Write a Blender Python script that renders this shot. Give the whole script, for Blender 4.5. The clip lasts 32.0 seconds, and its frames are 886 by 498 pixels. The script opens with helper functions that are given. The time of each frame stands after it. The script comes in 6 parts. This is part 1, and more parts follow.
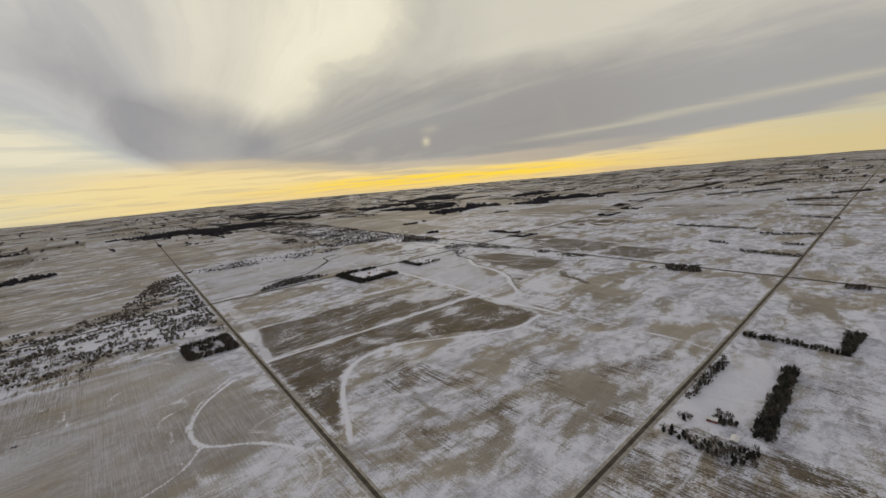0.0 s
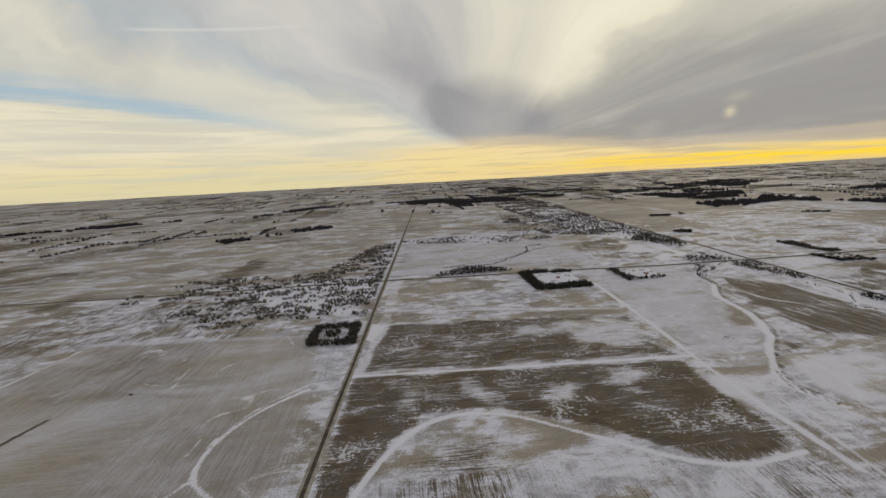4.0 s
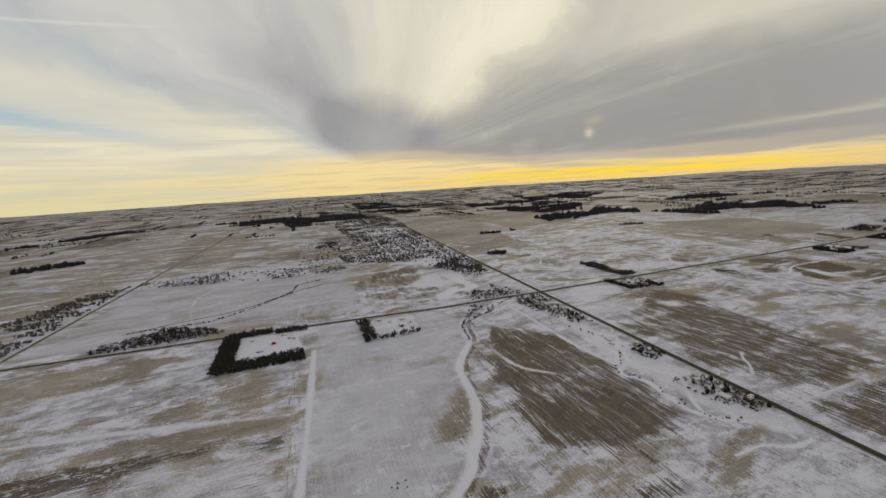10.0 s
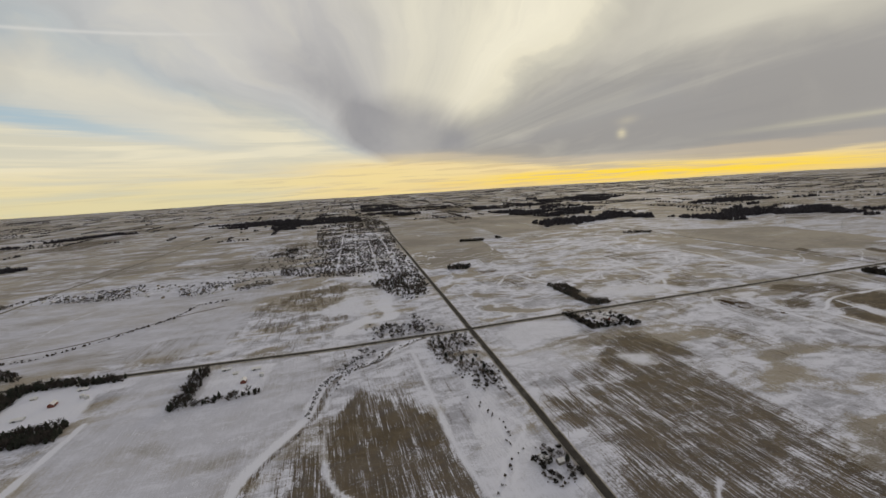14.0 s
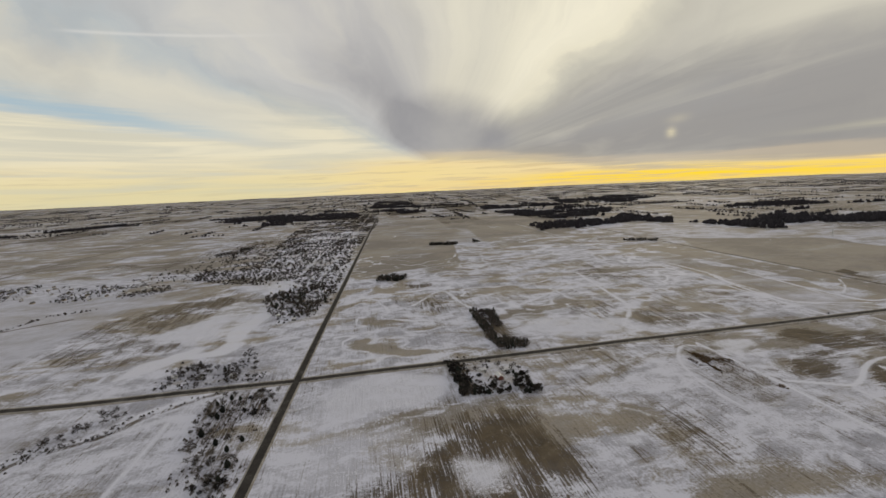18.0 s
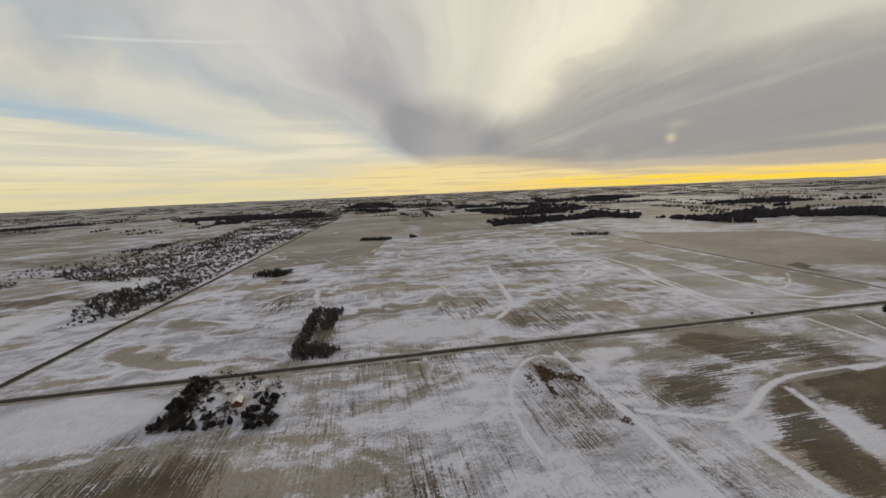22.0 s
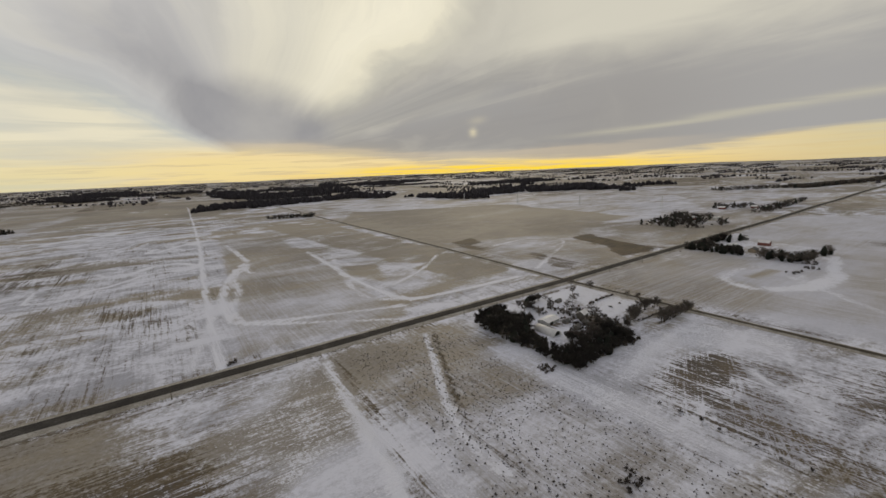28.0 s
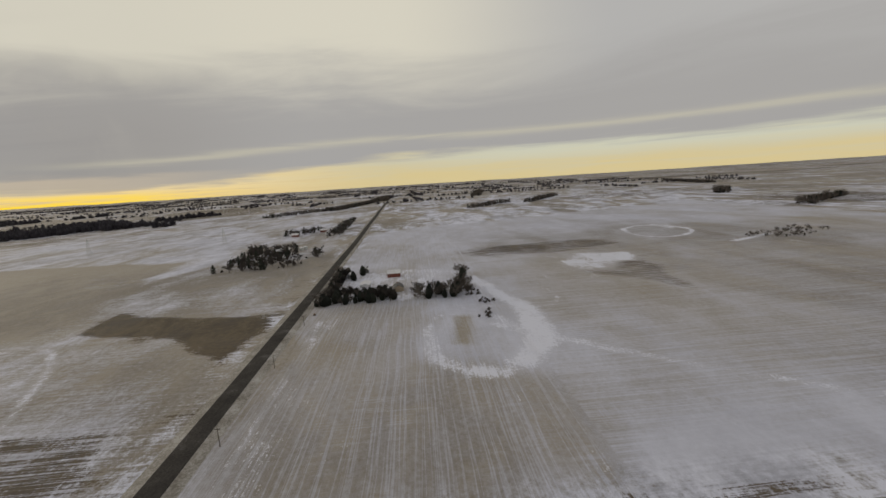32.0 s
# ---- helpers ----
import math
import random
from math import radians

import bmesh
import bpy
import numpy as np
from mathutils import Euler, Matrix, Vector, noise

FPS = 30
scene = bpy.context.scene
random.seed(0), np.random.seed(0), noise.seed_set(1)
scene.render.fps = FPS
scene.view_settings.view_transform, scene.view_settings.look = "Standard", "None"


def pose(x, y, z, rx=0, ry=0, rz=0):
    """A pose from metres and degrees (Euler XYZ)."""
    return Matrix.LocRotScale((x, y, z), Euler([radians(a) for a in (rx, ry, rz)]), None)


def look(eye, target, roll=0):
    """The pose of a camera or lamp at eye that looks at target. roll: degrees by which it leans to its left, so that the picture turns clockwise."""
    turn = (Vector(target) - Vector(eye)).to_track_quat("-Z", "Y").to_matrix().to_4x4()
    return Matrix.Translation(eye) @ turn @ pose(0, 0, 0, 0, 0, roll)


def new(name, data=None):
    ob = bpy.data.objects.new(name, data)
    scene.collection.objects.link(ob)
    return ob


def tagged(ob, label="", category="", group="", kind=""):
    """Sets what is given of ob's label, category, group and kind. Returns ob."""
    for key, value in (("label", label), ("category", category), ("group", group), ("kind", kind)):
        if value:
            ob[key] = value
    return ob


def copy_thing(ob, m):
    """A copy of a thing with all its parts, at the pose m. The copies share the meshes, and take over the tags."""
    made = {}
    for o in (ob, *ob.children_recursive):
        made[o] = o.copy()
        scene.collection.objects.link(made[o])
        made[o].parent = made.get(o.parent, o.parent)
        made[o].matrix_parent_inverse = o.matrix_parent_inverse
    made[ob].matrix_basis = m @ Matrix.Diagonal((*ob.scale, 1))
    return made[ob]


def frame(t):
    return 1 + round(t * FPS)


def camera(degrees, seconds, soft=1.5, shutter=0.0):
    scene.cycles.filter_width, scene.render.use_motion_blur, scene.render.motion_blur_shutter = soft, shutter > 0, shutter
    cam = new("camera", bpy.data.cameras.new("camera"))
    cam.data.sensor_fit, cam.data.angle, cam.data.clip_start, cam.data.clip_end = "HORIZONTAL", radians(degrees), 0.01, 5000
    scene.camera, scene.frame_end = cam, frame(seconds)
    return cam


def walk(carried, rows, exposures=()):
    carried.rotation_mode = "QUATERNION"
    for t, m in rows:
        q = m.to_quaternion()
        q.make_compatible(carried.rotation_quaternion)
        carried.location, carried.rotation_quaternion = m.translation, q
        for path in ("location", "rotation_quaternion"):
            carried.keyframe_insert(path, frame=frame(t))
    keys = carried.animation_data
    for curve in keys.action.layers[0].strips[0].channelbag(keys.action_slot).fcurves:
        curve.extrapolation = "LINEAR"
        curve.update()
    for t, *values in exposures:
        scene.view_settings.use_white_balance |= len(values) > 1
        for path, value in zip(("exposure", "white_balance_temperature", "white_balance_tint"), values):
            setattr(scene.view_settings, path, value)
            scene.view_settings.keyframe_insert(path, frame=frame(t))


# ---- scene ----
cam = camera(94.4, 32.0, soft=1.5)
PATH = [
    (0, (-147.47, -83.48, 125.78), (-118.813, -49.662, 117.940), -5.10),
    (0.5, (-132.16, -75.29, 124.11), (-114.845, -34.538, 116.096), -4.12),
    (1, (-117.09, -67.19, 121.95), (-105.624, -24.422, 113.774), -3.91),
    (1.5, (-101.84, -58.77, 120.51), (-93.492, -15.282, 112.460), -3.68),
    (2, (-86.36, -50.49, 118.62), (-80.474, -6.570, 110.691), -3.64),
    (2.5, (-70.97, -41.72, 118.49), (-66.690, 2.371, 110.480), -3.23),
    (4.5, (-9.50, -4.86, 125.64), (-5.922, 39.209, 117.257), -3.12),
    (5, (6.03, 4.37, 127.22), (9.792, 48.510, 119.250), -3.26),
    (5.5, (21.06, 13.55, 129.33), (25.267, 57.582, 121.149), -3.03),
    (6, (36.23, 22.37, 130.68), (41.567, 66.312, 122.629), -3.29),
    (6.5, (50.98, 31.28, 132.93), (57.614, 75.028, 124.862), -3.14),
    (7, (66.11, 40.01, 133.97), (73.453, 83.425, 124.659), -3.72),
    (7.5, (81.86, 48.42, 133.25), (90.139, 91.642, 123.966), -4.22),
    (8, (98.37, 57.56, 130.45), (108.252, 100.660, 122.139), -3.72),
    (8.5, (114.70, 67.05, 127.40), (126.756, 109.575, 118.975), -3.66),
    (9, (131.18, 76.73, 122.99), (144.630, 118.985, 115.470), -3.48),
    (9.5, (147.42, 86.27, 118.89), (161.636, 128.331, 111.546), -3.40),
    (10, (163.71, 95.31, 114.70), (178.457, 137.169, 107.217), -3.46),
    (10.5, (179.69, 104.04, 111.02), (195.282, 145.602, 103.680), -3.53),
    (11, (195.66, 112.45, 108.05), (211.851, 153.810, 100.701), -3.53),
    (11.5, (211.95, 120.74, 105.98), (228.047, 162.121, 98.699), -3.82),
    (12, (227.84, 129.10, 104.49), (243.500, 170.658, 97.227), -3.86),
    (12.5, (242.95, 137.39, 103.86), (257.769, 179.208, 96.475), -3.89),
    (13, (257.85, 145.62, 103.95), (271.949, 187.763, 96.853), -3.63),
    (13.5, (273.11, 153.00, 105.16), (286.250, 195.476, 98.226), -3.31),
    (14, (289.03, 160.65, 106.52), (300.983, 203.468, 99.392), -3.38),
    (14.5, (305.28, 168.97, 107.14), (316.125, 212.081, 100.058), -3.27),
    (16.5, (371.52, 203.85, 106.20), (379.004, 247.608, 98.892), -2.45),
    (17, (388.75, 211.23, 103.45), (395.518, 255.109, 96.111), -2.61),
    (17.5, (406.22, 219.65, 99.50), (412.920, 263.551, 92.322), -2.65),
    (18, (422.28, 227.88, 95.40), (430.299, 271.579, 88.276), -2.47),
    (18.5, (436.95, 235.12, 91.89), (448.412, 278.055, 84.865), -2.57),
    (19, (450.81, 241.47, 89.06), (466.222, 283.145, 82.026), -2.92),
    (19.5, (464.36, 247.37, 86.72), (483.093, 287.708, 79.898), -3.16),
    (20, (477.41, 252.81, 83.97), (497.754, 292.356, 77.076), -3.43),
    (20.5, (490.05, 257.36, 80.69), (509.562, 297.333, 73.868), -3.35),
    (21, (502.33, 261.18, 77.00), (517.995, 302.832, 70.218), -3.25),
    (21.5, (514.98, 264.51, 73.26), (526.473, 307.467, 66.240), -2.63),
    (22, (527.44, 267.70, 69.48), (535.464, 311.508, 62.856), -2.44),
    (22.5, (540.32, 271.17, 65.52), (546.687, 315.193, 58.752), -2.98),
    (23, (553.68, 275.58, 61.70), (563.252, 318.987, 54.603), -3.46),
    (23.5, (568.71, 280.31, 58.23), (584.456, 321.872, 51.251), -3.73),
    (24, (583.97, 284.44, 56.07), (603.788, 324.257, 49.234), -3.31),
    (24.5, (599.18, 290.52, 54.23), (621.513, 329.000, 47.471), -3.36),
    (26.5, (662.22, 317.70, 48.96), (683.312, 356.666, 41.044), -2.62),
    (27, (677.34, 324.50, 46.58), (698.656, 363.299, 38.529), -2.38),
    (27.5, (691.88, 331.33, 43.83), (714.384, 369.378, 35.474), -2.58),
    (28, (706.46, 337.73, 40.82), (731.579, 374.117, 32.328), -2.36),
    (28.5, (720.32, 343.80, 36.68), (749.907, 376.668, 28.251), -2.08),
    (29, (732.78, 350.50, 32.36), (767.871, 377.505, 24.219), -2.33),
    (29.5, (744.71, 358.52, 28.80), (784.485, 377.937, 20.763), -1.72),
    (30, (755.37, 366.35, 27.18), (797.864, 378.810, 19.202), -2.21),
    (30.5, (765.00, 374.72, 27.36), (808.718, 380.750, 18.634), -3.48),
    (31, (774.99, 383.00, 28.48), (819.185, 383.873, 20.088), -3.22),
    (31.5, (783.18, 391.00, 30.78), (827.577, 388.499, 23.895), -3.48),
    (32, (792.59, 398.43, 33.08), (836.883, 395.568, 25.659), -3.54),
]
K = 0.45  # one unit of the plan below, in metres
walk(cam, [(t, look(eye, target, roll)) for t, eye, target, roll in PATH], exposures=[(0, 0.0), (32, 0.0)])


# ---- node arithmetic ----
class Val:
    """A socket with arithmetic."""

    def __init__(self, tree, socket):
        self.tree, self.socket = tree, socket

    def op(self, kind, *others):
        node = self.tree.nodes.new("ShaderNodeMath")
        node.operation = kind
        for slot, v in zip(node.inputs, (self, *others)):
            if isinstance(v, Val):
                self.tree.links.new(v.socket, slot)
            else:
                slot.default_value = v
        return Val(self.tree, node.outputs[0])

    def __add__(self, o):
        return self.op("ADD", o)

    def __sub__(self, o):
        return self.op("SUBTRACT", o)

    def __mul__(self, o):
        return self.op("MULTIPLY", o)

    def __truediv__(self, o):
        return self.op("DIVIDE", o)

    def flip(self):
        return self * -1.0 + 1.0

    def clamp(self):
        return self.op("MAXIMUM", 0.0).op("MINIMUM", 1.0)

    def step(self, a, b):
        """0 below a, 1 above b, smooth between (a > b turns it round)."""
        t = ((self - a) * (1.0 / (b - a))).clamp()
        return t * t * (t * -2.0 + 3.0)

    def bell(self, centre, width):
        """1 at the centre, falling off over the width."""
        d = (self - centre) * (1.0 / width)
        return (d * d * -1.0).op("EXPONENT")


def combine(tree, x, y, z):
    node = tree.nodes.new("ShaderNodeCombineXYZ")
    for slot, v in zip(node.inputs, (x, y, z)):
        if isinstance(v, Val):
            tree.links.new(v.socket, slot)
        else:
            slot.default_value = v
    return Val(tree, node.outputs[0])


def noise_of(tree, vector, scale, detail=4.0, rough=0.55, distortion=0.0):
    node = tree.nodes.new("ShaderNodeTexNoise")
    tree.links.new(vector.socket, node.inputs["Vector"])
    node.inputs["Scale"].default_value = scale
    node.inputs["Detail"].default_value = detail
    node.inputs["Roughness"].default_value = rough
    node.inputs["Distortion"].default_value = distortion
    return Val(tree, node.outputs["Fac"])


def blend(tree, factor, a, b):
    """Colour a where the factor is 0, b where it is 1."""
    node = tree.nodes.new("ShaderNodeMix")
    node.data_type = "RGBA"
    slots = (node.inputs[0], node.inputs[6], node.inputs[7])
    for slot, v in zip(slots, (factor, a, b)):
        if isinstance(v, Val):
            tree.links.new(v.socket, slot)
        elif isinstance(v, tuple):
            slot.default_value = (*v, 1.0)
        else:
            slot.default_value = v
    return Val(tree, node.outputs[2])


# ---- world: low winter sun behind a broken cloud sheet ----
SUN_AZ, SUN_EL = 40.0, 5.0
world = bpy.data.worlds.new("winter_sky")
scene.world = world
world.use_nodes = True
wt = world.node_tree
wt.nodes.clear()
coord = wt.nodes.new("ShaderNodeTexCoord")
split = wt.nodes.new("ShaderNodeSeparateXYZ")
wt.links.new(coord.outputs["Generated"], split.inputs[0])
dx, dy, dz = (Val(wt, s) for s in split.outputs)
el = dz.op("ARCSINE") * 57.2958
az = dx.op("ARCTAN2", dy) * 57.2958
low = noise_of(wt, combine(wt, az * 0.05, el * 0.75, 1.0), 1.0, 5.0, 0.6, 0.5)
sky = wt.nodes.new("ShaderNodeTexSky")
sky.sky_type, sky.sun_disc = "NISHITA", False
sky.sun_elevation, sky.sun_rotation = radians(SUN_EL), radians(SUN_AZ)
blue_sky = wt.nodes.new("ShaderNodeVectorMath")
blue_sky.operation = "SCALE"
wt.links.new(sky.outputs[0], blue_sky.inputs[0])
blue_sky.inputs["Scale"].default_value = 0.10
blue = blend(wt, 0.75, Val(wt, blue_sky.outputs[0]), (0.43, 0.59, 0.72))
# a sheet of cloud whose streaks run out of one point low in the north
level = (dx * dx + dy * dy).op("SQRT").op("MAXIMUM", 0.02)
turn = az - 11.0
side_turn = turn.op("MAXIMUM", -68.0).op("MINIMUM", 68.0)
cu = (side_turn * 0.0174533).op("TANGENT") + (turn - side_turn) * 0.03
cv = (dz / level / (side_turn * 0.0174533).op("COSINE") - 0.03).op("MAXIMUM", 0.0005)
fan = cv.op("ARCTAN2", cu) * 57.2958
reach = (cu * cu + cv * cv).op("SQRT")
puffs = noise_of(wt, combine(wt, cu * 3.4, cv * 4.6, 7.0), 1.0, 5.0, 0.56, 0.5)
soft_puffs = noise_of(wt, combine(wt, cu * 2.0, cv * 2.6, 17.0), 1.0, 2.0, 0.5, 0.3)
near_axis = reach.step(0.05, 0.3)
fanw = fan + ((puffs - 0.5) * 18.0 + (soft_puffs - 0.5) * 24.0) * near_axis * fan.step(4.0, 24.0) * fan.step(176.0, 160.0)
rolls = noise_of(wt, combine(wt, fanw * 0.075, reach * 2.6, 0.0), 1.0, 4.0, 0.55, 0.45)
fibres = noise_of(wt, combine(wt, fanw * 0.26, reach * 1.1, 9.0), 1.0, 4.0, 0.6, 0.2)
wisps = noise_of(wt, combine(wt, az * 0.06, el * 0.9, 4.0), 1.0, 4.0, 0.55, 0.6)
ramp = wt.nodes.new("ShaderNodeValToRGB")
wt.links.new((fanw / 180.0).clamp().socket, ramp.inputs[0])
ramp.color_ramp.interpolation = "LINEAR"


def cloud(degrees_round, r, g, b):
    """One stop of cloud colour, by its bearing in the fan."""
    stop = ramp.color_ramp.elements.new(degrees_round / 180.0)
    stop.color = (r, g, b, 1.0)


ramp.color_ramp.elements[0].color = (0.34, 0.33, 0.315, 1.0)
ramp.color_ramp.elements[1].color = (0.74, 0.70, 0.57, 1.0)
cloud(7, 0.325, 0.315, 0.305)
cloud(13, 0.345, 0.336, 0.325)
cloud(18, 0.41, 0.398, 0.365)
cloud(23, 0.40, 0.39, 0.362)
cloud(28, 0.40, 0.388, 0.362)
cloud(32, 0.44, 0.425, 0.38)
cloud(36, 0.57, 0.55, 0.465)
cloud(41, 0.80, 0.757, 0.60)
cloud(48, 0.88, 0.835, 0.67)
cloud(60, 0.77, 0.735, 0.60)
cloud(72, 0.68, 0.655, 0.555)
cloud(85, 0.73, 0.70, 0.585)
cloud(97, 0.64, 0.62, 0.55)
cloud(108, 0.55, 0.54, 0.515)
cloud(118, 0.51, 0.505, 0.50)
cloud(130, 0.525, 0.52, 0.515)
cloud(142, 0.56, 0.56, 0.55)
cloud(149, 0.50, 0.515, 0.52)
cloud(155, 0.46, 0.505, 0.525)
cloud(159, 0.58, 0.58, 0.535)
cloud(162, 0.67, 0.65, 0.56)
cloud(165.5, 0.62, 0.615, 0.55)
cloud(168, 0.60, 0.60, 0.545)
upper = Val(wt, ramp.outputs[0])
# the bright opening pales towards its point, the grey veil west of it keeps some streaks
upper = blend(wt, fan.step(34.0, 44.0) * fan.step(112.0, 90.0) * reach.step(0.36, 0.14) * 0.45, upper, (0.60, 0.575, 0.49))
calm = reach.step(0.08, 0.34) * az.step(62.0, 44.0)
upper = blend(wt, (rolls - 0.48).op("MAXIMUM", 0.0) * calm * 1.5, upper, (0.74, 0.71, 0.60))
upper = blend(wt, (rolls * -1.0 + 0.50).op("MAXIMUM", 0.0) * calm * 1.25, upper, (0.33, 0.335, 0.345))
upper = blend(wt, (fibres - 0.5).op("ABSOLUTE") * fan.step(10.0, 24.0) * 0.5, upper, (0.50, 0.49, 0.46))
sheet = noise_of(wt, combine(wt, az * 0.030, (el - az * 0.05) * 0.22, 27.0), 1.0, 5.0, 0.58, 0.5)
# pale ribs across the grey bank
ribs = noise_of(wt, combine(wt, fan * 0.16, reach * 0.9, 23.0), 1.0, 4.0, 0.55, 0.35)
bank = fan.step(34.0, 24.0) * az.step(64.0, 50.0)
upper = blend(wt, bank * ribs.step(0.50, 0.68) * reach.step(0.2, 0.5) * 0.55, upper, (0.50, 0.485, 0.43))
upper = blend(wt, bank * ribs.step(0.46, 0.30) * 0.5, upper, (0.275, 0.27, 0.272))
upper = blend(wt, az.step(30.0, 52.0) * az.step(118.0, 84.0) * (el + (sheet - 0.5) * 10.0).step(9.5, 16.5) * 0.85, upper, (0.67, 0.645, 0.545))
upper = blend(wt, az.step(56.0, 78.0) * 0.9, upper, blend(wt, (el + (sheet - 0.5) * 11.0).step(8.0, 18.0), (0.375, 0.37, 0.365), blend(wt, az.step(88.0, 118.0), (0.66, 0.635, 0.54), (0.45, 0.45, 0.445))))
# dark heart of the bank: a hook under the point of the opening with an arm up its western side
ragged = (puffs - 0.5) * 0.16 + (soft_puffs - 0.5) * 0.10
hook = (reach + ragged).step(0.225, 0.125) * (fan + (puffs - 0.5) * 30.0).step(160.0, 128.0)
arm = (fan + (puffs - 0.5) * 30.0).bell(126.0, 17.0) * (reach + ragged).step(0.46, 0.16)
heart = (hook + arm * 0.85).clamp()
upper = blend(wt, heart * 0.9, upper, blend(wt, puffs.step(0.34, 0.66), (0.282, 0.282, 0.300), (0.38, 0.375, 0.375)))
# a blue lane and thin cream cloud over the west
lane_line = fan + (low - 0.5) * 5.0 + (wisps - 0.5) * 3.0
gap = lane_line.bell(168.8, 1.5) * reach.step(0.30, 0.85)
veil = blend(wt, gap * 0.85, upper, blue)
cream = (lane_line.step(169.6, 171.2) * reach.step(0.30, 0.5) + (fan + (puffs - 0.5) * 20.0 + (fibres - 0.5) * 10.0).step(145.0, 166.0) * reach.step(0.6, 0.25)).clamp()
upper = blend(wt, cream * 0.9, veil, blend(wt, wisps.step(0.36, 0.64), (0.64, 0.62, 0.505), (0.80, 0.745, 0.565)))
# clear band under the bank
edge = az.step(54.0, 96.0) * 2.5 + 1.15 + az.step(34.0, 12.0) * 1.9
torn = (low - 0.5) * 2.4 + (wisps - 0.5) * 1.6
under = (el + torn - edge).step(0.75, -0.65) * az.step(-12.0, 8.0)
glow = (az - 41.0).op("ABSOLUTE").step(36.0, 8.0)
threads = noise_of(wt, combine(wt, az * 0.10, el * 2.4, 13.0), 1.0, 4.0, 0.6, 0.4)
core = (el + (wisps - 0.5) * 1.4).bell(-0.05, 0.85) * threads.step(0.30, 0.56)
band = blend(wt, glow * core, blend(wt, el.step(-0.6, 1.2), (0.80, 0.60, 0.30), (0.86, 0.69, 0.38)), (1.0, 0.70, 0.045))
side = blend(wt, (el * 0.28 + (wisps - 0.5) * 2.2 - 0.5).step(-0.7, 0.7), (0.66, 0.55, 0.29), (0.59, 0.555, 0.40))
side = blend(wt, az.step(84.0, 108.0) * el.step(1.4, 3.0) * 0.5, side, (0.58, 0.63, 0.56))
band = blend(wt, az.step(56.0, 88.0), band, side)
band = blend(wt, threads.step(0.52, 0.34) * az.step(92.0, 60.0) * 0.5, band, (0.62, 0.46, 0.235))
clouded = blend(wt, under, upper, band)
rim = (el + torn - edge).bell(0.75, 0.5) * az.step(-4.0, 14.0) * az.step(75.0, 50.0)
clouded = blend(wt, rim * 0.4, clouded, (0.74, 0.60, 0.40))
warm = (az.step(36.0, 2.0) * az.step(-75.0, -30.0) + az.bell(8.0, 14.0) * 0.6) * (el + torn * 0.6).step(5.2, 0.8)
clouded = blend(wt, (warm * wisps.step(0.25, 0.6) * 0.62).clamp(), clouded, (0.86, 0.70, 0.33))
clouded = blend(wt, el.step(4.2, 1.0) * az.step(30.0, 6.0) * threads.step(0.50, 0.34) * 0.5, clouded, (0.56, 0.47, 0.325))
clouded = blend(wt, az.step(4.0, -14.0) * el.step(3.4, -0.4) * 0.55, clouded, (0.66, 0.615, 0.375))
ray = (el + (low - 0.5) * 1.0 - az.step(48.0, 88.0) * 2.3 - 3.6).bell(0.0, 0.42) * az.step(46.0, 60.0) * wisps.step(0.25, 0.55)
clouded = blend(wt, ray * 0.5, clouded, (0.58, 0.55, 0.42))
mock_sun = az.bell(SUN_AZ - 0.7, 0.5) * (el + (wisps - 0.5)).bell(SUN_EL - 0.2, 0.5) + (az - el * 0.5).bell(SUN_AZ - 3.2, 1.1) * el.bell(SUN_EL + 1.3, 0.5) * 0.3
clouded = blend(wt, mock_sun * 0.5, clouded, (0.90, 0.80, 0.52))
trail = (el - (az + 30.0) * 0.10).bell(16.1, 0.16) * az.step(-31.0, -28.0) * az.step(-6.0, -20.0)
clouded = blend(wt, trail * 0.45, clouded, (0.72, 0.71, 0.68))
# land beyond the last fields, in the haze
far_land = noise_of(wt, combine(wt, dx * 26.0, dy * 26.0, dz * 520.0), 1.0, 5.0, 0.65)
land = blend(wt, far_land.step(0.38, 0.62), (0.115, 0.11, 0.125), (0.27, 0.255, 0.235))
below = (el + 2.0).step(0.12, -0.06)
clouded = blend(wt, el.step(26.0, 45.0), clouded, (0.36, 0.36, 0.375))
final = blend(wt, below, clouded, land)
shade = wt.nodes.new("ShaderNodeBackground")
dusk = wt.nodes.new("ShaderNodeVectorMath")
dusk.operation = "MULTIPLY"
dusk.inputs[1].default_value = (1.015, 1.0, 0.985)
wt.links.new(final.socket, dusk.inputs[0])
wt.links.new(dusk.outputs[0], shade.inputs["Color"])
shade.inputs["Strength"].default_value = 1.0
out = wt.nodes.new("ShaderNodeOutputWorld")
wt.links.new(shade.outputs[0], out.inputs["Surface"])

sun = new("sun", bpy.data.lights.new("sun", "SUN"))
sun.data.energy, sun.data.angle, sun.data.color = 0.8, radians(12), (1.0, 0.86, 0.62)
sa, se = radians(SUN_AZ), radians(SUN_EL + 4)
sun.matrix_world = look((0, 0, 900), (-math.sin(sa) * math.cos(se), -math.cos(sa) * math.cos(se), 900 - math.sin(se)))


# ---- materials ----
def material(name):
    mat = bpy.data.materials.new(name)
    mat.use_nodes = True
    tree = mat.node_tree
    bsdf = tree.nodes["Principled BSDF"]
    return mat, tree, bsdf


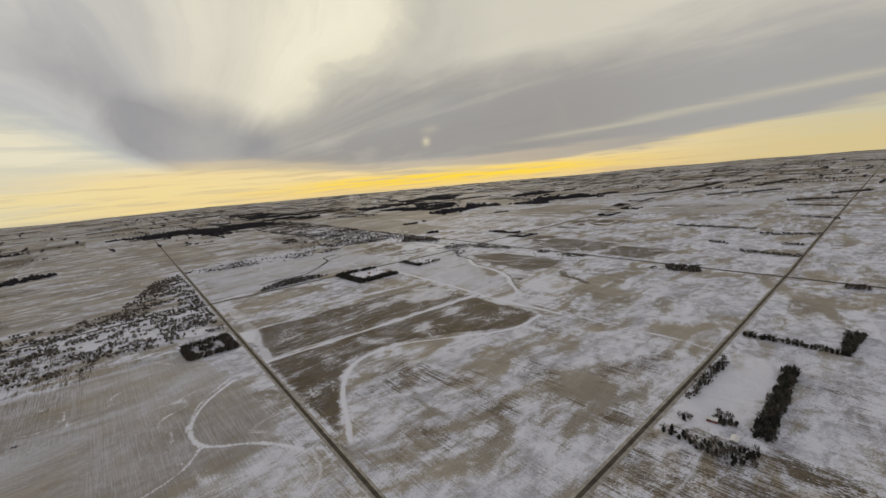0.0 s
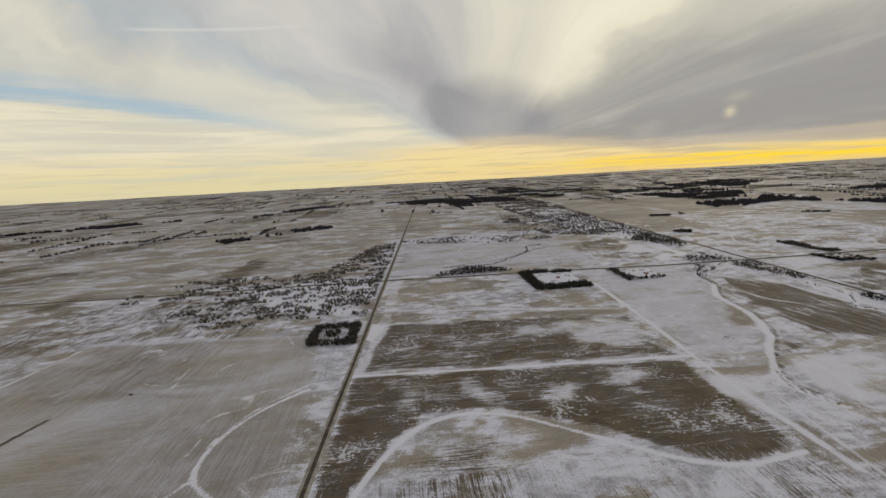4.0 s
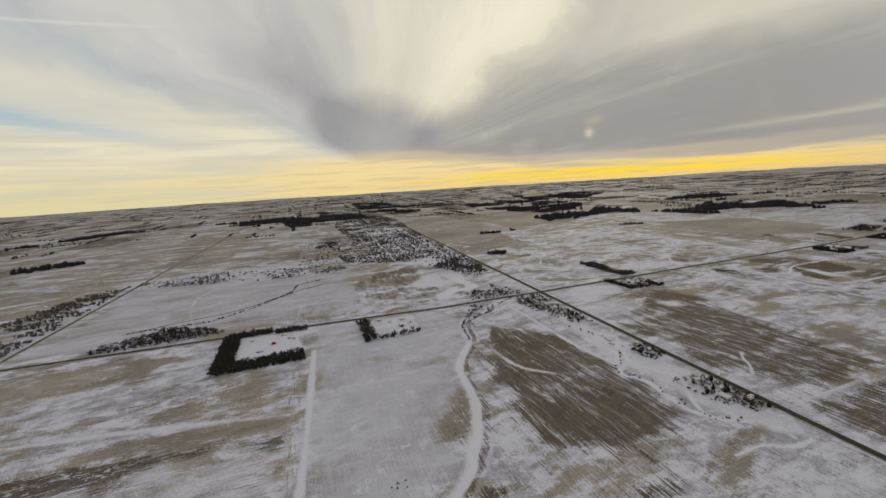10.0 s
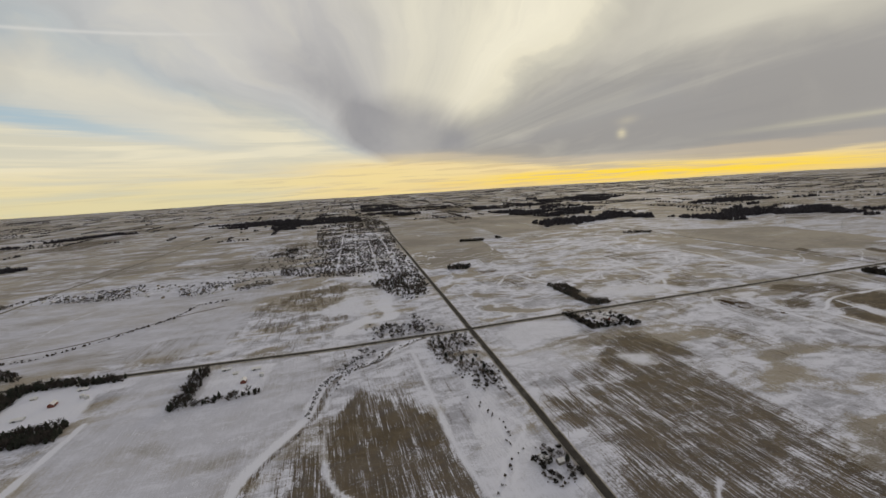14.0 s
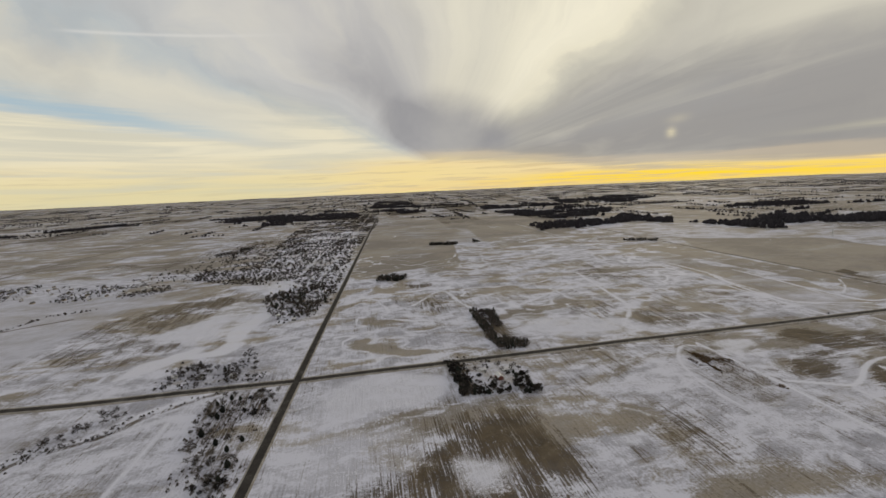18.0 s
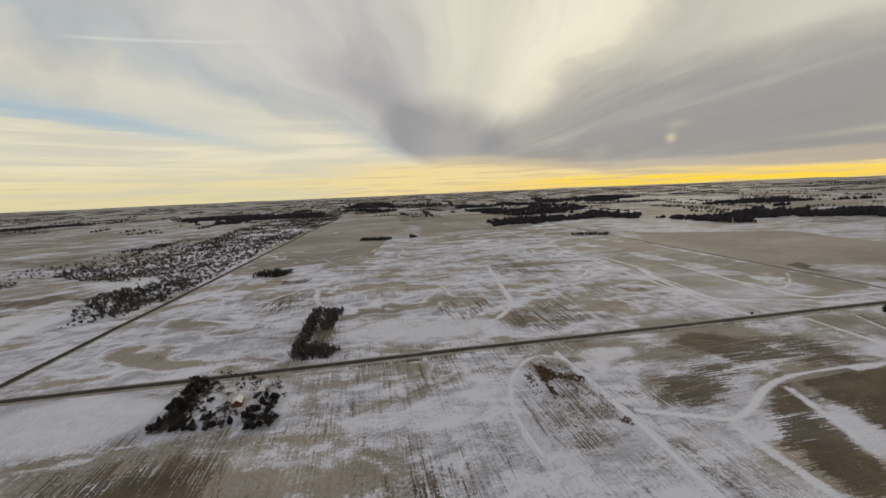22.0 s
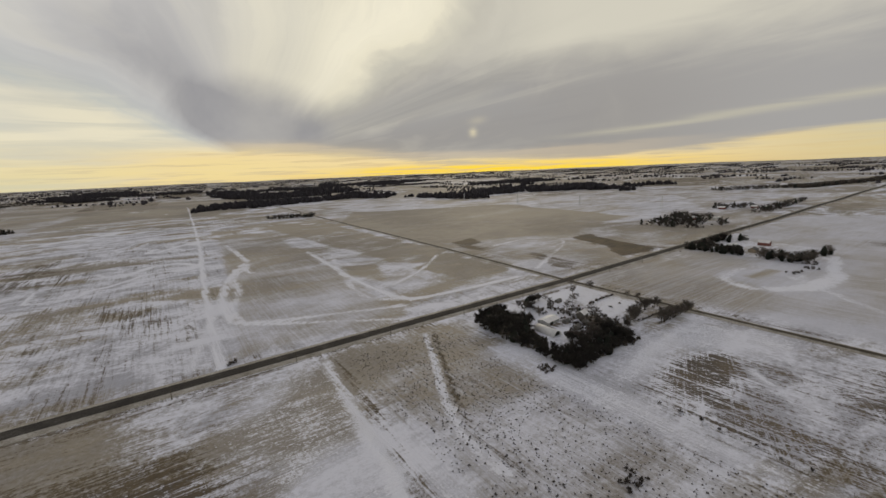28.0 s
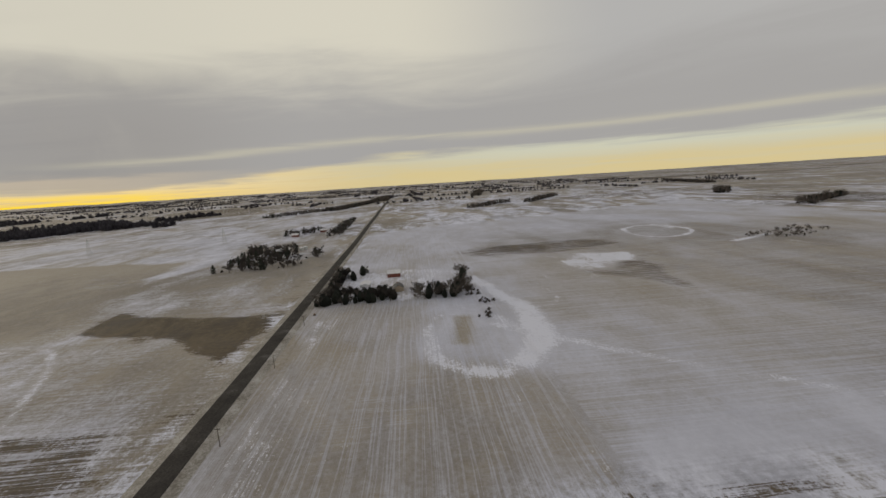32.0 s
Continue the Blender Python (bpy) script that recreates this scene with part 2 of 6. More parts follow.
def place_of(tree):
    node = tree.nodes.new("ShaderNodeNewGeometry")
    cut = tree.nodes.new("ShaderNodeSeparateXYZ")
    plan = tree.nodes.new("ShaderNodeVectorMath")
    plan.operation = "SCALE"
    plan.inputs["Scale"].default_value = 1.0 / K
    tree.links.new(node.outputs["Position"], plan.inputs[0])
    tree.links.new(plan.outputs[0], cut.inputs[0])
    return Val(tree, plan.outputs[0]), [Val(tree, s) for s in cut.outputs]


def surface(name, dark, light, scale=1.0, rough=0.8, metal=0.0, bump=0.0, fine=8.0, stretch=(1, 1, 1), per_object=0.0):
    """A plain material with two scales of variation in object space."""
    mat, tree, bsdf = material(name)
    co = tree.nodes.new("ShaderNodeTexCoord")
    mp = tree.nodes.new("ShaderNodeMapping")
    mp.inputs["Scale"].default_value = stretch
    tree.links.new(co.outputs["Object"], mp.inputs["Vector"])
    v = Val(tree, mp.outputs[0])
    n = noise_of(tree, v, scale, 4.0, 0.6) * 0.6 + noise_of(tree, v, scale * fine, 3.0, 0.6) * 0.4
    if per_object:
        info = tree.nodes.new("ShaderNodeObjectInfo")
        n = n + (Val(tree, info.outputs["Random"]) - 0.5) * per_object
    colour = blend(tree, n.step(0.32, 0.68), dark, light)
    tree.links.new(colour.socket, bsdf.inputs["Base Color"])
    bsdf.inputs["Roughness"].default_value, bsdf.inputs["Metallic"].default_value = rough, metal
    if bump:
        b = tree.nodes.new("ShaderNodeBump")
        b.inputs["Strength"].default_value, b.inputs["Distance"].default_value = 0.6, bump
        tree.links.new(n.socket, b.inputs["Height"])
        tree.links.new(b.outputs[0], bsdf.inputs["Normal"])
    return mat


def ground_material():
    """Thin wind-blown snow over stubble and ploughed soil; the cover is laid out field by field."""
    mat, tree, bsdf = material("snowy_fields")
    pos, (px, py, pz) = place_of(tree)
    att = tree.nodes.new("ShaderNodeAttribute")
    att.attribute_name = "cover"
    cut = tree.nodes.new("ShaderNodeSeparateXYZ")
    tree.links.new(att.outputs["Vector"], cut.inputs[0])
    soil, tan, white = (Val(tree, s) for s in cut.outputs)
    way = tree.nodes.new("ShaderNodeAttribute")
    way.attribute_name = "rows"
    rows = Val(tree, way.outputs["Fac"])
    calm = tree.nodes.new("ShaderNodeAttribute")
    calm.attribute_name = "even"
    rough = (Val(tree, calm.outputs["Fac"]) * -0.84 + 1.0)
    # across and along the drill rows
    across = px + (py - px) * rows
    along = py + (px - py) * rows
    wob = noise_of(tree, pos, 0.02, 2.0, 0.5) * 6.0
    furrow = noise_of(tree, combine(tree, across * 0.62 + wob * 0.1, along * 0.022, 0.0), 1.0, 4.0, 0.65)
    strip = noise_of(tree, combine(tree, across * 0.085, along * 0.012, 5.0), 1.0, 5.0, 0.65, 0.5)
    drift = noise_of(tree, combine(tree, px * 0.010, py * 0.019, 2.0), 1.0, 6.0, 0.62, 0.9)
    patch = noise_of(tree, combine(tree, px * 0.035, py * 0.055, 8.0), 1.0, 6.0, 0.68, 0.6)
    swath = noise_of(tree, combine(tree, px * 0.0065, py * 0.0125, 21.0), 1.0, 4.0, 0.55, 1.0)
    grit = noise_of(tree, pos, 0.45, 5.0, 0.75)
    broad = noise_of(tree, pos, 0.0042, 4.0, 0.55)
    fine = furrow * 0.30 + strip * 0.16 + grit * 0.54 - 0.5
    blotch = patch * 0.55 + drift * 0.45 - 0.5
    snow = blend(tree, ((blotch * 3.4 + fine * 2.2) * rough + 0.5).step(0.2, 0.8), (0.72, 0.727, 0.815), (0.395, 0.397, 0.453))
    stubble = blend(tree, (patch * 0.4 + broad * 0.6).step(0.42, 0.58), (0.195, 0.162, 0.108), (0.325, 0.276, 0.196))
    earth = blend(tree, (patch * 0.6 + grit * 0.4).step(0.4, 0.6), (0.062, 0.047, 0.030), (0.128, 0.097, 0.060))
    speck = noise_of(tree, pos, 1.1, 3.0, 0.7)
    comb = noise_of(tree, combine(tree, across * 2.3, along * 0.025, 19.0), 1.0, 1.0, 0.5)
    drill = noise_of(tree, combine(tree, across * 1.05, along * 0.03, 9.0), 1.0, 2.0, 0.6)
    fine = fine + (speck - 0.5) * 0.42 + (drill - 0.5) * 0.16 + (comb - 0.5) * 0.22
    thread = noise_of(tree, combine(tree, across * 0.42 + wob * 0.15, along * 0.006, 14.0), 1.0, 3.0, 0.6, 0.2)
    ridge = ((thread - 0.5).op("ABSOLUTE") * -22.0 + 1.0).clamp() * (patch + drift - 0.55).clamp()
    cross = noise_of(tree, combine(tree, along * 0.30, (across + along) * 0.006, 17.0), 1.0, 2.0, 0.5, 0.3)
    ridge = ridge + ((cross - 0.5).op("ABSOLUTE") * -30.0 + 1.0).clamp() * (blotch * 6.0 - 0.1).clamp() * 0.8
    yard_field = px.step(1708.0, 1722.0) * px.step(1828.0, 1815.0) * py.step(880.0, 862.0) * py.step(680.0, 700.0)
    track_a = noise_of(tree, combine(tree, (px + py) * 0.36, (px - py) * 0.008, 41.0), 1.0, 1.0, 0.5, 0.15)
    track_b = noise_of(tree, combine(tree, (px * 0.5 - py) * 0.42, (px + py) * 0.008, 43.0), 1.0, 1.0, 0.5, 0.15)
    tracks = ((track_a - 0.5).op("ABSOLUTE") * -26.0 + 1.0).clamp() + ((track_b - 0.5).op("ABSOLUTE") * -26.0 + 1.0).clamp()
    ridge = ridge + tracks * yard_field * (grit * 2.0 - 0.3).clamp() * 0.8
    bare = (tan * 0.66 + (fine * 1.9 + blotch * 2.6 + (swath - 0.5) * 3.8) * rough - ridge * 0.3).step(0.12, 0.64)
    c = blend(tree, bare * (grit * 0.5 + 0.56).clamp(), snow, stubble)
    dug = (soil + (fine * 3.0 + (strip + furrow - 1.0) * 1.4 + blotch * 2.4) * rough - ridge * 0.65).step(0.26, 0.66)
    c = blend(tree, dug * 0.94, c, earth)
    crumb = noise_of(tree, combine(tree, across * 0.30, along * 0.20, 31.0), 1.0, 4.0, 0.7, 0.4)
    herd = noise_of(tree, combine(tree, px * 0.016, py * 0.022, 33.0), 1.0, 3.0, 0.6, 0.6)
    crumbs = (crumb + (herd - 0.5) * 0.9).step(0.61, 0.70) * dug * px.step(430.0, 330.0)
    c = blend(tree, crumbs * rough * 0.75, c, (0.73, 0.738, 0.82))
    cap = (white + fine * 2.2 + blotch * 2.4).step(0.38, 0.74)
    c = blend(tree, cap * 0.92, c, (0.765, 0.773, 0.855))
    tree.links.new(c.socket, bsdf.inputs["Base Color"])
    bsdf.inputs["Roughness"].default_value = 0.85
    bsdf.inputs["Specular IOR Level"].default_value = 0.2
    b = tree.nodes.new("ShaderNodeBump")
    b.inputs["Strength"].default_value, b.inputs["Distance"].default_value = 0.5, 0.3
    tree.links.new((fine + blotch).socket, b.inputs["Height"])
    tree.links.new(b.outputs[0], bsdf.inputs["Normal"])
    return mat


def road_material(name, dark, light, dust):
    mat, tree, bsdf = material(name)
    pos, _ = place_of(tree)
    n = noise_of(tree, pos, 0.08, 5.0, 0.65)
    f = noise_of(tree, pos, 1.4, 4.0, 0.7)
    c = blend(tree, (n * 0.5 + f * 0.5).step(0.35, 0.65), dark, light)
    c = blend(tree, (n * 0.7 + f * 0.3).step(0.56, 0.72) * dust, c, (0.55, 0.54, 0.53))
    tree.links.new(c.socket, bsdf.inputs["Base Color"])
    bsdf.inputs["Roughness"].default_value = 0.95
    bsdf.inputs["Specular IOR Level"].default_value = 0.1
    return mat


M_GROUND = ground_material()
M_ASPHALT = road_material("worn_asphalt", (0.034, 0.031, 0.029), (0.072, 0.065, 0.059), 0.2)
M_GRAVEL = road_material("frozen_gravel", (0.050, 0.043, 0.034), (0.11, 0.095, 0.075), 0.25)
M_VERGE = road_material("dead_grass_verge", (0.19, 0.17, 0.138), (0.46, 0.435, 0.40), 1.0)
M_BARK = surface("grey_bark", (0.045, 0.037, 0.031), (0.12, 0.10, 0.085), 1.5, 0.9, stretch=(1, 1, 0.3))
M_TWIG = surface("bare_twigs", (0.040, 0.033, 0.030), (0.105, 0.088, 0.076), 0.6, 0.95, per_object=0.25)
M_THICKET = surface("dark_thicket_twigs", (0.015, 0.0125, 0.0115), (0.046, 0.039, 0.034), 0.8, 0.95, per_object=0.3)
# violet-grey of bare twigs, with the bluish haze of distance put into the colour
M_HAZY_WOODS = surface("violet_grey_hazed_woods", (0.034, 0.031, 0.041), (0.085, 0.078, 0.092), 0.05, 0.95)
M_NEEDLE = surface("cedar_needles", (0.006, 0.008, 0.006), (0.024, 0.028, 0.019), 1.2, 0.9, per_object=0.25)
M_BRANCH = surface("pale_bare_twigs", (0.060, 0.050, 0.044), (0.15, 0.128, 0.11), 0.8, 0.95, per_object=0.3)
M_REED = surface("rust_reeds", (0.115, 0.076, 0.043), (0.25, 0.175, 0.105), 0.4, 0.95)
M_SNOW = surface("roof_snow", (0.62, 0.61, 0.62), (0.80, 0.79, 0.79), 0.35, 0.7)
M_SIDING = surface("white_siding", (0.55, 0.54, 0.52), (0.74, 0.73, 0.70), 0.8, 0.6, per_object=0.3, stretch=(0.3, 0.3, 6))
M_TANWALL = surface("tan_siding", (0.22, 0.18, 0.13), (0.40, 0.33, 0.25), 0.8, 0.7, per_object=0.4, stretch=(0.3, 0.3, 6))
M_GREYWALL = surface("weathered_boards", (0.10, 0.095, 0.09), (0.24, 0.22, 0.20), 0.8, 0.85, per_object=0.4, stretch=(5, 5, 0.3))
M_REDWALL = surface("faded_red_boards", (0.11, 0.035, 0.028), (0.22, 0.075, 0.055), 0.8, 0.8, stretch=(5, 5, 0.3))
M_SHINGLE = surface("dark_shingles", (0.05, 0.047, 0.045), (0.13, 0.125, 0.12), 2.0, 0.85, per_object=0.4)
M_STEEL = surface("galvanised_steel", (0.38, 0.39, 0.40), (0.66, 0.66, 0.66), 0.5, 0.45, 0.5, stretch=(4, 0.5, 0.5))
# near-black colour that stands in for the shade inside open doorways
M_OPENING_SHADE = surface("painted_opening_shade", (0.012, 0.011, 0.011), (0.035, 0.032, 0.03), 1.0, 0.9)
M_GLASS = surface("window_glass", (0.02, 0.025, 0.03), (0.06, 0.07, 0.08), 0.5, 0.12)
M_RUST = surface("rusted_metal", (0.05, 0.03, 0.022), (0.15, 0.085, 0.055), 1.6, 0.7, 0.3, per_object=0.5)
M_PAINT = surface("car_paint", (0.05, 0.055, 0.065), (0.20, 0.20, 0.22), 0.6, 0.35, 0.2, per_object=0.9)
M_RUBBER = surface("black_rubber", (0.012, 0.012, 0.012), (0.03, 0.03, 0.03), 3.0, 0.85)
M_POLE = surface("creosoted_pole", (0.05, 0.038, 0.028), (0.12, 0.095, 0.07), 1.0, 0.9, stretch=(2, 2, 0.2))


# ---- lay of the land ----
def lattice(ix, iy, seed):
    h = (ix.astype(np.int64) * 374761393 + iy.astype(np.int64) * 668265263 + seed * 144665) & 0x7FFFFFFF
    h = ((h ^ (h >> 13)) * 1274126177) & 0x7FFFFFFF
    return ((h ^ (h >> 16)) & 0xFFFF) / 65535.0


def vnoise(x, y, seed=0):
    """Smooth value noise, 0 to 1, one unit per cell."""
    ix, iy = np.floor(x), np.floor(y)
    fx, fy = x - ix, y - iy
    fx, fy = fx * fx * (3 - 2 * fx), fy * fy * (3 - 2 * fy)
    a, b = lattice(ix, iy, seed), lattice(ix + 1, iy, seed)
    c, d = lattice(ix, iy + 1, seed), lattice(ix + 1, iy + 1, seed)
    return (a * (1 - fx) + b * fx) * (1 - fy) + (c * (1 - fx) + d * fx) * fy


def fbm(x, y, seed=0, octaves=4):
    total, amp, norm = 0.0, 1.0, 0.0
    for k in range(octaves):
        total = total + amp * vnoise(x * 2 ** k, y * 2 ** k, seed + k)
        norm += amp
        amp *= 0.55
    return total / norm


def heights(x, y):
    """Nearly level farmland that swells towards the distance."""
    x, y = np.asarray(x, float), np.asarray(y, float)
    s = np.clip(((x + 330) * 2090 + (y + 185) * 1070) / (2090 ** 2 + 1070 ** 2), 0, 1)
    away = np.hypot(x - (-330 + 2090 * s), y - (-185 + 1070 * s))
    roll = (fbm(x / 210, y / 210, 40, 3) - 0.5) * 3.0 * np.clip((away - 120) / 500, 0.15, 1)
    far = np.clip((away - 4500) / 6000, 0, 1)
    return roll + 22 * far * far * (3 - 2 * far) * (vnoise(x / 900, y / 900, 77) - 0.2)


def gz(x, y):
    return float(heights(np.array([x]), np.array([y]))[0])


def seg_dist(x, y, pts, closed=False):
    best = np.full(x.shape, 1e9)
    n = len(pts)
    for i in range(n if closed else n - 1):
        (ax, ay), (bx, by) = pts[i], pts[(i + 1) % n]
        ux, uy = bx - ax, by - ay
        t = np.clip(((x - ax) * ux + (y - ay) * uy) / (ux * ux + uy * uy + 1e-9), 0, 1)
        best = np.minimum(best, np.hypot(x - ax - t * ux, y - ay - t * uy))
    return best


def inside(x, y, pts):
    hit = np.zeros(x.shape, bool)
    n = len(pts)
    for i in range(n):
        (ax, ay), (bx, by) = pts[i], pts[(i + 1) % n]
        cross = (ay > y) != (by > y)
        with np.errstate(divide="ignore", invalid="ignore"):
            hit ^= cross & (x < (bx - ax) * (y - ay) / (by - ay + 1e-12) + ax)
    return hit


def west_x(y):
    return -176 + (y - 114) * 0.0565


def mid_x(y):
    return 816 + (y - 480) * 0.0685


H_LINE = [(-9000, 1300), (-127, 1025), (250, 1000), (620, 970), (850, 962), (1300, 960), (1830, 956), (2300, 965), (3000, 982), (12500, 1200)]
L_LINE = [(west_x(-5000), -5000), (west_x(2000), 2000), (west_x(9500), 9500)]
R_LINE = [(mid_x(-5000), -5000), (mid_x(2300), 2300), (mid_x(3400), 3400)]
T_LINE = [(1826, -3500), (1829, 750), (1830, 960), (1850, 1290), (1890, 2400), (2080, 9500)]
S_LINE = [(-9000, -14), (262, -14), (843, -8), (2244, 20), (12500, 200)]

# field lanes and drifts of deep snow: line, half width, strength
LANES = []


def lane(half, strength, *line):
    LANES.append((line, half * 0.62 + 0.6, strength))


CREEK = [(787, 966), (705, 925), (692, 897), (638, 880), (617, 845), (604, 775), (565, 728), (546, 683), (541, 620), (517, 558), (492, 522), (489, 513), (442, 467), (404, 418), (389, 388), (395, 365), (403, 340)]
# thin dark ditches and wheel tracks: line, half width, strength
DITCHES = []


def ditch(half, strength, *line):
    DITCHES.append((line, half, strength))


for k in range(12):
    lane(2.6, 0.75, (600 - 4 * k, 1500 + 75 * k), (mid_x(1500 + 75 * k) - 6, 1490 + 75 * k))
for k in range(1, 5):
    lane(2.6, 0.7, (mid_x(1480) - 58 * k, 1480), (mid_x(2350) - 58 * k, 2350))
ditch(3.0, 0.55, *[(x + 6, y) for x, y in CREEK])
ditch(1.3, 0.7, *[(x - 2, y) for x, y in CREEK[13:]])
ditch(2.4, 0.9, (36, 1124), (125, 1153), (236, 1179), (338, 1286), (411, 1322))
ditch(3.2, 0.95, (-568, 348), (-548, 360), (-534, 395), (-522, 444), (-514, 468))
ditch(1.8, 0.4, (1836, 300), (1837, 600), (1838, 760), (1839, 940))
ditch(2.0, 0.25, (1850, 946), (2010, 948), (2200, 956))
ditch(2.0, 0.6, (1150, 951), (1300, 951), (1560, 950), (1700, 948))
ditch(1.8, 0.35, (1340, 938), (1341, 815), (1337, 739), (1325, 640))
ditch(2.0, 0.45, (1633, 940), (1626, 872), (1619, 830), (1613, 780))
ditch(2.2, 0.6, (809, 400), (822, 600), (833, 750), (846, 930))


lane(5, 1, (-160, 510), (57, 495), (203, 486), (330, 478))
lane(7, 0.85, (367, 864), (348, 611), (327, 441), (323, 351), (323, 250))
lane(5, 1, (298, 279), (209, 266), (95, 350), (29, 394), (-53, 391), (-108, 319), (-135, 248), (-153, 209))
lane(17, 0.95, *CREEK)
lane(4, 0.8, (462, 448), (463, 413), (458, 383), (446, 360), (431, 342))
lane(4, 0.6, (618, 740), (621, 668), (655, 634))
lane(2.4, 0.7, (912, 573), (894, 560), (886, 545), (864, 527))
lane(5, 0.9, (1628, 940), (1621, 872), (1614, 830), (1608, 780))
lane(5, 0.9, (1542, 836), (1620, 839))
lane(3.6, 0.8, (1659, 2417), (1615, 1437), (1591, 1112), (1585, 965))
lane(5, 0.8, (1629, 1208), (1604, 1128), (1598, 1043), (1602, 1027), (1700, 990))
lane(4, 0.9, (-203, 484), (-251, 446), (-283, 384), (-280, 327), (-224, 288), (-197, 237))
lane(3, 0.8, (-280, 327), (-300, 296), (-366, 276), (-400, 220))
lane(5, 0.5, (170, 1010), (100, 1320), (140, 1460), (215, 1500))
lane(5, 0.9, (1336, 930), (1336, 815), (1332, 739), (1320, 640))
lane(4, 0.9, (1336, 830), (1393, 801))
lane(3.6, 0.9, (1393, 801), (1412, 806), (1457, 834), (1503, 842), (1600, 836))
lane(5, 0.8, (1389, 794), (1385, 743), (1384, 708), (1402, 693))
lane(5, 0.7, (1465, 824), (1446, 770))
lane(4, 0.7, (1336, 917), (1313, 934), (1277, 894), (1263, 850), (1259, 804), (1268, 790))
lane(4, 0.8, (1441, 690), (1530, 687))
lane(4, 0.6, (1356, 676), (1410, 679))
lane(4, 0.8, (1713, 1249), (1698, 1002), (1734, 994), (1813, 991))
lane(7, 0.7, (1397, 1345), (1361, 1133), (1352, 1083), (1288, 1011))
lane(5, 0.5, (1438, 1192), (1429, 1077), (1423, 991))
lane(6, 0.6, (1647, 1253), (1603, 1109), (1572, 975))
lane(7, 0.6, (1009, 1210), (1086, 1321), (1092, 1163), (1155, 1127), (1346, 1262))
lane(5, 0.5, (889, 1696), (1029, 1687), (1112, 1473))
lane(5, 0.8, (784, 709), (781, 647), (753, 611), (790, 560), (751, 519), (733, 480), (775, 459))
lane(6, 0.85, (768, 654), (754, 617), (721, 597), (744, 571), (732, 529), (731, 489), (762, 465))
lane(4, 0.8, (706, 435), (741, 437), (757, 422), (785, 422))
lane(3, 0.6, (865, 465), (1032, 465))
lane(9, 0.6, (-94, 775), (0, 753), (127, 738), (331, 684))
lane(9, 0.6, (621, 799), (623, 839), (639, 873), (693, 895), (740, 915))
lane(6, 0.5, (1873, 752), (1902, 789), (1932, 822), (1960, 850))
lane(5, 0.6, (1720, 1178), (1705, 1123), (1684, 1024), (1703, 1007))

lane(4, 0.7, (353, 362), (334, 237), (319, 138), (327, 55), (314, -7))
lane(4, 0.6, (-297, 243), (-217, 228), (-185, 231))
lane(4, 0.6, (-190, 228), (-195, 185), (-225, 160))
lane(5, 0.7, (742, 905), (740, 833), (735, 738), (735, 662), (742, 617))
lane(4, 0.75, (779, 735), (800, 712), (810, 688), (780, 662), (751, 627))
# drifts and hollows of the eastern fields
lane(4, 0.6, (1845, 1000), (1900, 1030), (1960, 1060), (1985, 1090), (1960, 1120), (1890, 1110))
lane(8, 0.5, (1962, 882), (1940, 884), (1921, 881), (1908, 869), (1906, 850))
lane(8, 0.5, (1906, 850), (1918, 838), (1940, 840), (1969, 845))
lane(6, 0.8, (2253, 628), (2280, 590), (2240, 560), (2195, 572), (2163, 624), (2200, 645), (2253, 628))
lane(5, 0.7, (2124, 585), (2151, 527))
lane(6, 0.7, (1607, 1024), (1600, 1065), (1617, 1104), (1617, 1177), (1646, 1213), (1642, 1385))
lane(4, 0.8, (1604, 1026), (1689, 966))
lane(3, 0.55, (1989, 861), (1978, 877), (1962, 882))
lane(13, 0.85, (2063, 845), (2020, 838), (1983, 826), (1940, 830), (1915, 845))
lane(6, 0.6, (1868, 743), (1876, 722), (1849, 711), (1838, 727), (1851, 751))
lane(4, 0.7, (1720, 1043), (1763, 1067), (1812, 1114))
lane(3, 0.6, (1772, 811), (1764, 803), (1761, 792), (1757, 786))
lane(4, 0.6, (-206, 497), (-260, 447), (-284, 380))
lane(7, 0.7, (-698, 472), (-671, 536), (-647, 648), (-641, 696))
lane(5, 0.6, (-340, 217), (-279, 234), (-198, 236))
lane(3, 0.6, (-402, 582), (-394, 486))
lane(3, 0.6, (-284, 684), (-254, 627), (-197, 581))
lane(5, 0.6, (-689, 740), (-655, 800), (-610, 850), (-540, 826))
ditch(3.0, 0.7, (-695, 728), (-669, 818), (-619, 863), (-532, 828))
lane(3.0, 0.9, (1685, 939), (1667, 901), (1652, 871), (1644, 847), (1645, 830))
ditch(1.4, 0.6, (1689, 936), (1671, 899), (1656, 869), (1648, 846), (1649, 826))
ditch(5, 0.75, (1746, 902), (1757, 899), (1768, 893), (1774, 886))
ditch(3, 0.5, (1790, 918), (1782, 906), (1772, 892))
ditch(1.6, 0.7, (1824, 942), (1797, 943), (1760, 943))
# bare ploughland, marsh and dark ground under trees: outline, strength, softness of its edge
SOIL = []


def ploughed(strength, soft, *outline):
    SOIL.append((outline, strength, soft))


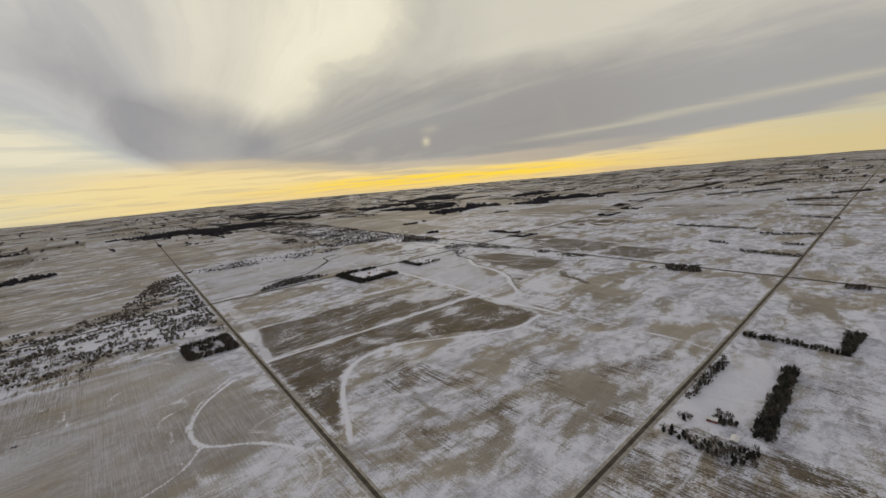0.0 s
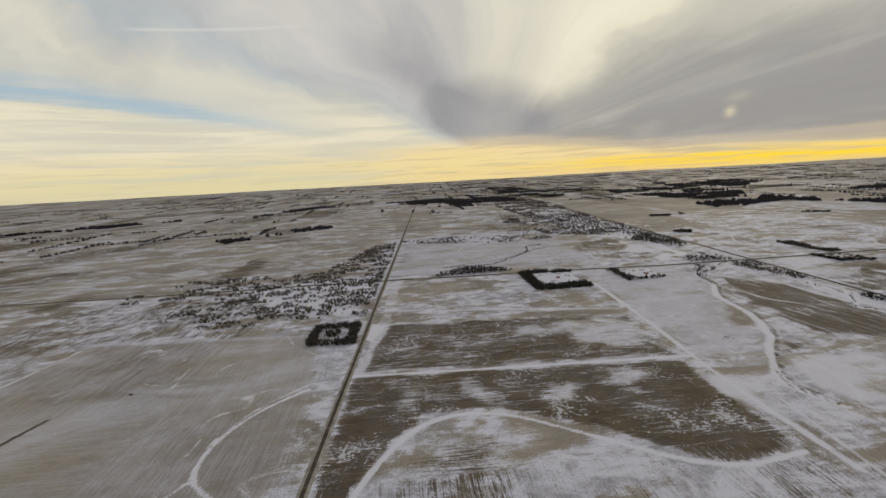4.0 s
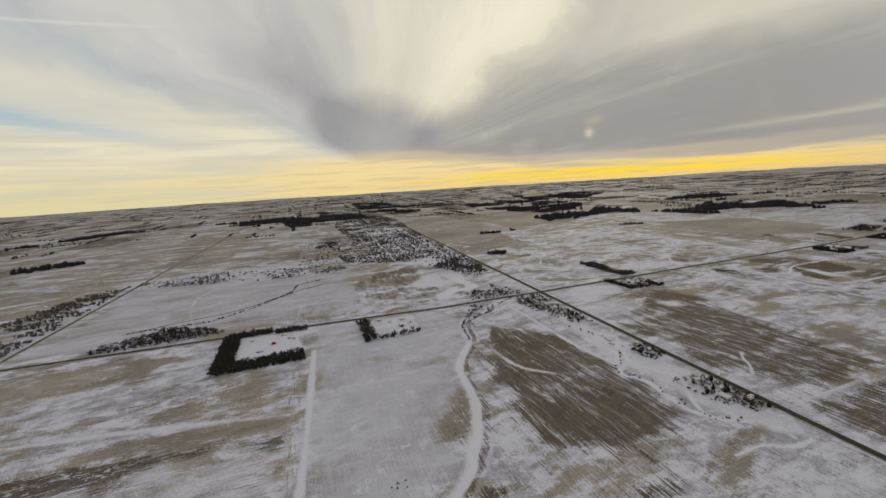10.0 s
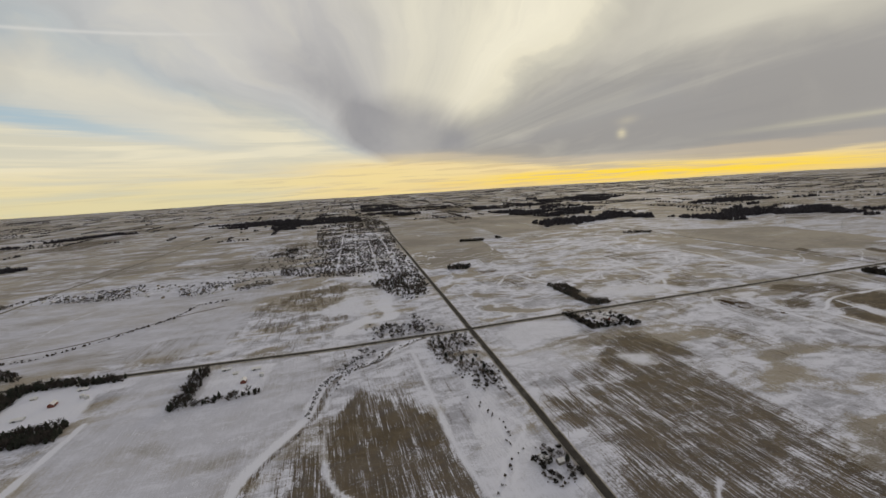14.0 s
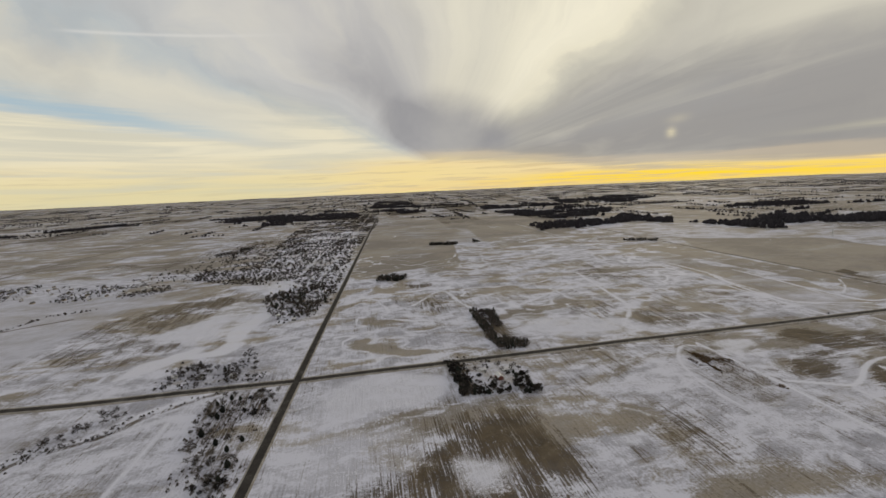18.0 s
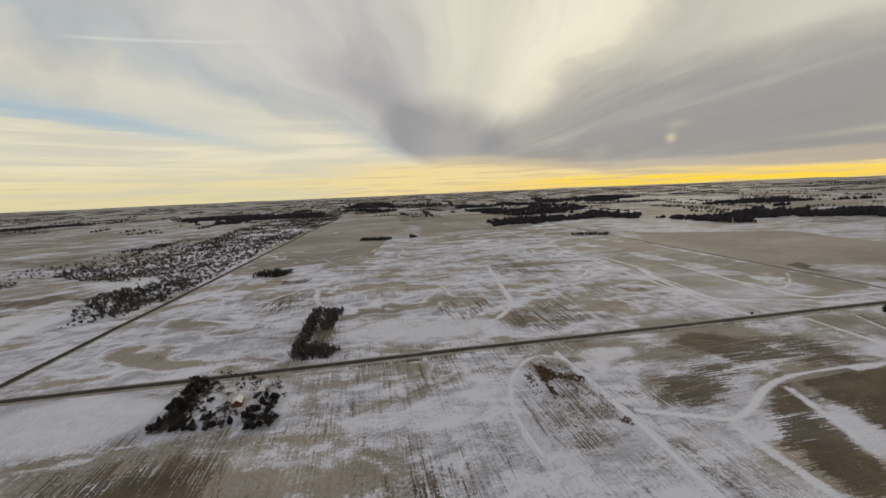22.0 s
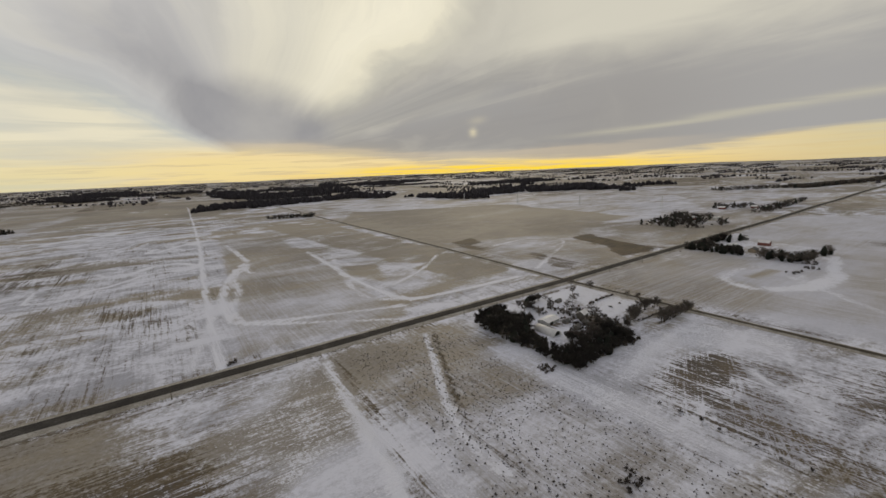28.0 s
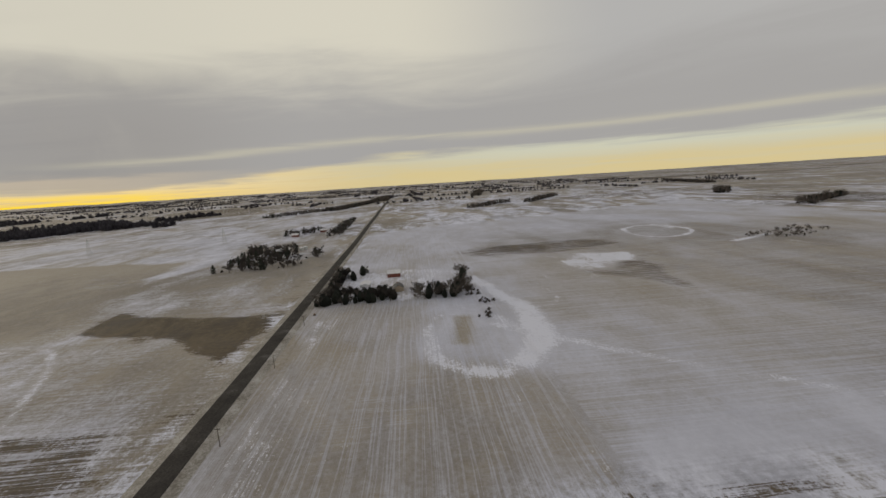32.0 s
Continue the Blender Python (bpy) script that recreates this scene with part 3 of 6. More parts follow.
# two patches of darker ground under the windbreak trees, then a roadside marsh
ploughed(0.7, 8, (1020, 960), (1040, 956), (1038, 880), (1020, 878))
ploughed(0.7, 9.6, (1088, 1118), (1104, 1152), (1136, 1132), (1130, 985), (1094, 985), (1092, 1060))
ploughed(0.42, 22.4, (770, 946), (838, 940), (834, 850), (822, 776), (792, 780), (772, 875))
ploughed(0.98, 14, (-119, 700), (108, 680), (328, 648), (309, 488), (95, 505), (-152, 518))
ploughed(0.8, 6, (485, 490), (501, 482), (495, 469), (478, 470))
ploughed(0.85, 6, (475, 453), (492, 448), (480, 437), (464, 438))
ploughed(0.85, 6, (450, 439), (460, 430), (441, 413), (433, 421))
ploughed(0.75, 10, (594, 437), (638, 439), (580, 394), (566, 356), (540, 315), (528, 320), (552, 367), (556, 403))
ploughed(1.04, 9, (-147, 502), (79, 486), (305, 468), (301, 290), (222, 276), (128, 348), (36, 400), (-53, 398), (-112, 318), (-141, 246), (-158, 225))
ploughed(0.5, 28.8, (905, 690), (915, 782), (981, 862), (1075, 845), (1078, 765), (1080, 690))
ploughed(0.46, 22.4, (1690, 820), (1778, 832), (1800, 810), (1771, 780), (1740, 740), (1690, 760))
ploughed(0.52, 19.2, (1814, 785), (1822, 740), (1822, 690), (1760, 690), (1766, 765), (1790, 788))
ploughed(1.25, 9.6, (1996, 1078), (2033, 1080), (2007, 1024), (2003, 974), (1939, 975), (1979, 1016))
ploughed(1, 12.8, (1870, 1162), (1905, 1174), (1901, 1135), (1865, 1128))
ploughed(0.62, 40, (1008, 1235), (1092, 1250), (1070, 1159), (1017, 1176))
ploughed(0.9, 9.6, (1010, 1366), (1070, 1360), (1056, 1326), (1016, 1329))
# dark marsh hollows in the west
ploughed(1.3, 8, (-651, 395), (-619, 398), (-590, 374), (-566, 350), (-583, 329), (-603, 316))
ploughed(1.3, 8, (-498, 260), (-497, 280), (-464, 292), (-462, 263), (-480, 250))
ploughed(1.3, 8, (-398, 247), (-380, 250), (-365, 230), (-371, 215), (-391, 222))
ploughed(0.62, 28.8, (2176, 863), (2217, 783), (2172, 734), (2136, 770), (2135, 839))
ploughed(0.55, 19.2, (2110, 700), (2090, 755), (2050, 760), (2040, 690))
ploughed(0.4, 9, (1303, 909), (1338, 886), (1332, 857), (1309, 858), (1298, 875))
ploughed(0.7, 12.8, (2021, 1088), (1995, 1040), (1972, 1029))
ploughed(0.36, 64, (250, 1130), (420, 1180), (520, 1120), (480, 1030), (330, 1040))
ploughed(0.9, 34, (657, 782), (712, 798), (737, 722), (734, 642), (723, 578), (715, 490), (640, 470), (570, 520), (559, 566), (604, 733))
ploughed(0.82, 28, (854, 731), (935, 738), (1069, 768), (1061, 702), (1042, 563), (1017, 530), (1031, 482), (1004, 471), (857, 471), (878, 529), (825, 557), (856, 642))
ploughed(0.8, 14, (840, 460), (990, 455), (1000, 300), (835, 290))
ploughed(0.55, 22, (1465, 926), (1524, 923), (1486, 881), (1449, 899))
ploughed(0.55, 22, (1530, 907), (1559, 864), (1552, 839), (1500, 852))
ploughed(0.8, 22, (1350, 854), (1416, 859), (1444, 839), (1394, 806), (1352, 830))
ploughed(0.86, 12, (1439, 816), (1449, 796), (1428, 725), (1395, 732), (1390, 775))
ploughed(0.86, 16, (1493, 833), (1554, 815), (1560, 753), (1465, 751), (1459, 777))
ploughed(0.72, 18, (1449, 724), (1509, 731), (1537, 695), (1445, 695))
ploughed(0.62, 16, (1446, 684), (1498, 679), (1466, 650), (1425, 665))
ploughed(0.6, 24, (1354, 789), (1382, 761), (1353, 694), (1338, 717))
ploughed(0.55, 14, (1354, 678), (1386, 672), (1386, 655), (1349, 660))
ploughed(0.42, 30, (1201, 796), (1230, 755), (1196, 735), (1172, 777))
ploughed(0.36, 40, (1412, 1358), (1492, 1372), (1496, 1254), (1418, 1253))
ploughed(0.36, 30, (1265, 1127), (1368, 1160), (1340, 1093), (1281, 1007), (1232, 1043))
ploughed(0.36, 25, (1345, 1064), (1406, 1067), (1390, 1005), (1305, 1007))
ploughed(0.52, 18, (1496, 941), (1538, 920), (1570, 900), (1575, 868), (1526, 862), (1508, 901))
ploughed(0.5, 18, (1430, 918), (1477, 912), (1498, 918), (1501, 889), (1470, 887), (1438, 900))
ploughed(0.5, 8, (1862, 1000), (1885, 993), (1888, 980), (1866, 980))
ploughed(0.8, 22, (1787, 825), (1754, 836), (1730, 838), (1722, 819), (1728, 795), (1750, 803), (1772, 811))
ploughed(0.75, 20, (1815, 790), (1822, 758), (1800, 725), (1769, 740), (1757, 775), (1775, 786))
ploughed(0.82, 22, (1440, 810), (1475, 813), (1425, 732), (1401, 728), (1398, 756))
ploughed(0.75, 24, (1485, 921), (1517, 916), (1522, 871), (1505, 865))
ploughed(0.75, 22, (1520, 898), (1565, 879), (1570, 848), (1513, 853))
ploughed(0.5, 22, (1461, 899), (1497, 890), (1490, 871), (1463, 884))
ploughed(0.85, 24, (961, 800), (1000, 837), (1083, 855), (1078, 729), (952, 759))
ploughed(0.7, 12, (1895, 1050), (1890, 991), (1868, 985), (1860, 1010))
ploughed(0.85, 30, (-1246, 1355), (-1269, 1500), (-1182, 1415), (-1143, 1239))
ploughed(0.8, 16, (-804, 907), (-789, 989), (-757, 962), (-775, 884))
ploughed(0.8, 16, (-671, 891), (-658, 994), (-614, 963), (-618, 878))
ploughed(0.7, 40, (-641, 1151), (-636, 1502), (-560, 1450), (-520, 1295), (-578, 1059))
ploughed(0.7, 40, (-980, 1000), (-900, 1180), (-860, 1150), (-930, 960))
ploughed(0.7, 60, (-1500, 1900), (-1380, 2250), (-1200, 2200), (-1330, 1850))
ploughed(0.7, 60, (-800, 1800), (-500, 2000), (-450, 1950), (-760, 1740))
ploughed(1.0, 12, (116, -114), (80, -135), (80, -165), (100, -182), (120, -157), (120, -124))
ploughed(0.45, 30, (270, 50), (190, 84), (128, 90), (150, 30), (250, 22))
ploughed(0.6, 18, (85, 42), (98, 12), (62, 2), (50, 28))
ploughed(0.45, 30, (312, 272), (295, 215), (190, 185), (217, 266))
ploughed(0.4, 24, (120, 195), (135, 130), (85, 98), (70, 152))
ploughed(0.4, 26, (85, 122), (75, 53), (124, 15), (118, -2), (50, 45))
ploughed(0.42, 30, (-88, 318), (29, 361), (28, 240), (35, 135), (0, 108), (-2, 214), (-49, 250))
ploughed(0.42, 20, (-81, 185), (-62, 132), (-95, 108), (-95, 167))
ploughed(1.0, 12, (1380, 862), (1415, 868), (1452, 848), (1418, 826), (1390, 822))
ploughed(0.95, 12, (1447, 925), (1485, 941), (1525, 904), (1521, 865), (1468, 874))
ploughed(1.15, 10, (1411, 788), (1455, 812), (1437, 774), (1426, 735), (1396, 738), (1396, 765))
ploughed(1.15, 12, (1485, 818), (1559, 824), (1563, 787), (1545, 746), (1492, 748), (1464, 769))
ploughed(0.8, 12, (1340, 788), (1363, 790), (1380, 768), (1377, 720), (1342, 740))
ploughed(0.66, 16, (1460, 735), (1520, 742), (1575, 740), (1590, 700), (1540, 640), (1450, 650))
ploughed(0.5, 8, (1313, 1012), (1346, 1044), (1438, 1140), (1422, 1009), (1356, 982))
ploughed(0.5, 10, (1380, 1331), (1467, 1426), (1477, 1304), (1396, 1263))
ploughed(0.45, 8, (1420, 1155), (1446, 1195), (1436, 998), (1419, 1000))
ploughed(0.42, 18, (474, 1301), (657, 1426), (710, 1226), (683, 1063), (489, 1080))
ploughed(0.85, 10, (635, 784), (662, 825), (717, 763), (729, 695), (729, 620), (613, 662))
ploughed(0.9, 16, (851, 734), (879, 723), (893, 693), (869, 660), (835, 664))
ploughed(1.1, 7, (1786, 828), (1769, 834), (1744, 836), (1750, 808), (1774, 816))
ploughed(0.95, 10, (1814, 784), (1819, 762), (1819, 722), (1777, 745), (1773, 767), (1794, 780))
ploughed(0.7, 10, (1848, 1134), (1878, 1157), (1884, 1111), (1862, 1085))
ploughed(0.75, 8, (1856, 1000), (1879, 1007), (1889, 989), (1865, 976))
ploughed(0.5, 10, (2053, 762), (2055, 721), (2071, 698), (1990, 719))
ploughed(0.5, 16, (2176, 836), (2228, 711), (2146, 664), (2126, 811))
ploughed(0.5, 16, (1521, 1119), (1540, 1136), (1586, 1063), (1576, 1011), (1539, 1043))
ploughed(0.95, 10, (1439, 821), (1480, 846), (1467, 813), (1451, 758), (1429, 744), (1414, 768))
ploughed(0.95, 10, (1484, 832), (1572, 832), (1560, 800), (1484, 779), (1472, 797))
ploughed(0.7, 12, (1517, 736), (1558, 736), (1541, 694), (1501, 683), (1489, 697))
ploughed(0.8, 14, (1401, 869), (1437, 880), (1475, 858), (1427, 832), (1397, 841))
ploughed(0.85, 14, (598, 715), (640, 770), (696, 785), (740, 733), (733, 604), (722, 500), (640, 480), (560, 520))
ploughed(0.36, 8, (1270, 876), (1316, 920), (1338, 892), (1338, 835), (1301, 795), (1270, 796))
# stubble and pasture showing through: outline, strength, softness
TAN = []


def stubble(strength, soft, *outline):
    TAN.append((outline, strength, soft))


stubble(0.5, 30, (540, 1576), (600, 2300), (650, 2900), (955, 2750), (905, 1990), (872, 1480), (860, 1180), (740, 1180), (707, 1485))
stubble(0.35, 20, (-560, 960), (-400, 1079), (-150, 1060), (-152, 762), (-446, 765))
stubble(0.5, 10, (-150, 205), (-130, 250), (-100, 320), (-50, 388), (30, 390), (95, 346), (209, 262), (300, 275), (800, 230), (800, -5), (-160, -5))
stubble(0.42, 30, (-110, 1015), (350, 985), (350, 845), (330, 655), (-115, 715))
stubble(0.55, 30, (-1500, 690), (-190, 690), (-190, -5), (-1500, -5))
stubble(0.78, 14, (-669, 591), (-640, 720), (-223, 668), (-195, 425), (-205, 260), (-400, 262), (-620, 420))
stubble(0.85, 60, (-3500, 3600), (-170, 3600), (-150, 1080), (-3500, 1080))
stubble(0.46, 14, (1845, 945), (2015, 940), (2010, 862), (1940, 835), (1845, 830))
stubble(0.4, 30, (1845, 830), (2150, 900), (2300, 700), (2100, 300), (1845, 300))
stubble(0.55, 20, (1640, 978), (1822, 978), (1830, 1110), (1640, 1090))
stubble(0.55, 40, (1640, 1090), (1830, 1110), (1840, 1540), (1660, 1540))
stubble(0.95, 12, (895, 1480), (1090, 1440), (1120, 1960), (925, 2050))
stubble(1, 20, (940, 2080), (1180, 2010), (1300, 2700), (980, 2800))
stubble(0.75, 30, (1200, 2080), (1650, 2000), (1800, 2700), (1300, 2700))
stubble(0.24, 20, (380, 980), (600, 950), (590, 770), (500, 640), (440, 480), (345, 470), (370, 850))
stubble(0.45, 30, (-90, 1060), (420, 1100), (520, 1500), (-90, 1600))
stubble(0.45, 60, (950, 1230), (1300, 1130), (1500, 1300), (1450, 1700), (1100, 1750))
stubble(0.75, 8, (1260, 816), (1300, 916), (1338, 911), (1336, 833), (1301, 788), (1274, 784))
stubble(0.62, 12, (1640, 940), (1712, 935), (1716, 830), (1712, 770), (1640, 780))
stubble(0.06, 30, (1085, 940), (1290, 930), (1250, 700), (1090, 690))
stubble(0.45, 20, (700, 431), (703, 495), (740, 600), (790, 700), (812, 600), (800, 400))
stubble(0.6, 60, (1850, 985), (2020, 990), (3200, 1040), (3200, 2000), (1880, 2000))
stubble(0.5, 60, (2110, 950), (3300, 1000), (3300, -200), (2300, 100), (2150, 700))
stubble(0.55, 60, (2020, 1100), (3200, 1150), (3200, 2000), (2020, 2000))
stubble(0.72, 20, (1912, 888), (1899, 845), (1861, 838), (1847, 850), (1880, 885))
stubble(1.1, 5, (1937, 873), (1935, 863), (1974, 860), (1975, 866))
stubble(0.9, 20, (1655, 936), (1705, 933), (1680, 870), (1659, 809), (1645, 790), (1640, 850))
stubble(0.7, 24, (1134, 821), (1183, 817), (1163, 770), (1129, 787))
stubble(0.9, 14, (1127, 716), (1192, 723), (1276, 702), (1197, 699))
stubble(1.3, 8, (993, 2848), (1476, 3063), (1428, 2404), (907, 2030))
stubble(1.35, 6, (917, 2015), (1234, 1907), (1177, 1559), (888, 1485))
stubble(1.3, 10, (1476, 3063), (1980, 2722), (1698, 1974), (1359, 2022))
stubble(0.8, 10, (1592, 975), (1640, 1480), (1722, 1480), (1712, 1250), (1698, 1004), (1690, 968))
stubble(1.25, 8, (1728, 1539), (1840, 1592), (1830, 1240), (1832, 1128), (1788, 1083), (1761, 1117), (1754, 1211))
stubble(1.25, 6, (1764, 1080), (1829, 1120), (1820, 1011), (1774, 1012))
stubble(1.15, 6, (1713, 1139), (1742, 1123), (1722, 1051), (1707, 1088))
stubble(1.2, 14, (1850, 1180), (2010, 1110), (2240, 1150), (2290, 1500), (1960, 1680), (1850, 1500))
stubble(1.0, 30, (878, 1717), (1104, 1655), (1172, 1899), (1334, 2295), (1363, 3243), (1046, 3358), (860, 2646))
stubble(0.8, 10, (1632, 938), (1712, 936), (1694, 880), (1696, 824), (1700, 760), (1640, 740), (1628, 823), (1634, 853))
stubble(0.75, 18, (1845, 948), (2012, 945), (2008, 880), (1925, 884), (1900, 842), (1845, 832))
stubble(0.72, 40, (1870, 820), (2070, 838), (2130, 770), (2300, 640), (2200, 300), (1850, 400), (1880, 720))
stubble(0.7, 20, (1640, 1090), (1690, 1090), (1690, 985), (1600, 1010))


# pasture and seeded fields with an even dusting: outline, strength, softness
EVEN = []


def even(strength, soft, *outline):
    EVEN.append((outline, strength, soft))


even(0.55, 8, (1258, 800), (1270, 786), (1334, 786), (1338, 932), (1313, 932), (1277, 894))
even(0.8, 20, (375, 985), (600, 955), (640, 880), (600, 760), (515, 640), (470, 520), (345, 470), (360, 800))
even(1.0, 20, (1840, 955), (2400, 960), (2600, 300), (1838, 300))
even(0.97, 12, (-669, 591), (-640, 735), (-223, 680), (-192, 425), (-205, 262), (-400, 262), (-620, 420))
even(0.5, 30, (-1500, 740), (-190, 690), (-200, -5), (-1500, -5))
even(0.5, 40, (-3500, 3600), (300, 3600), (550, 1600), (-100, 1090), (-600, 1080), (-3500, 1080))
even(0.7, 20, (1836, 980), (3200, 1000), (3200, 2400), (1880, 2400))
even(0.95, 20, (-90, 1060), (470, 1040), (480, 1300), (620, 1480), (-60, 1560))
even(0.9, 8, (900, 1480), (1180, 1550), (1240, 1910), (1700, 1970), (1980, 2720), (1480, 3060), (990, 2850))
even(0.8, 20, (1837, 1713), (2300, 1500), (2244, 1162), (1850, 1180))
even(0.7, 10, (1632, 938), (1712, 936), (1694, 880), (1696, 824), (1700, 760), (1640, 740), (1628, 823), (1634, 853))
even(0.85, 10, (1592, 975), (1640, 1480), (1722, 1480), (1712, 1250), (1698, 1004), (1690, 968))
even(0.5, 10, (1700, 1000), (1825, 990), (1840, 1590), (1725, 1560))
even(0.2, 20, (-145, 205), (-60, 388), (95, 346), (209, 262), (320, 240), (780, 230), (780, -5), (-170, -5))
# yards and hollows under clean snow
SNOWY = []


def snowy(strength, soft, *outline):
    SNOWY.append((outline, strength, soft))


snowy(0.7, 25, (-480, 1000), (-400, 1075), (-150, 1060), (-152, 762), (-300, 785))
snowy(0.6, 40, (600, 1600), (660, 2400), (930, 2700), (900, 1990), (868, 1190), (790, 1180), (730, 1340))
snowy(0.75, 6, (1738, 940), (1826, 946), (1826, 884), (1786, 884), (1750, 880), (1732, 884))
snowy(0.5, 18, (1728, 850), (1800, 862), (1822, 862), (1820, 800), (1796, 806), (1770, 836), (1740, 842))
snowy(0.55, 6, (1713, 932), (1738, 934), (1734, 884), (1775, 872), (1770, 853), (1711, 853))
snowy(0.3, 40, (375, 975), (590, 945), (600, 770), (500, 640), (380, 600))
snowy(0.5, 40, (170, 520), (322, 500), (326, 640), (200, 645))
snowy(0.5, 8, (1694, 900), (1712, 900), (1713, 845), (1716, 760), (1702, 760), (1694, 840))
snowy(0.6, 10, (1714, 850), (1800, 862), (1826, 862), (1822, 840), (1770, 842), (1722, 832))
snowy(0.4, 8, (1845, 948), (1990, 945), (1985, 935), (1845, 930))
snowy(0.5, 10, (2016, 955), (2110, 958), (2105, 850), (2016, 850))
snowy(0.55, 24, (1140, 1125), (1200, 1090), (1300, 1040), (1330, 985), (1145, 983))
snowy(0.75, 10, (797, 1381), (703, 1163), (737, 1088), (685, 1079), (675, 1062), (760, 1065), (745, 1150), (825, 1370))
snowy(0.6, 13, (2080, 766), (2112, 752), (2128, 724), (2102, 706), (2070, 718), (2054, 744))
snowy(0.6, 7, (1463, 806), (1476, 796), (1463, 762), (1471, 735), (1462, 718), (1430, 740), (1434, 758))
snowy(0.42, 8, (1462, 745), (1494, 742), (1552, 748), (1536, 728), (1500, 736), (1470, 728))
snowy(0.42, 20, (1452, 806), (1480, 792), (1462, 743), (1470, 700), (1424, 705), (1437, 763))
snowy(0.55, 16, (880, 950), (1018, 950), (1010, 870), (880, 860))
snowy(0.5, 10, (1045, 955), (1110, 950), (1106, 880), (1045, 880))
snowy(0.7, 8, (246, 1000), (350, 985), (350, 868), (248, 868))
snowy(0.6, 8, (470, 965), (560, 955), (545, 870), (470, 870))
snowy(0.6, 20, (600, 1130), (760, 1150), (800, 1290), (730, 1330), (640, 1240))
snowy(0.7, 12, (640, 1000), (720, 1090), (690, 1120), (620, 1040))
snowy(0.55, 14, (653, 1120), (716, 1108), (743, 1225), (705, 1359), (662, 1322))
snowy(0.55, 14, (740, 600), (765, 780), (800, 840), (812, 650), (805, 420), (770, 430))
snowy(0.4, 20, (850, 760), (1000, 800), (980, 850), (860, 950))
snowy(0.7, 12, (1345, 935), (1430, 930), (1365, 890), (1345, 850))
snowy(0.45, 12, (1345, 815), (1395, 785), (1380, 700), (1340, 720))
snowy(0.45, 14, (1580, 940), (1640, 940), (1640, 780), (1600, 760), (1580, 850))
snowy(0.5, 8, (-150, 500), (-125, 715), (-110, 1000), (-80, 1000), (-100, 700), (-135, 510))
snowy(0.6, 18, (490, 453), (584, 440), (540, 375), (514, 320), (420, 335), (412, 396), (457, 450))
snowy(0.3, 24, (345, 480), (440, 480), (400, 430), (378, 380), (335, 375))
snowy(0.35, 20, (380, 540), (420, 640), (500, 760), (460, 600), (420, 470))
snowy(0.65, 24, (994, 790), (1026, 790), (1040, 768), (1020, 754), (994, 766))
snowy(0.62, 26, (106, 428), (141, 433), (133, 398), (105, 398))
snowy(0.55, 26, (0, 474), (30, 446), (38, 405), (5, 412))
snowy(0.5, 36, (-90, 470), (-44, 485), (-45, 420), (-80, 410))
snowy(0.5, 34, (195, 450), (250, 455), (217, 404), (185, 410))
snowy(0.42, 40, (60, 628), (131, 560), (274, 645), (167, 640))
snowy(0.6, 16, (322, 480), (336, 409), (330, 305), (292, 365))
snowy(0.9, 8, (-150, 640), (-138, 710), (-108, 695), (-128, 631))
snowy(0.8, 10, (-625, 372), (-606, 372), (-596, 350), (-612, 342))
snowy(0.7, 8, (2080, 740), (2120, 735), (2110, 700), (2075, 705))
snowy(0.6, 8, (2230, 590), (2280, 580), (2270, 555), (2225, 570))
snowy(0.6, 12, (60, -20), (320, -20), (320, -90), (110, -95), (110, -30))


def axis(lo, hi, step, reach_lo, reach_hi):
    mid = np.arange(lo, hi + 0.5 * step, step)
    left, right, g = [], [], step
    p = lo
    while p > reach_lo:
        g = min(g * 1.22, 110)
        p -= g
        left.append(p)
    g, p = step, hi
    while p < reach_hi:
        g = min(g * 1.22, 110)
        p += g
        right.append(p)
    return np.concatenate([np.array(left[::-1]), mid, np.array(right)])


def near_box(x, y, pts, margin):
    a = np.array(pts)
    return np.nonzero((x > a[:, 0].min() - margin) & (x < a[:, 0].max() + margin) & (y > a[:, 1].min() - margin) & (y < a[:, 1].max() + margin))[0]


def rounded(pts, closed):
    """Corners cut twice over."""
    for _ in range(2):
        out = []
        pairs = list(zip(pts, pts[1:] + pts[:1] if closed else pts[1:]))
        for (ax, ay), (bx, by) in pairs:
            out += [(ax * 0.75 + bx * 0.25, ay * 0.75 + by * 0.25), (ax * 0.25 + bx * 0.75, ay * 0.25 + by * 0.75)]
        pts = out if closed else [pts[0]] + out + [pts[-1]]
    return pts


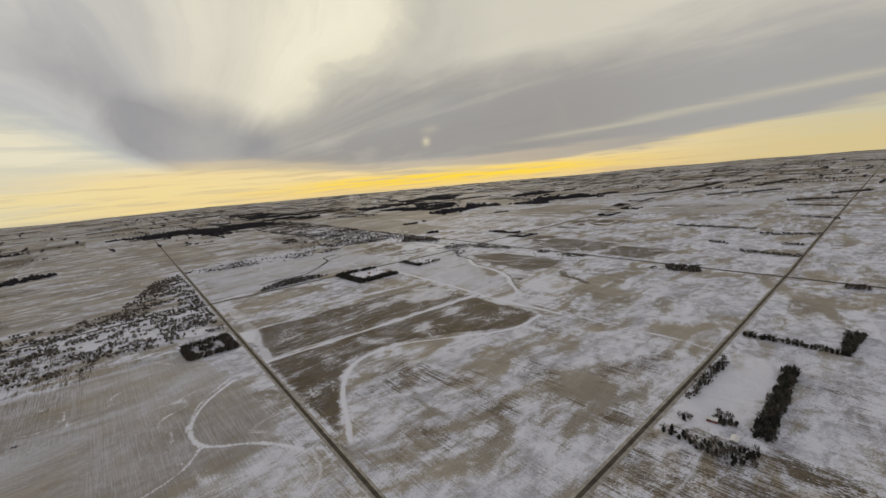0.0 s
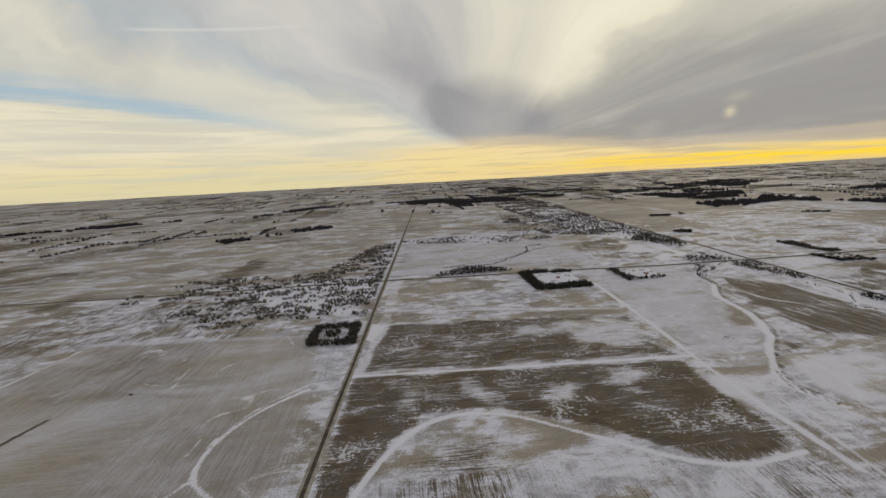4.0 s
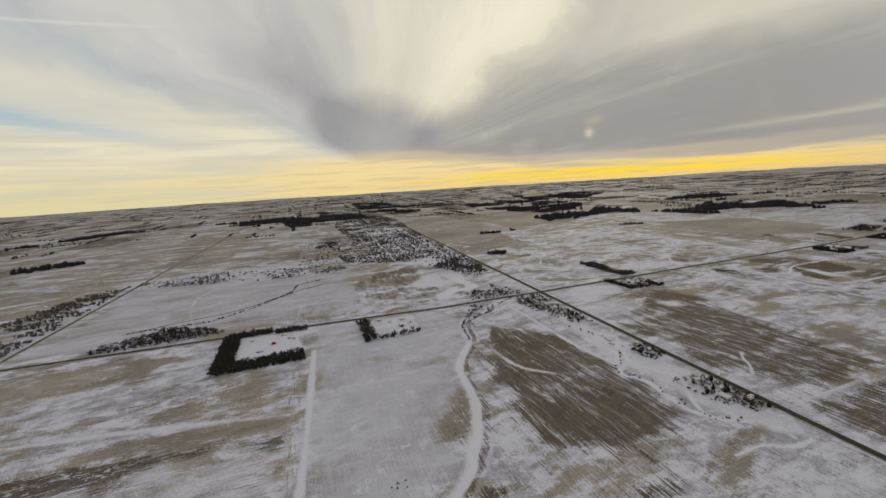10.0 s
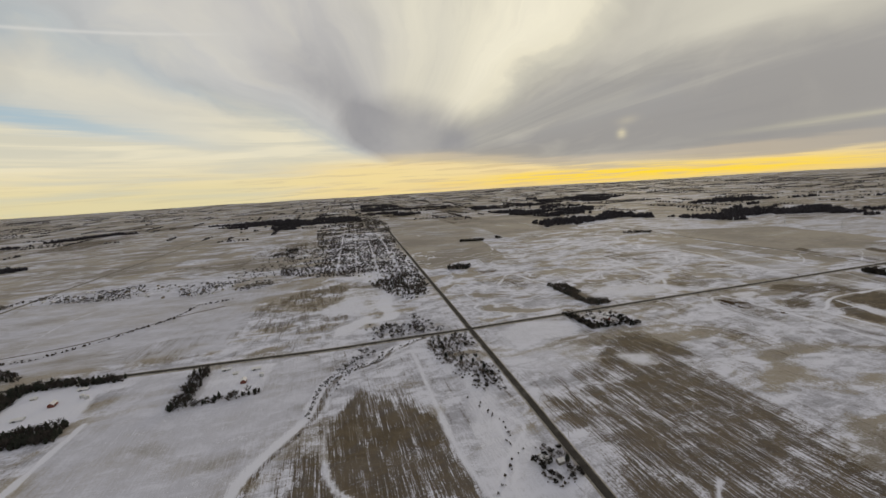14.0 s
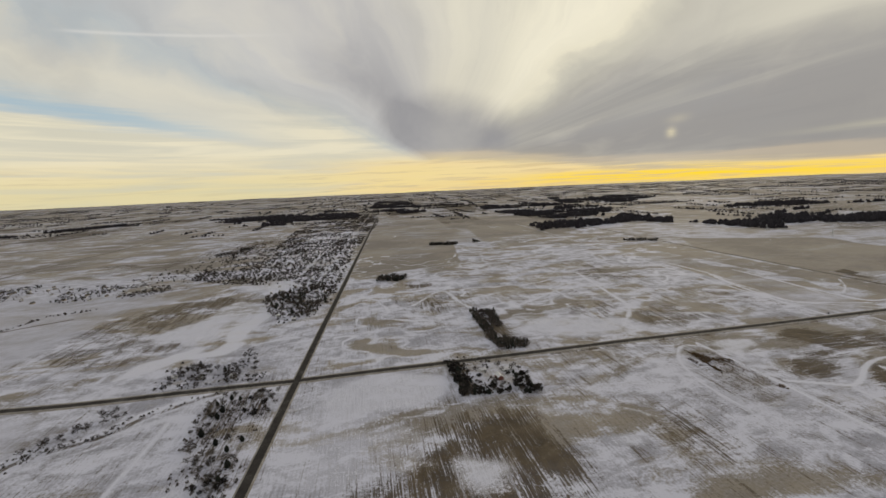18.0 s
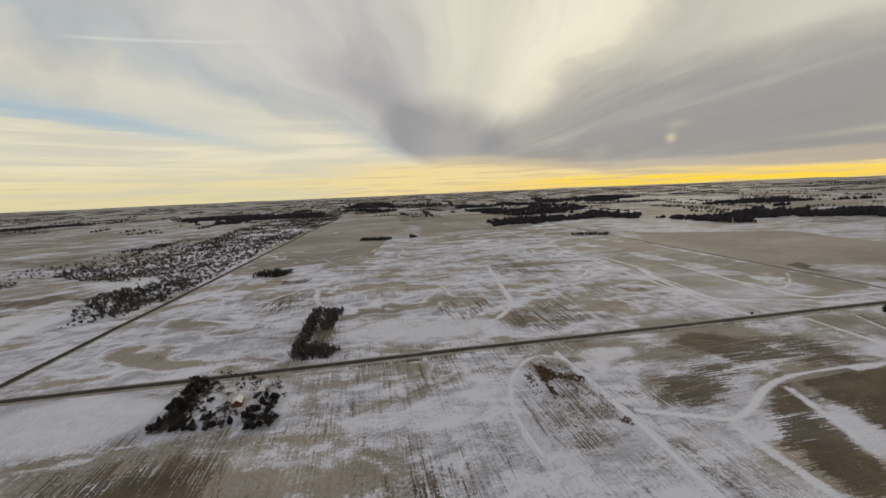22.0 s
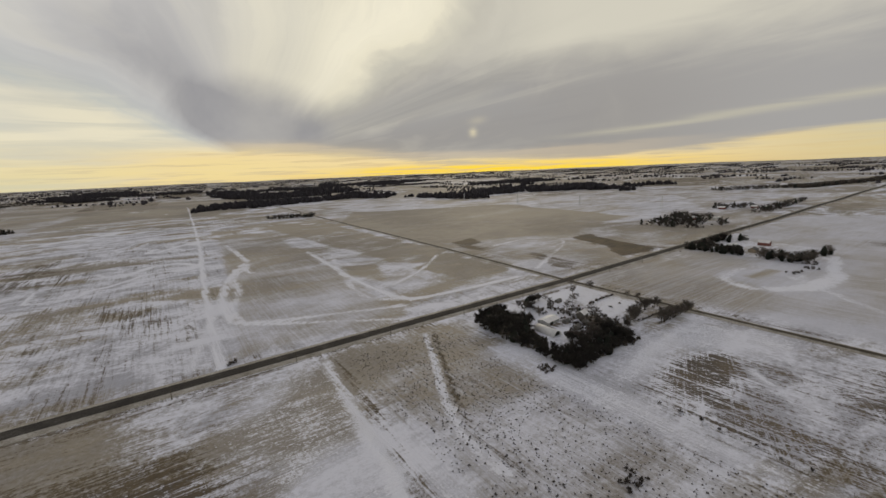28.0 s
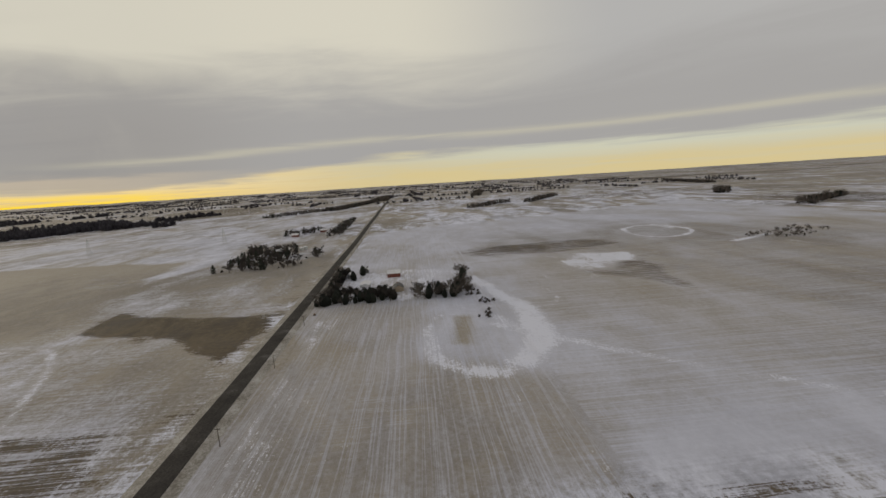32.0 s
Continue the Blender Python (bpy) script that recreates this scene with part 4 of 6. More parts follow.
def build_ground():
    xs, ys = axis(-700, 2350, 3.4, -11600, 13200), axis(-200, 1700, 3.4, -11500, 12300)
    nx, ny = len(xs), len(ys)
    X, Y = (a.ravel() for a in np.meshgrid(xs, ys))
    Z = heights(X, Y)
    idx = np.arange(nx * ny).reshape(ny, nx)
    quads = np.stack([idx[:-1, :-1], idx[:-1, 1:], idx[1:, 1:], idx[1:, :-1]], -1).reshape(-1, 4)
    me = bpy.data.meshes.new("ground")
    me.vertices.add(nx * ny)
    me.vertices.foreach_set("co", np.stack([X, Y, Z], 1).ravel())
    me.loops.add(quads.size)
    me.loops.foreach_set("vertex_index", quads.ravel())
    me.polygons.add(len(quads))
    me.polygons.foreach_set("loop_start", np.arange(0, quads.size, 4))
    me.polygons.foreach_set("loop_total", np.full(len(quads), 4))
    me.polygons.foreach_set("use_smooth", np.ones(len(quads), bool))
    me.update()
    # parcels of farmland as the ground state
    wx = X + 30 * (vnoise(X / 160, Y / 160, 5) - 0.5)
    px, py = np.floor((wx - 850) / 245.0), np.floor((Y - 962) / 490.0)
    kind = lattice(px, py, 11)
    rows = (lattice(px, py, 12) > 0.55).astype(float)
    swell = fbm(X / 260, Y / 150, 21, 4)
    soil = np.clip((kind - 0.72) * 2.2, 0, 0.5) + (swell - 0.62) * 0.9
    tan = 0.15 + 0.65 * lattice(px, py, 13) + (swell - 0.5) * 1.1
    # long sinuous drifts
    bend = fbm(X / 190, Y / 130, 61, 3)
    white = np.clip(1.2 - np.abs(bend - 0.5) / 0.016, 0, 1) * np.clip((fbm(X / 400, Y / 400, 71, 2) - 0.5) * 5, 0, 0.5)
    core = (X > -180) & (X < 2350) & (Y > -15) & (Y < 1700)
    soil[core] = (swell[core] - 0.62) * 0.7
    tan[core] = 0.27 + 0.30 * np.clip((X[core] - 1250) / 200, 0, 1) + (swell[core] - 0.5) * 1.9 + (fbm(X[core] / 60, Y[core] / 45, 91, 3) - 0.5) * 1.1
    rows[core] = ((X[core] > 1836) & (Y[core] < 960) & (Y[core] > 840)) | ((X[core] < 330) & (Y[core] > 300)) | ((X[core] > 1380) & (X[core] < 1620) & (Y[core] < 950))
    away = np.hypot(X - 800, Y - 500)
    # dune-like shading painted into the cover: pale crests, darker lee sides, no relief
    swirl = (X > 880) & (X < 1640) & (Y > 985) & (Y < 1750)
    hill = fbm(X / 175, Y / 150, 63, 3) + 0.12 * (fbm(X / 40, Y / 40, 67, 2) - 0.5)
    crest = np.clip(1.3 - np.abs(hill - 0.49) / 0.014, 0, 1) + 0.8 * np.clip(1.3 - np.abs(hill - 0.60) / 0.010, 0, 1)
    lee_shade = np.clip((hill - 0.515) * 16, -0.55, 0.85) * np.clip((0.60 - hill) * 30, 0, 1) + np.clip((0.43 - hill) * 9, 0, 0.7)
    tan[swirl] = 0.30 + lee_shade[swirl] + (fbm(X[swirl] / 120, Y[swirl] / 75, 81, 4) - 0.5) * 1.2
    white[swirl] = np.maximum(white[swirl], crest[swirl] * 0.75)
    waves = (X < -190) & (Y > 700) & (Y < 4000)
    tan[waves] += 0.5 * lee_shade[waves] - 0.1
    white[waves] = np.maximum(white[waves], crest[waves] * 0.55)
    # stubble and soil grow with distance, painting in the haze's darkening of far snow
    tan += np.clip((away - 1300) / 1800, 0, 0.5)
    soil += np.clip((away - 1800) / 4000, 0, 0.38)
    warp = (fbm(X / 45, Y / 45, 31, 3) - 0.5)
    for pts, strength, soft in TAN:
        i = near_box(X, Y, pts, soft * 2)
        x, y = X[i], Y[i]
        d = np.where(inside(x, y, pts), 1, -1) * seg_dist(x, y, pts, True) + warp[i] * soft * 1.6
        m = np.clip(d / soft + 0.5, 0, 1)
        tan[i] = tan[i] * (1 - m) + (strength + (swell[i] - 0.5) * 0.5) * m
    for pts, strength, soft in SOIL:
        pts = rounded(list(pts), True) if soft > 15 else list(pts)
        i = near_box(X, Y, pts, soft * 2)
        x, y = X[i], Y[i]
        d = np.where(inside(x, y, pts), 1, -1) * seg_dist(x, y, pts, True) + warp[i] * soft * 1.6
        m = np.clip(d / soft + 0.5, 0, 1)
        soil[i] = np.maximum(soil[i], (strength + (swell[i] - 0.5) * 0.6) * m)
        white[i] *= 1 - m
    for pts, half, strength in LANES:
        pts = rounded(list(pts), False)
        i = near_box(X, Y, pts, half * 4)
        d = seg_dist(X[i], Y[i], pts) + warp[i] * half * 0.8
        m = np.clip(1.35 - d / half, 0, 1)
        white[i] = np.maximum(white[i], m * strength)
        soil[i] *= 1 - 0.8 * m
    for pts, strength, soft in SNOWY:
        pts = rounded(list(pts), True) if soft > 9 else list(pts)
        i = near_box(X, Y, pts, soft * 2)
        x, y = X[i], Y[i]
        d = np.where(inside(x, y, pts), 1, -1) * seg_dist(x, y, pts, True) + warp[i] * soft * 2.0
        m = np.clip(d / soft + 0.5, 0, 1)
        white[i] = np.maximum(white[i], m * strength)
        soil[i] *= 1 - m * min(1, strength * 1.2)
    for pts, half, strength in DITCHES:
        pts = rounded(list(pts), False)
        i = near_box(X, Y, pts, half * 4)
        m = np.clip(1.7 - (seg_dist(X[i], Y[i], pts) + warp[i] * half) / half, 0, 1)
        white[i] *= 1 - m
        soil[i] = np.maximum(soil[i], m * strength)
    smooth = np.clip((away - 2200) / 3000, 0, 0.5)
    for pts, strength, soft in EVEN:
        i = near_box(X, Y, pts, soft * 2)
        d = np.where(inside(X[i], Y[i], pts), 1, -1) * seg_dist(X[i], Y[i], pts, True) + warp[i] * soft
        smooth[i] = np.maximum(smooth[i], np.clip(d / soft + 0.5, 0, 1) * strength)
    cover = me.attributes.new("cover", "FLOAT_VECTOR", "POINT")
    cover.data.foreach_set("vector", np.stack([soil, tan, white], 1).astype(np.float32).ravel())
    r = me.attributes.new("rows", "FLOAT", "POINT")
    r.data.foreach_set("value", rows.astype(np.float32))
    r = me.attributes.new("even", "FLOAT", "POINT")
    r.data.foreach_set("value", smooth.astype(np.float32))
    me.materials.append(M_GROUND)
    tagged(new("ground", me), "flat winter farmland under thin wind-blown snow", "ground", kind="structure")


build_ground()


def resample(pts, step):
    out = []
    for (ax, ay), (bx, by) in zip(pts, pts[1:]):
        n = max(1, int(math.hypot(bx - ax, by - ay) / step))
        out += [(ax + (bx - ax) * k / n, ay + (by - ay) * k / n) for k in range(n)]
    return out + [pts[-1]]


def ribbon(name, pts, offsets, mat, label, category, step=25.0):
    """A strip along a line: offsets are (sideways metres, height over the ground) from one edge to the other."""
    p = np.array(resample(pts, step))
    d = np.gradient(p, axis=0)
    d /= np.linalg.norm(d, axis=1)[:, None]
    side = np.stack([d[:, 1], -d[:, 0]], 1)
    k = len(offsets)
    V = np.empty((len(p), k, 3))
    for j, (o, h) in enumerate(offsets):
        q = p + side * o
        V[:, j, :2], V[:, j, 2] = q, heights(q[:, 0], q[:, 1]) + h
    idx = np.arange(len(p) * k).reshape(len(p), k)
    faces = np.stack([idx[:-1, :-1], idx[:-1, 1:], idx[1:, 1:], idx[1:, :-1]], -1).reshape(-1, 4)
    me = bpy.data.meshes.new(name)
    me.from_pydata(V.reshape(-1, 3).tolist(), [], faces.tolist())
    me.flip_normals()
    me.materials.append(mat)
    return tagged(new(name, me), label, category, kind="structure")


def road(name, pts, half, mat, label, verge=4.0):
    ribbon(name, pts, [(-half - 0.3, 0.3), (-half, 0.62), (0, 0.75), (half, 0.62), (half + 0.3, 0.3)], mat, label, "road")
    ribbon(name + "_verge", pts, [(-half - verge - 3, -0.3), (-half - verge, 0.25), (-half - 0.2, 0.5), (half + 0.2, 0.5), (half + verge, 0.25), (half + verge + 3, -0.3)],
           M_VERGE, "frosted grass verge beside the road", "verge")


road("highway", H_LINE, 3.5, M_ASPHALT, "long straight two-lane asphalt highway cleared of snow", 2.6)
road("section_road_1", L_LINE, 2.0, M_GRAVEL, "straight dark section road between winter fields", 2.2)
road("section_road_2", R_LINE, 3.6, M_ASPHALT, "straight dark asphalt road crossing the highway", 0.5)
road("section_road_3", T_LINE, 1.4, M_GRAVEL, "narrow brown gravel road with grassy ditches", 1.4)
road("section_road_4", S_LINE, 2.0, M_GRAVEL, "straight brown gravel road past a windbreak", 2.4)


# ---- mesh helpers ----
rng = np.random.default_rng(7)


def mesh_of(name, V, F, mat, smooth=False):
    me = bpy.data.meshes.new(name)
    me.from_pydata([tuple(v) for v in np.asarray(V, float).tolist()], [], [tuple(f) for f in F])
    me.materials.append(mat)
    if smooth:
        me.polygons.foreach_set("use_smooth", np.ones(len(me.polygons), bool))
    return me


def part(name, me, parent, label="", m=None):
    """One mesh object under a thing or under a part."""
    ob = new(name, me)
    ob.parent = parent
    if m is not None:
        ob.matrix_basis = m
    if label:
        ob["label"] = label
    return ob


def thing(name, x, y, turn=0.0, size=1.0, label="", category="", group="", sink=0.0):
    ob = new(name)
    ob.empty_display_size = 0.5
    ob.matrix_basis = pose(x, y, gz(x, y) - sink, 0, 0, turn) @ Matrix.Scale(size, 4)
    return tagged(ob, label, category, group)


def box(x0, x1, y0, y1, z0, z1, bevel=0.0):
    """Corners and faces of a box, its upright edges cut by the bevel."""
    if not bevel:
        V = [(x, y, z) for z in (z0, z1) for x, y in ((x0, y0), (x1, y0), (x1, y1), (x0, y1))]
        return V, [(3, 2, 1, 0), (4, 5, 6, 7), (0, 1, 5, 4), (1, 2, 6, 5), (2, 3, 7, 6), (3, 0, 4, 7)]
    b = bevel
    ring = [(x0 + b, y0), (x1 - b, y0), (x1, y0 + b), (x1, y1 - b), (x1 - b, y1), (x0 + b, y1), (x0, y1 - b), (x0, y0 + b)]
    V = [(x, y, z) for z in (z0, z1) for x, y in ring]
    return V, [tuple(range(7, -1, -1)), tuple(range(8, 16))] + [(i, (i + 1) % 8, 8 + (i + 1) % 8, 8 + i) for i in range(8)]


def joined(*pieces):
    V, F = [], []
    for v, f in pieces:
        n = len(V)
        V += list(v)
        F += [tuple(i + n for i in q) for q in f]
    return V, F


def tube(a, b, ra, rb, sides=5, cap=True):
    a, b = Vector(a), Vector(b)
    d = (b - a).normalized()
    u = d.orthogonal().normalized()
    w = d.cross(u)
    V = []
    for c, r in ((a, ra), (b, rb)):
        V += [tuple(c + (u * math.cos(6.2832 * k / sides) + w * math.sin(6.2832 * k / sides)) * r) for k in range(sides)]
    F = [(k, (k + 1) % sides, sides + (k + 1) % sides, sides + k) for k in range(sides)]
    if cap:
        F += [tuple(range(sides - 1, -1, -1)), tuple(range(sides, 2 * sides))]
    return V, F


# ---- trees: all one unit high, scaled where they stand ----
def bare_tree(seed, twigs, wide, blade):
    """Trunk, and a crown of limbs and twigs with gaps."""
    r = random.Random(seed)
    lean = (r.uniform(-0.04, 0.04), r.uniform(-0.04, 0.04))
    top = (lean[0], lean[1], 0.55)
    trunk = joined(tube((0, 0, -0.03), (lean[0] * 0.5, lean[1] * 0.5, 0.25), 0.034, 0.024), tube((lean[0] * 0.5, lean[1] * 0.5, 0.25), top, 0.024, 0.012))
    pieces, ends = [], []
    for k in range(9):
        a = 6.283 * (k / 9 + r.uniform(-0.05, 0.05))
        z0 = r.uniform(0.18, 0.52)
        reach = wide * r.uniform(0.55, 1.0)
        p = Vector((lean[0] * z0 * 1.8, lean[1] * z0 * 1.8, z0))
        m = p + Vector((math.cos(a) * reach * 0.5, math.sin(a) * reach * 0.5, r.uniform(0.10, 0.2)))
        q = m + Vector((math.cos(a + r.uniform(-0.4, 0.4)) * reach * 0.5, math.sin(a) * reach * 0.5, r.uniform(0.05, 0.25)))
        q.z = min(q.z, 0.92)
        pieces += [tube(p, m, 0.013, 0.008, 3, False), tube(m, q, 0.008, 0.003, 3, False)]
        ends += [m, (m + q) * 0.5, q]
    ends += [Vector((lean[0], lean[1], 0.7)), Vector((lean[0] * 1.2, lean[1] * 1.2, 0.82))]
    V, F = [], []
    for k in range(twigs):
        e = ends[k % len(ends)]
        out = Vector((e.x, e.y, max(0.05, e.z - 0.35)))
        d = (out.normalized() + Vector((r.gauss(0, 0.6), r.gauss(0, 0.6), r.gauss(0.25, 0.5)))).normalized()
        s = e + Vector((r.gauss(0, 0.05), r.gauss(0, 0.05), r.gauss(0, 0.05)))
        side = d.orthogonal().normalized() * blade * r.uniform(0.6, 1.4)
        side.rotate(Matrix.Rotation(r.uniform(0, 6.28), 3, d))
        tip = s + d * r.uniform(0.10, 0.24)
        tip.z = min(max(tip.z, 0.12), 1.0)
        n = len(V)
        V += [tuple(s - side), tuple(s + side), tuple(tip)]
        F.append((n, n + 1, n + 2))
    return trunk, joined(*pieces, (V, F))


def spruce(seed, tiers, blades):
    r = random.Random(seed)
    trunk = tube((0, 0, -0.03), (0, 0, 0.85), 0.026, 0.006)
    V, F = [], []
    for k in range(tiers):
        f = k / (tiers - 1)
        z, rad = 0.06 + 0.88 * f, 0.33 * math.sin(math.pi * (0.16 + 0.84 * f)) ** 0.65 * (1 - 0.25 * f) + 0.015
        for j in range(blades):
            a = 6.283 * (j + r.random()) / blades
            out = rad * r.uniform(0.65, 1.15)
            w = 0.05 + 0.24 * out
            c, s = math.cos(a), math.sin(a)
            n = len(V)
            dz = r.uniform(-0.02, 0.02)
            V += [(c * 0.01, s * 0.01, z + 0.07), (c * out * 0.7 - s * w, s * out * 0.7 + c * w, z + dz), (c * out, s * out, z - 0.05 + dz), (c * out * 0.7 + s * w, s * out * 0.7 - c * w, z + dz)]
            F += [(n, n + 1, n + 2), (n, n + 2, n + 3)]
    return trunk, (V, F)


def shrub(seed, twigs, blade):
    r = random.Random(seed)
    V, F = [], []
    for k in range(twigs):
        a, b = r.uniform(0, 6.283), r.uniform(0.15, 1.45)
        d = Vector((math.cos(a) * math.cos(b), math.sin(a) * math.cos(b), math.sin(b)))
        s = Vector((d.x * 0.25, d.y * 0.25, d.z * 0.3)) * r.random()
        tip = Vector((d.x * 0.62, d.y * 0.62, d.z * r.uniform(0.6, 1.0)))
        side = d.orthogonal().normalized() * blade
        side.rotate(Matrix.Rotation(r.uniform(0, 6.28), 3, d))
        n = len(V)
        V += [tuple(s), tuple((s + tip) * 0.55 - side), tuple(tip), tuple((s + tip) * 0.55 + side)]
        F += [(n, n + 1, n + 2, n + 3)]
    return V, F


BARE = [bare_tree(s, 900, w * 1.25, 0.0065) for s, w in ((1, 0.30), (2, 0.36), (3, 0.26), (4, 0.40), (5, 0.33))]
THICKET = [bare_tree(s, 1700, w, 0.014) for s, w in ((61, 0.46), (62, 0.54), (63, 0.5))]
SPRUCE = [spruce(s, 24, 15) for s in (11, 12, 13)]
FAR_BARE = [joined(*bare_tree(s, 100, w * 1.15, 0.040)) for s, w in ((21, 0.38), (22, 0.44), (23, 0.34))]
FAR_SPRUCE = [joined(*spruce(s, 9, 8)) for s in (31, 32)]
FAR_CLUMP = [shrub(s, 70, 0.085) for s in (51, 52, 53)]
FAR_SHRUB = [shrub(s, 26, 0.09) for s in (41, 42)]
TREE_MESHES = [(mesh_of("trunk", *t, M_BARK), mesh_of("crown", *c, M_BRANCH)) for t, c in BARE]
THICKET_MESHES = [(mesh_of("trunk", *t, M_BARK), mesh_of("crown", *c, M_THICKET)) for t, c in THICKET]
SPRUCE_MESHES = [(mesh_of("trunk", *t, M_BARK), mesh_of("crown", *c, M_NEEDLE)) for t, c in SPRUCE]


def first_tree(pair, name, label):
    ob = new(name)
    part("trunk", pair[0], ob)
    part("crown", pair[1], ob)
    return tagged(ob, label, "tree")


PLANTED = {}


def plant(x, y, height, conifer, group, where):
    """A tree as a thing of its own."""
    conifer = int(conifer)
    k = int(rng.integers((5, 3, 3)[conifer]))
    key = (conifer, k, group)
    turn = float(rng.uniform(0, 360))
    m = pose(x, y, gz(x, y) - 0.1, 0, 0, turn) @ Matrix.Scale(height, 4)
    if key not in PLANTED:
        name = ("bare_tree", "cedar_tree", "thicket_tree")[conifer]
        label = ("dark green cedar " if conifer == 1 else "dense dark leafless thicket tree " if conifer == 2 else ("bare grey broadleaf tree ", "spreading bare brown tree ", "slender bare grey tree ", "wide leafless tree ", "leafless shade tree ")[k]) + where
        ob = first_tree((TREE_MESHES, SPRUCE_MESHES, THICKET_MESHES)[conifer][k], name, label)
        ob["group"] = group
        ob.matrix_basis = m
        PLANTED[key] = ob
    else:
        base = PLANTED[key]
        ob = copy_thing(base, pose(0, 0, 0))
        ob.matrix_basis = m


def spread(poly, gap, keep=1.0, clump=0.0, streak=1.0, ragged=0.0):
    """Jittered points in an outline, with gaps where the clump noise is low."""
    a = np.array(poly, float)
    x0, y0 = a.min(0)
    x1, y1 = a.max(0)
    gx, gy = np.meshgrid(np.arange(x0, x1 + gap, gap), np.arange(y0, y1 + gap, gap))
    x = gx.ravel() + rng.uniform(-0.48, 0.48, gx.size) * gap
    y = gy.ravel() + rng.uniform(-0.48, 0.48, gx.size) * gap
    ok = inside(x, y, [tuple(p) for p in poly]) & (rng.random(x.size) < keep)
    if ragged:
        ok &= seg_dist(x, y, [tuple(p) for p in poly], True) > (fbm(x / ragged, y / ragged, 97, 3) - 0.36) * ragged * 3.0
    if clump:
        ok &= (fbm(x / (gap * 5 * streak), y / (gap * 5), 91, 3) * 0.6 + fbm(x / (gap * 13 * streak), y / (gap * 13), 95, 2) * 0.4) > clump
    return list(zip(x[ok].tolist(), y[ok].tolist()))


def along(pts, gap, wide, keep=1.0):
    out = []
    for x, y in resample(pts, gap):
        if rng.random() < keep:
            out.append((x + rng.uniform(-wide, wide), y + rng.uniform(-wide, wide)))
    return out


def mass(name, spots, kinds, tall, mat, label, category="trees", spread_size=0.3):
    """Many far plants as one mesh of stuff."""
    if not spots:
        return
    spots = np.array(spots)
    z = heights(spots[:, 0], spots[:, 1])
    Vs, Fs, n = [], [], 0
    arrays = [(np.array(v), f) for v, f in kinds]
    for (x, y), h in zip(spots, z):
        v, f = arrays[int(rng.integers(len(arrays)))]
        s = tall * float(rng.uniform(1 - spread_size, 1 + spread_size))
        a = float(rng.uniform(0, 6.283))
        c, d = math.cos(a) * s, math.sin(a) * s
        w = np.empty_like(v)
        w[:, 0], w[:, 1], w[:, 2] = v[:, 0] * c - v[:, 1] * d + x, v[:, 0] * d + v[:, 1] * c + y, v[:, 2] * s * float(rng.uniform(0.85, 1.15)) + h - 0.1
        Vs.append(w)
        Fs += [tuple(i + n for i in q) for q in f]
        n += len(v)
    tagged(new(name, mesh_of(name, np.concatenate(Vs), Fs, mat)), label, category, kind="stuff")


# ---- buildings ----
def gable_wall(l, w, h, rise):
    V = [(-l / 2, -w / 2, -0.3), (l / 2, -w / 2, -0.3), (l / 2, w / 2, -0.3), (-l / 2, w / 2, -0.3), (-l / 2, -w / 2, h), (l / 2, -w / 2, h), (l / 2, w / 2, h), (-l / 2, w / 2, h), (-l / 2, 0, h + rise), (l / 2, 0, h + rise)]
    return V, [(0, 1, 5, 4), (2, 3, 7, 6), (1, 2, 6, 9, 5), (3, 0, 4, 8, 7), (4, 5, 9, 8), (6, 7, 8, 9), (3, 2, 1, 0)]


def gable_roof(l, w, h, rise, over=0.3, thick=0.16):
    """Two slabs that meet at the ridge and hang over the walls."""
    L, W = l / 2 + over, w / 2 + over
    drop = rise / (w / 2) * over
    V = []
    for x in (-L, L):
        V += [(x, -W, h - drop + 0.02), (x, 0, h + rise + 0.02), (x, W, h - drop + 0.02), (x, W, h - drop + thick), (x, 0, h + rise + thick * 1.2), (x, -W, h - drop + thick)]
    return V, [(0, 1, 4, 5), (1, 2, 3, 4), (11, 10, 7, 6), (10, 9, 8, 7), (5, 4, 10, 11), (4, 3, 9, 10), (1, 0, 6, 7), (2, 1, 7, 8), (0, 5, 11, 6), (3, 2, 8, 9)]


def panel(x, y, z, w, h, axis_x, depth=0.08):
    """A thin board on a wall: axis_x tells along which way it is wide."""
    if axis_x:
        return box(x - w / 2, x + w / 2, y - depth, y + depth, z, z + h)
    return box(x - depth, x + depth, y - w / 2, y + w / 2, z, z + h)


HOUSE_MADE = {}


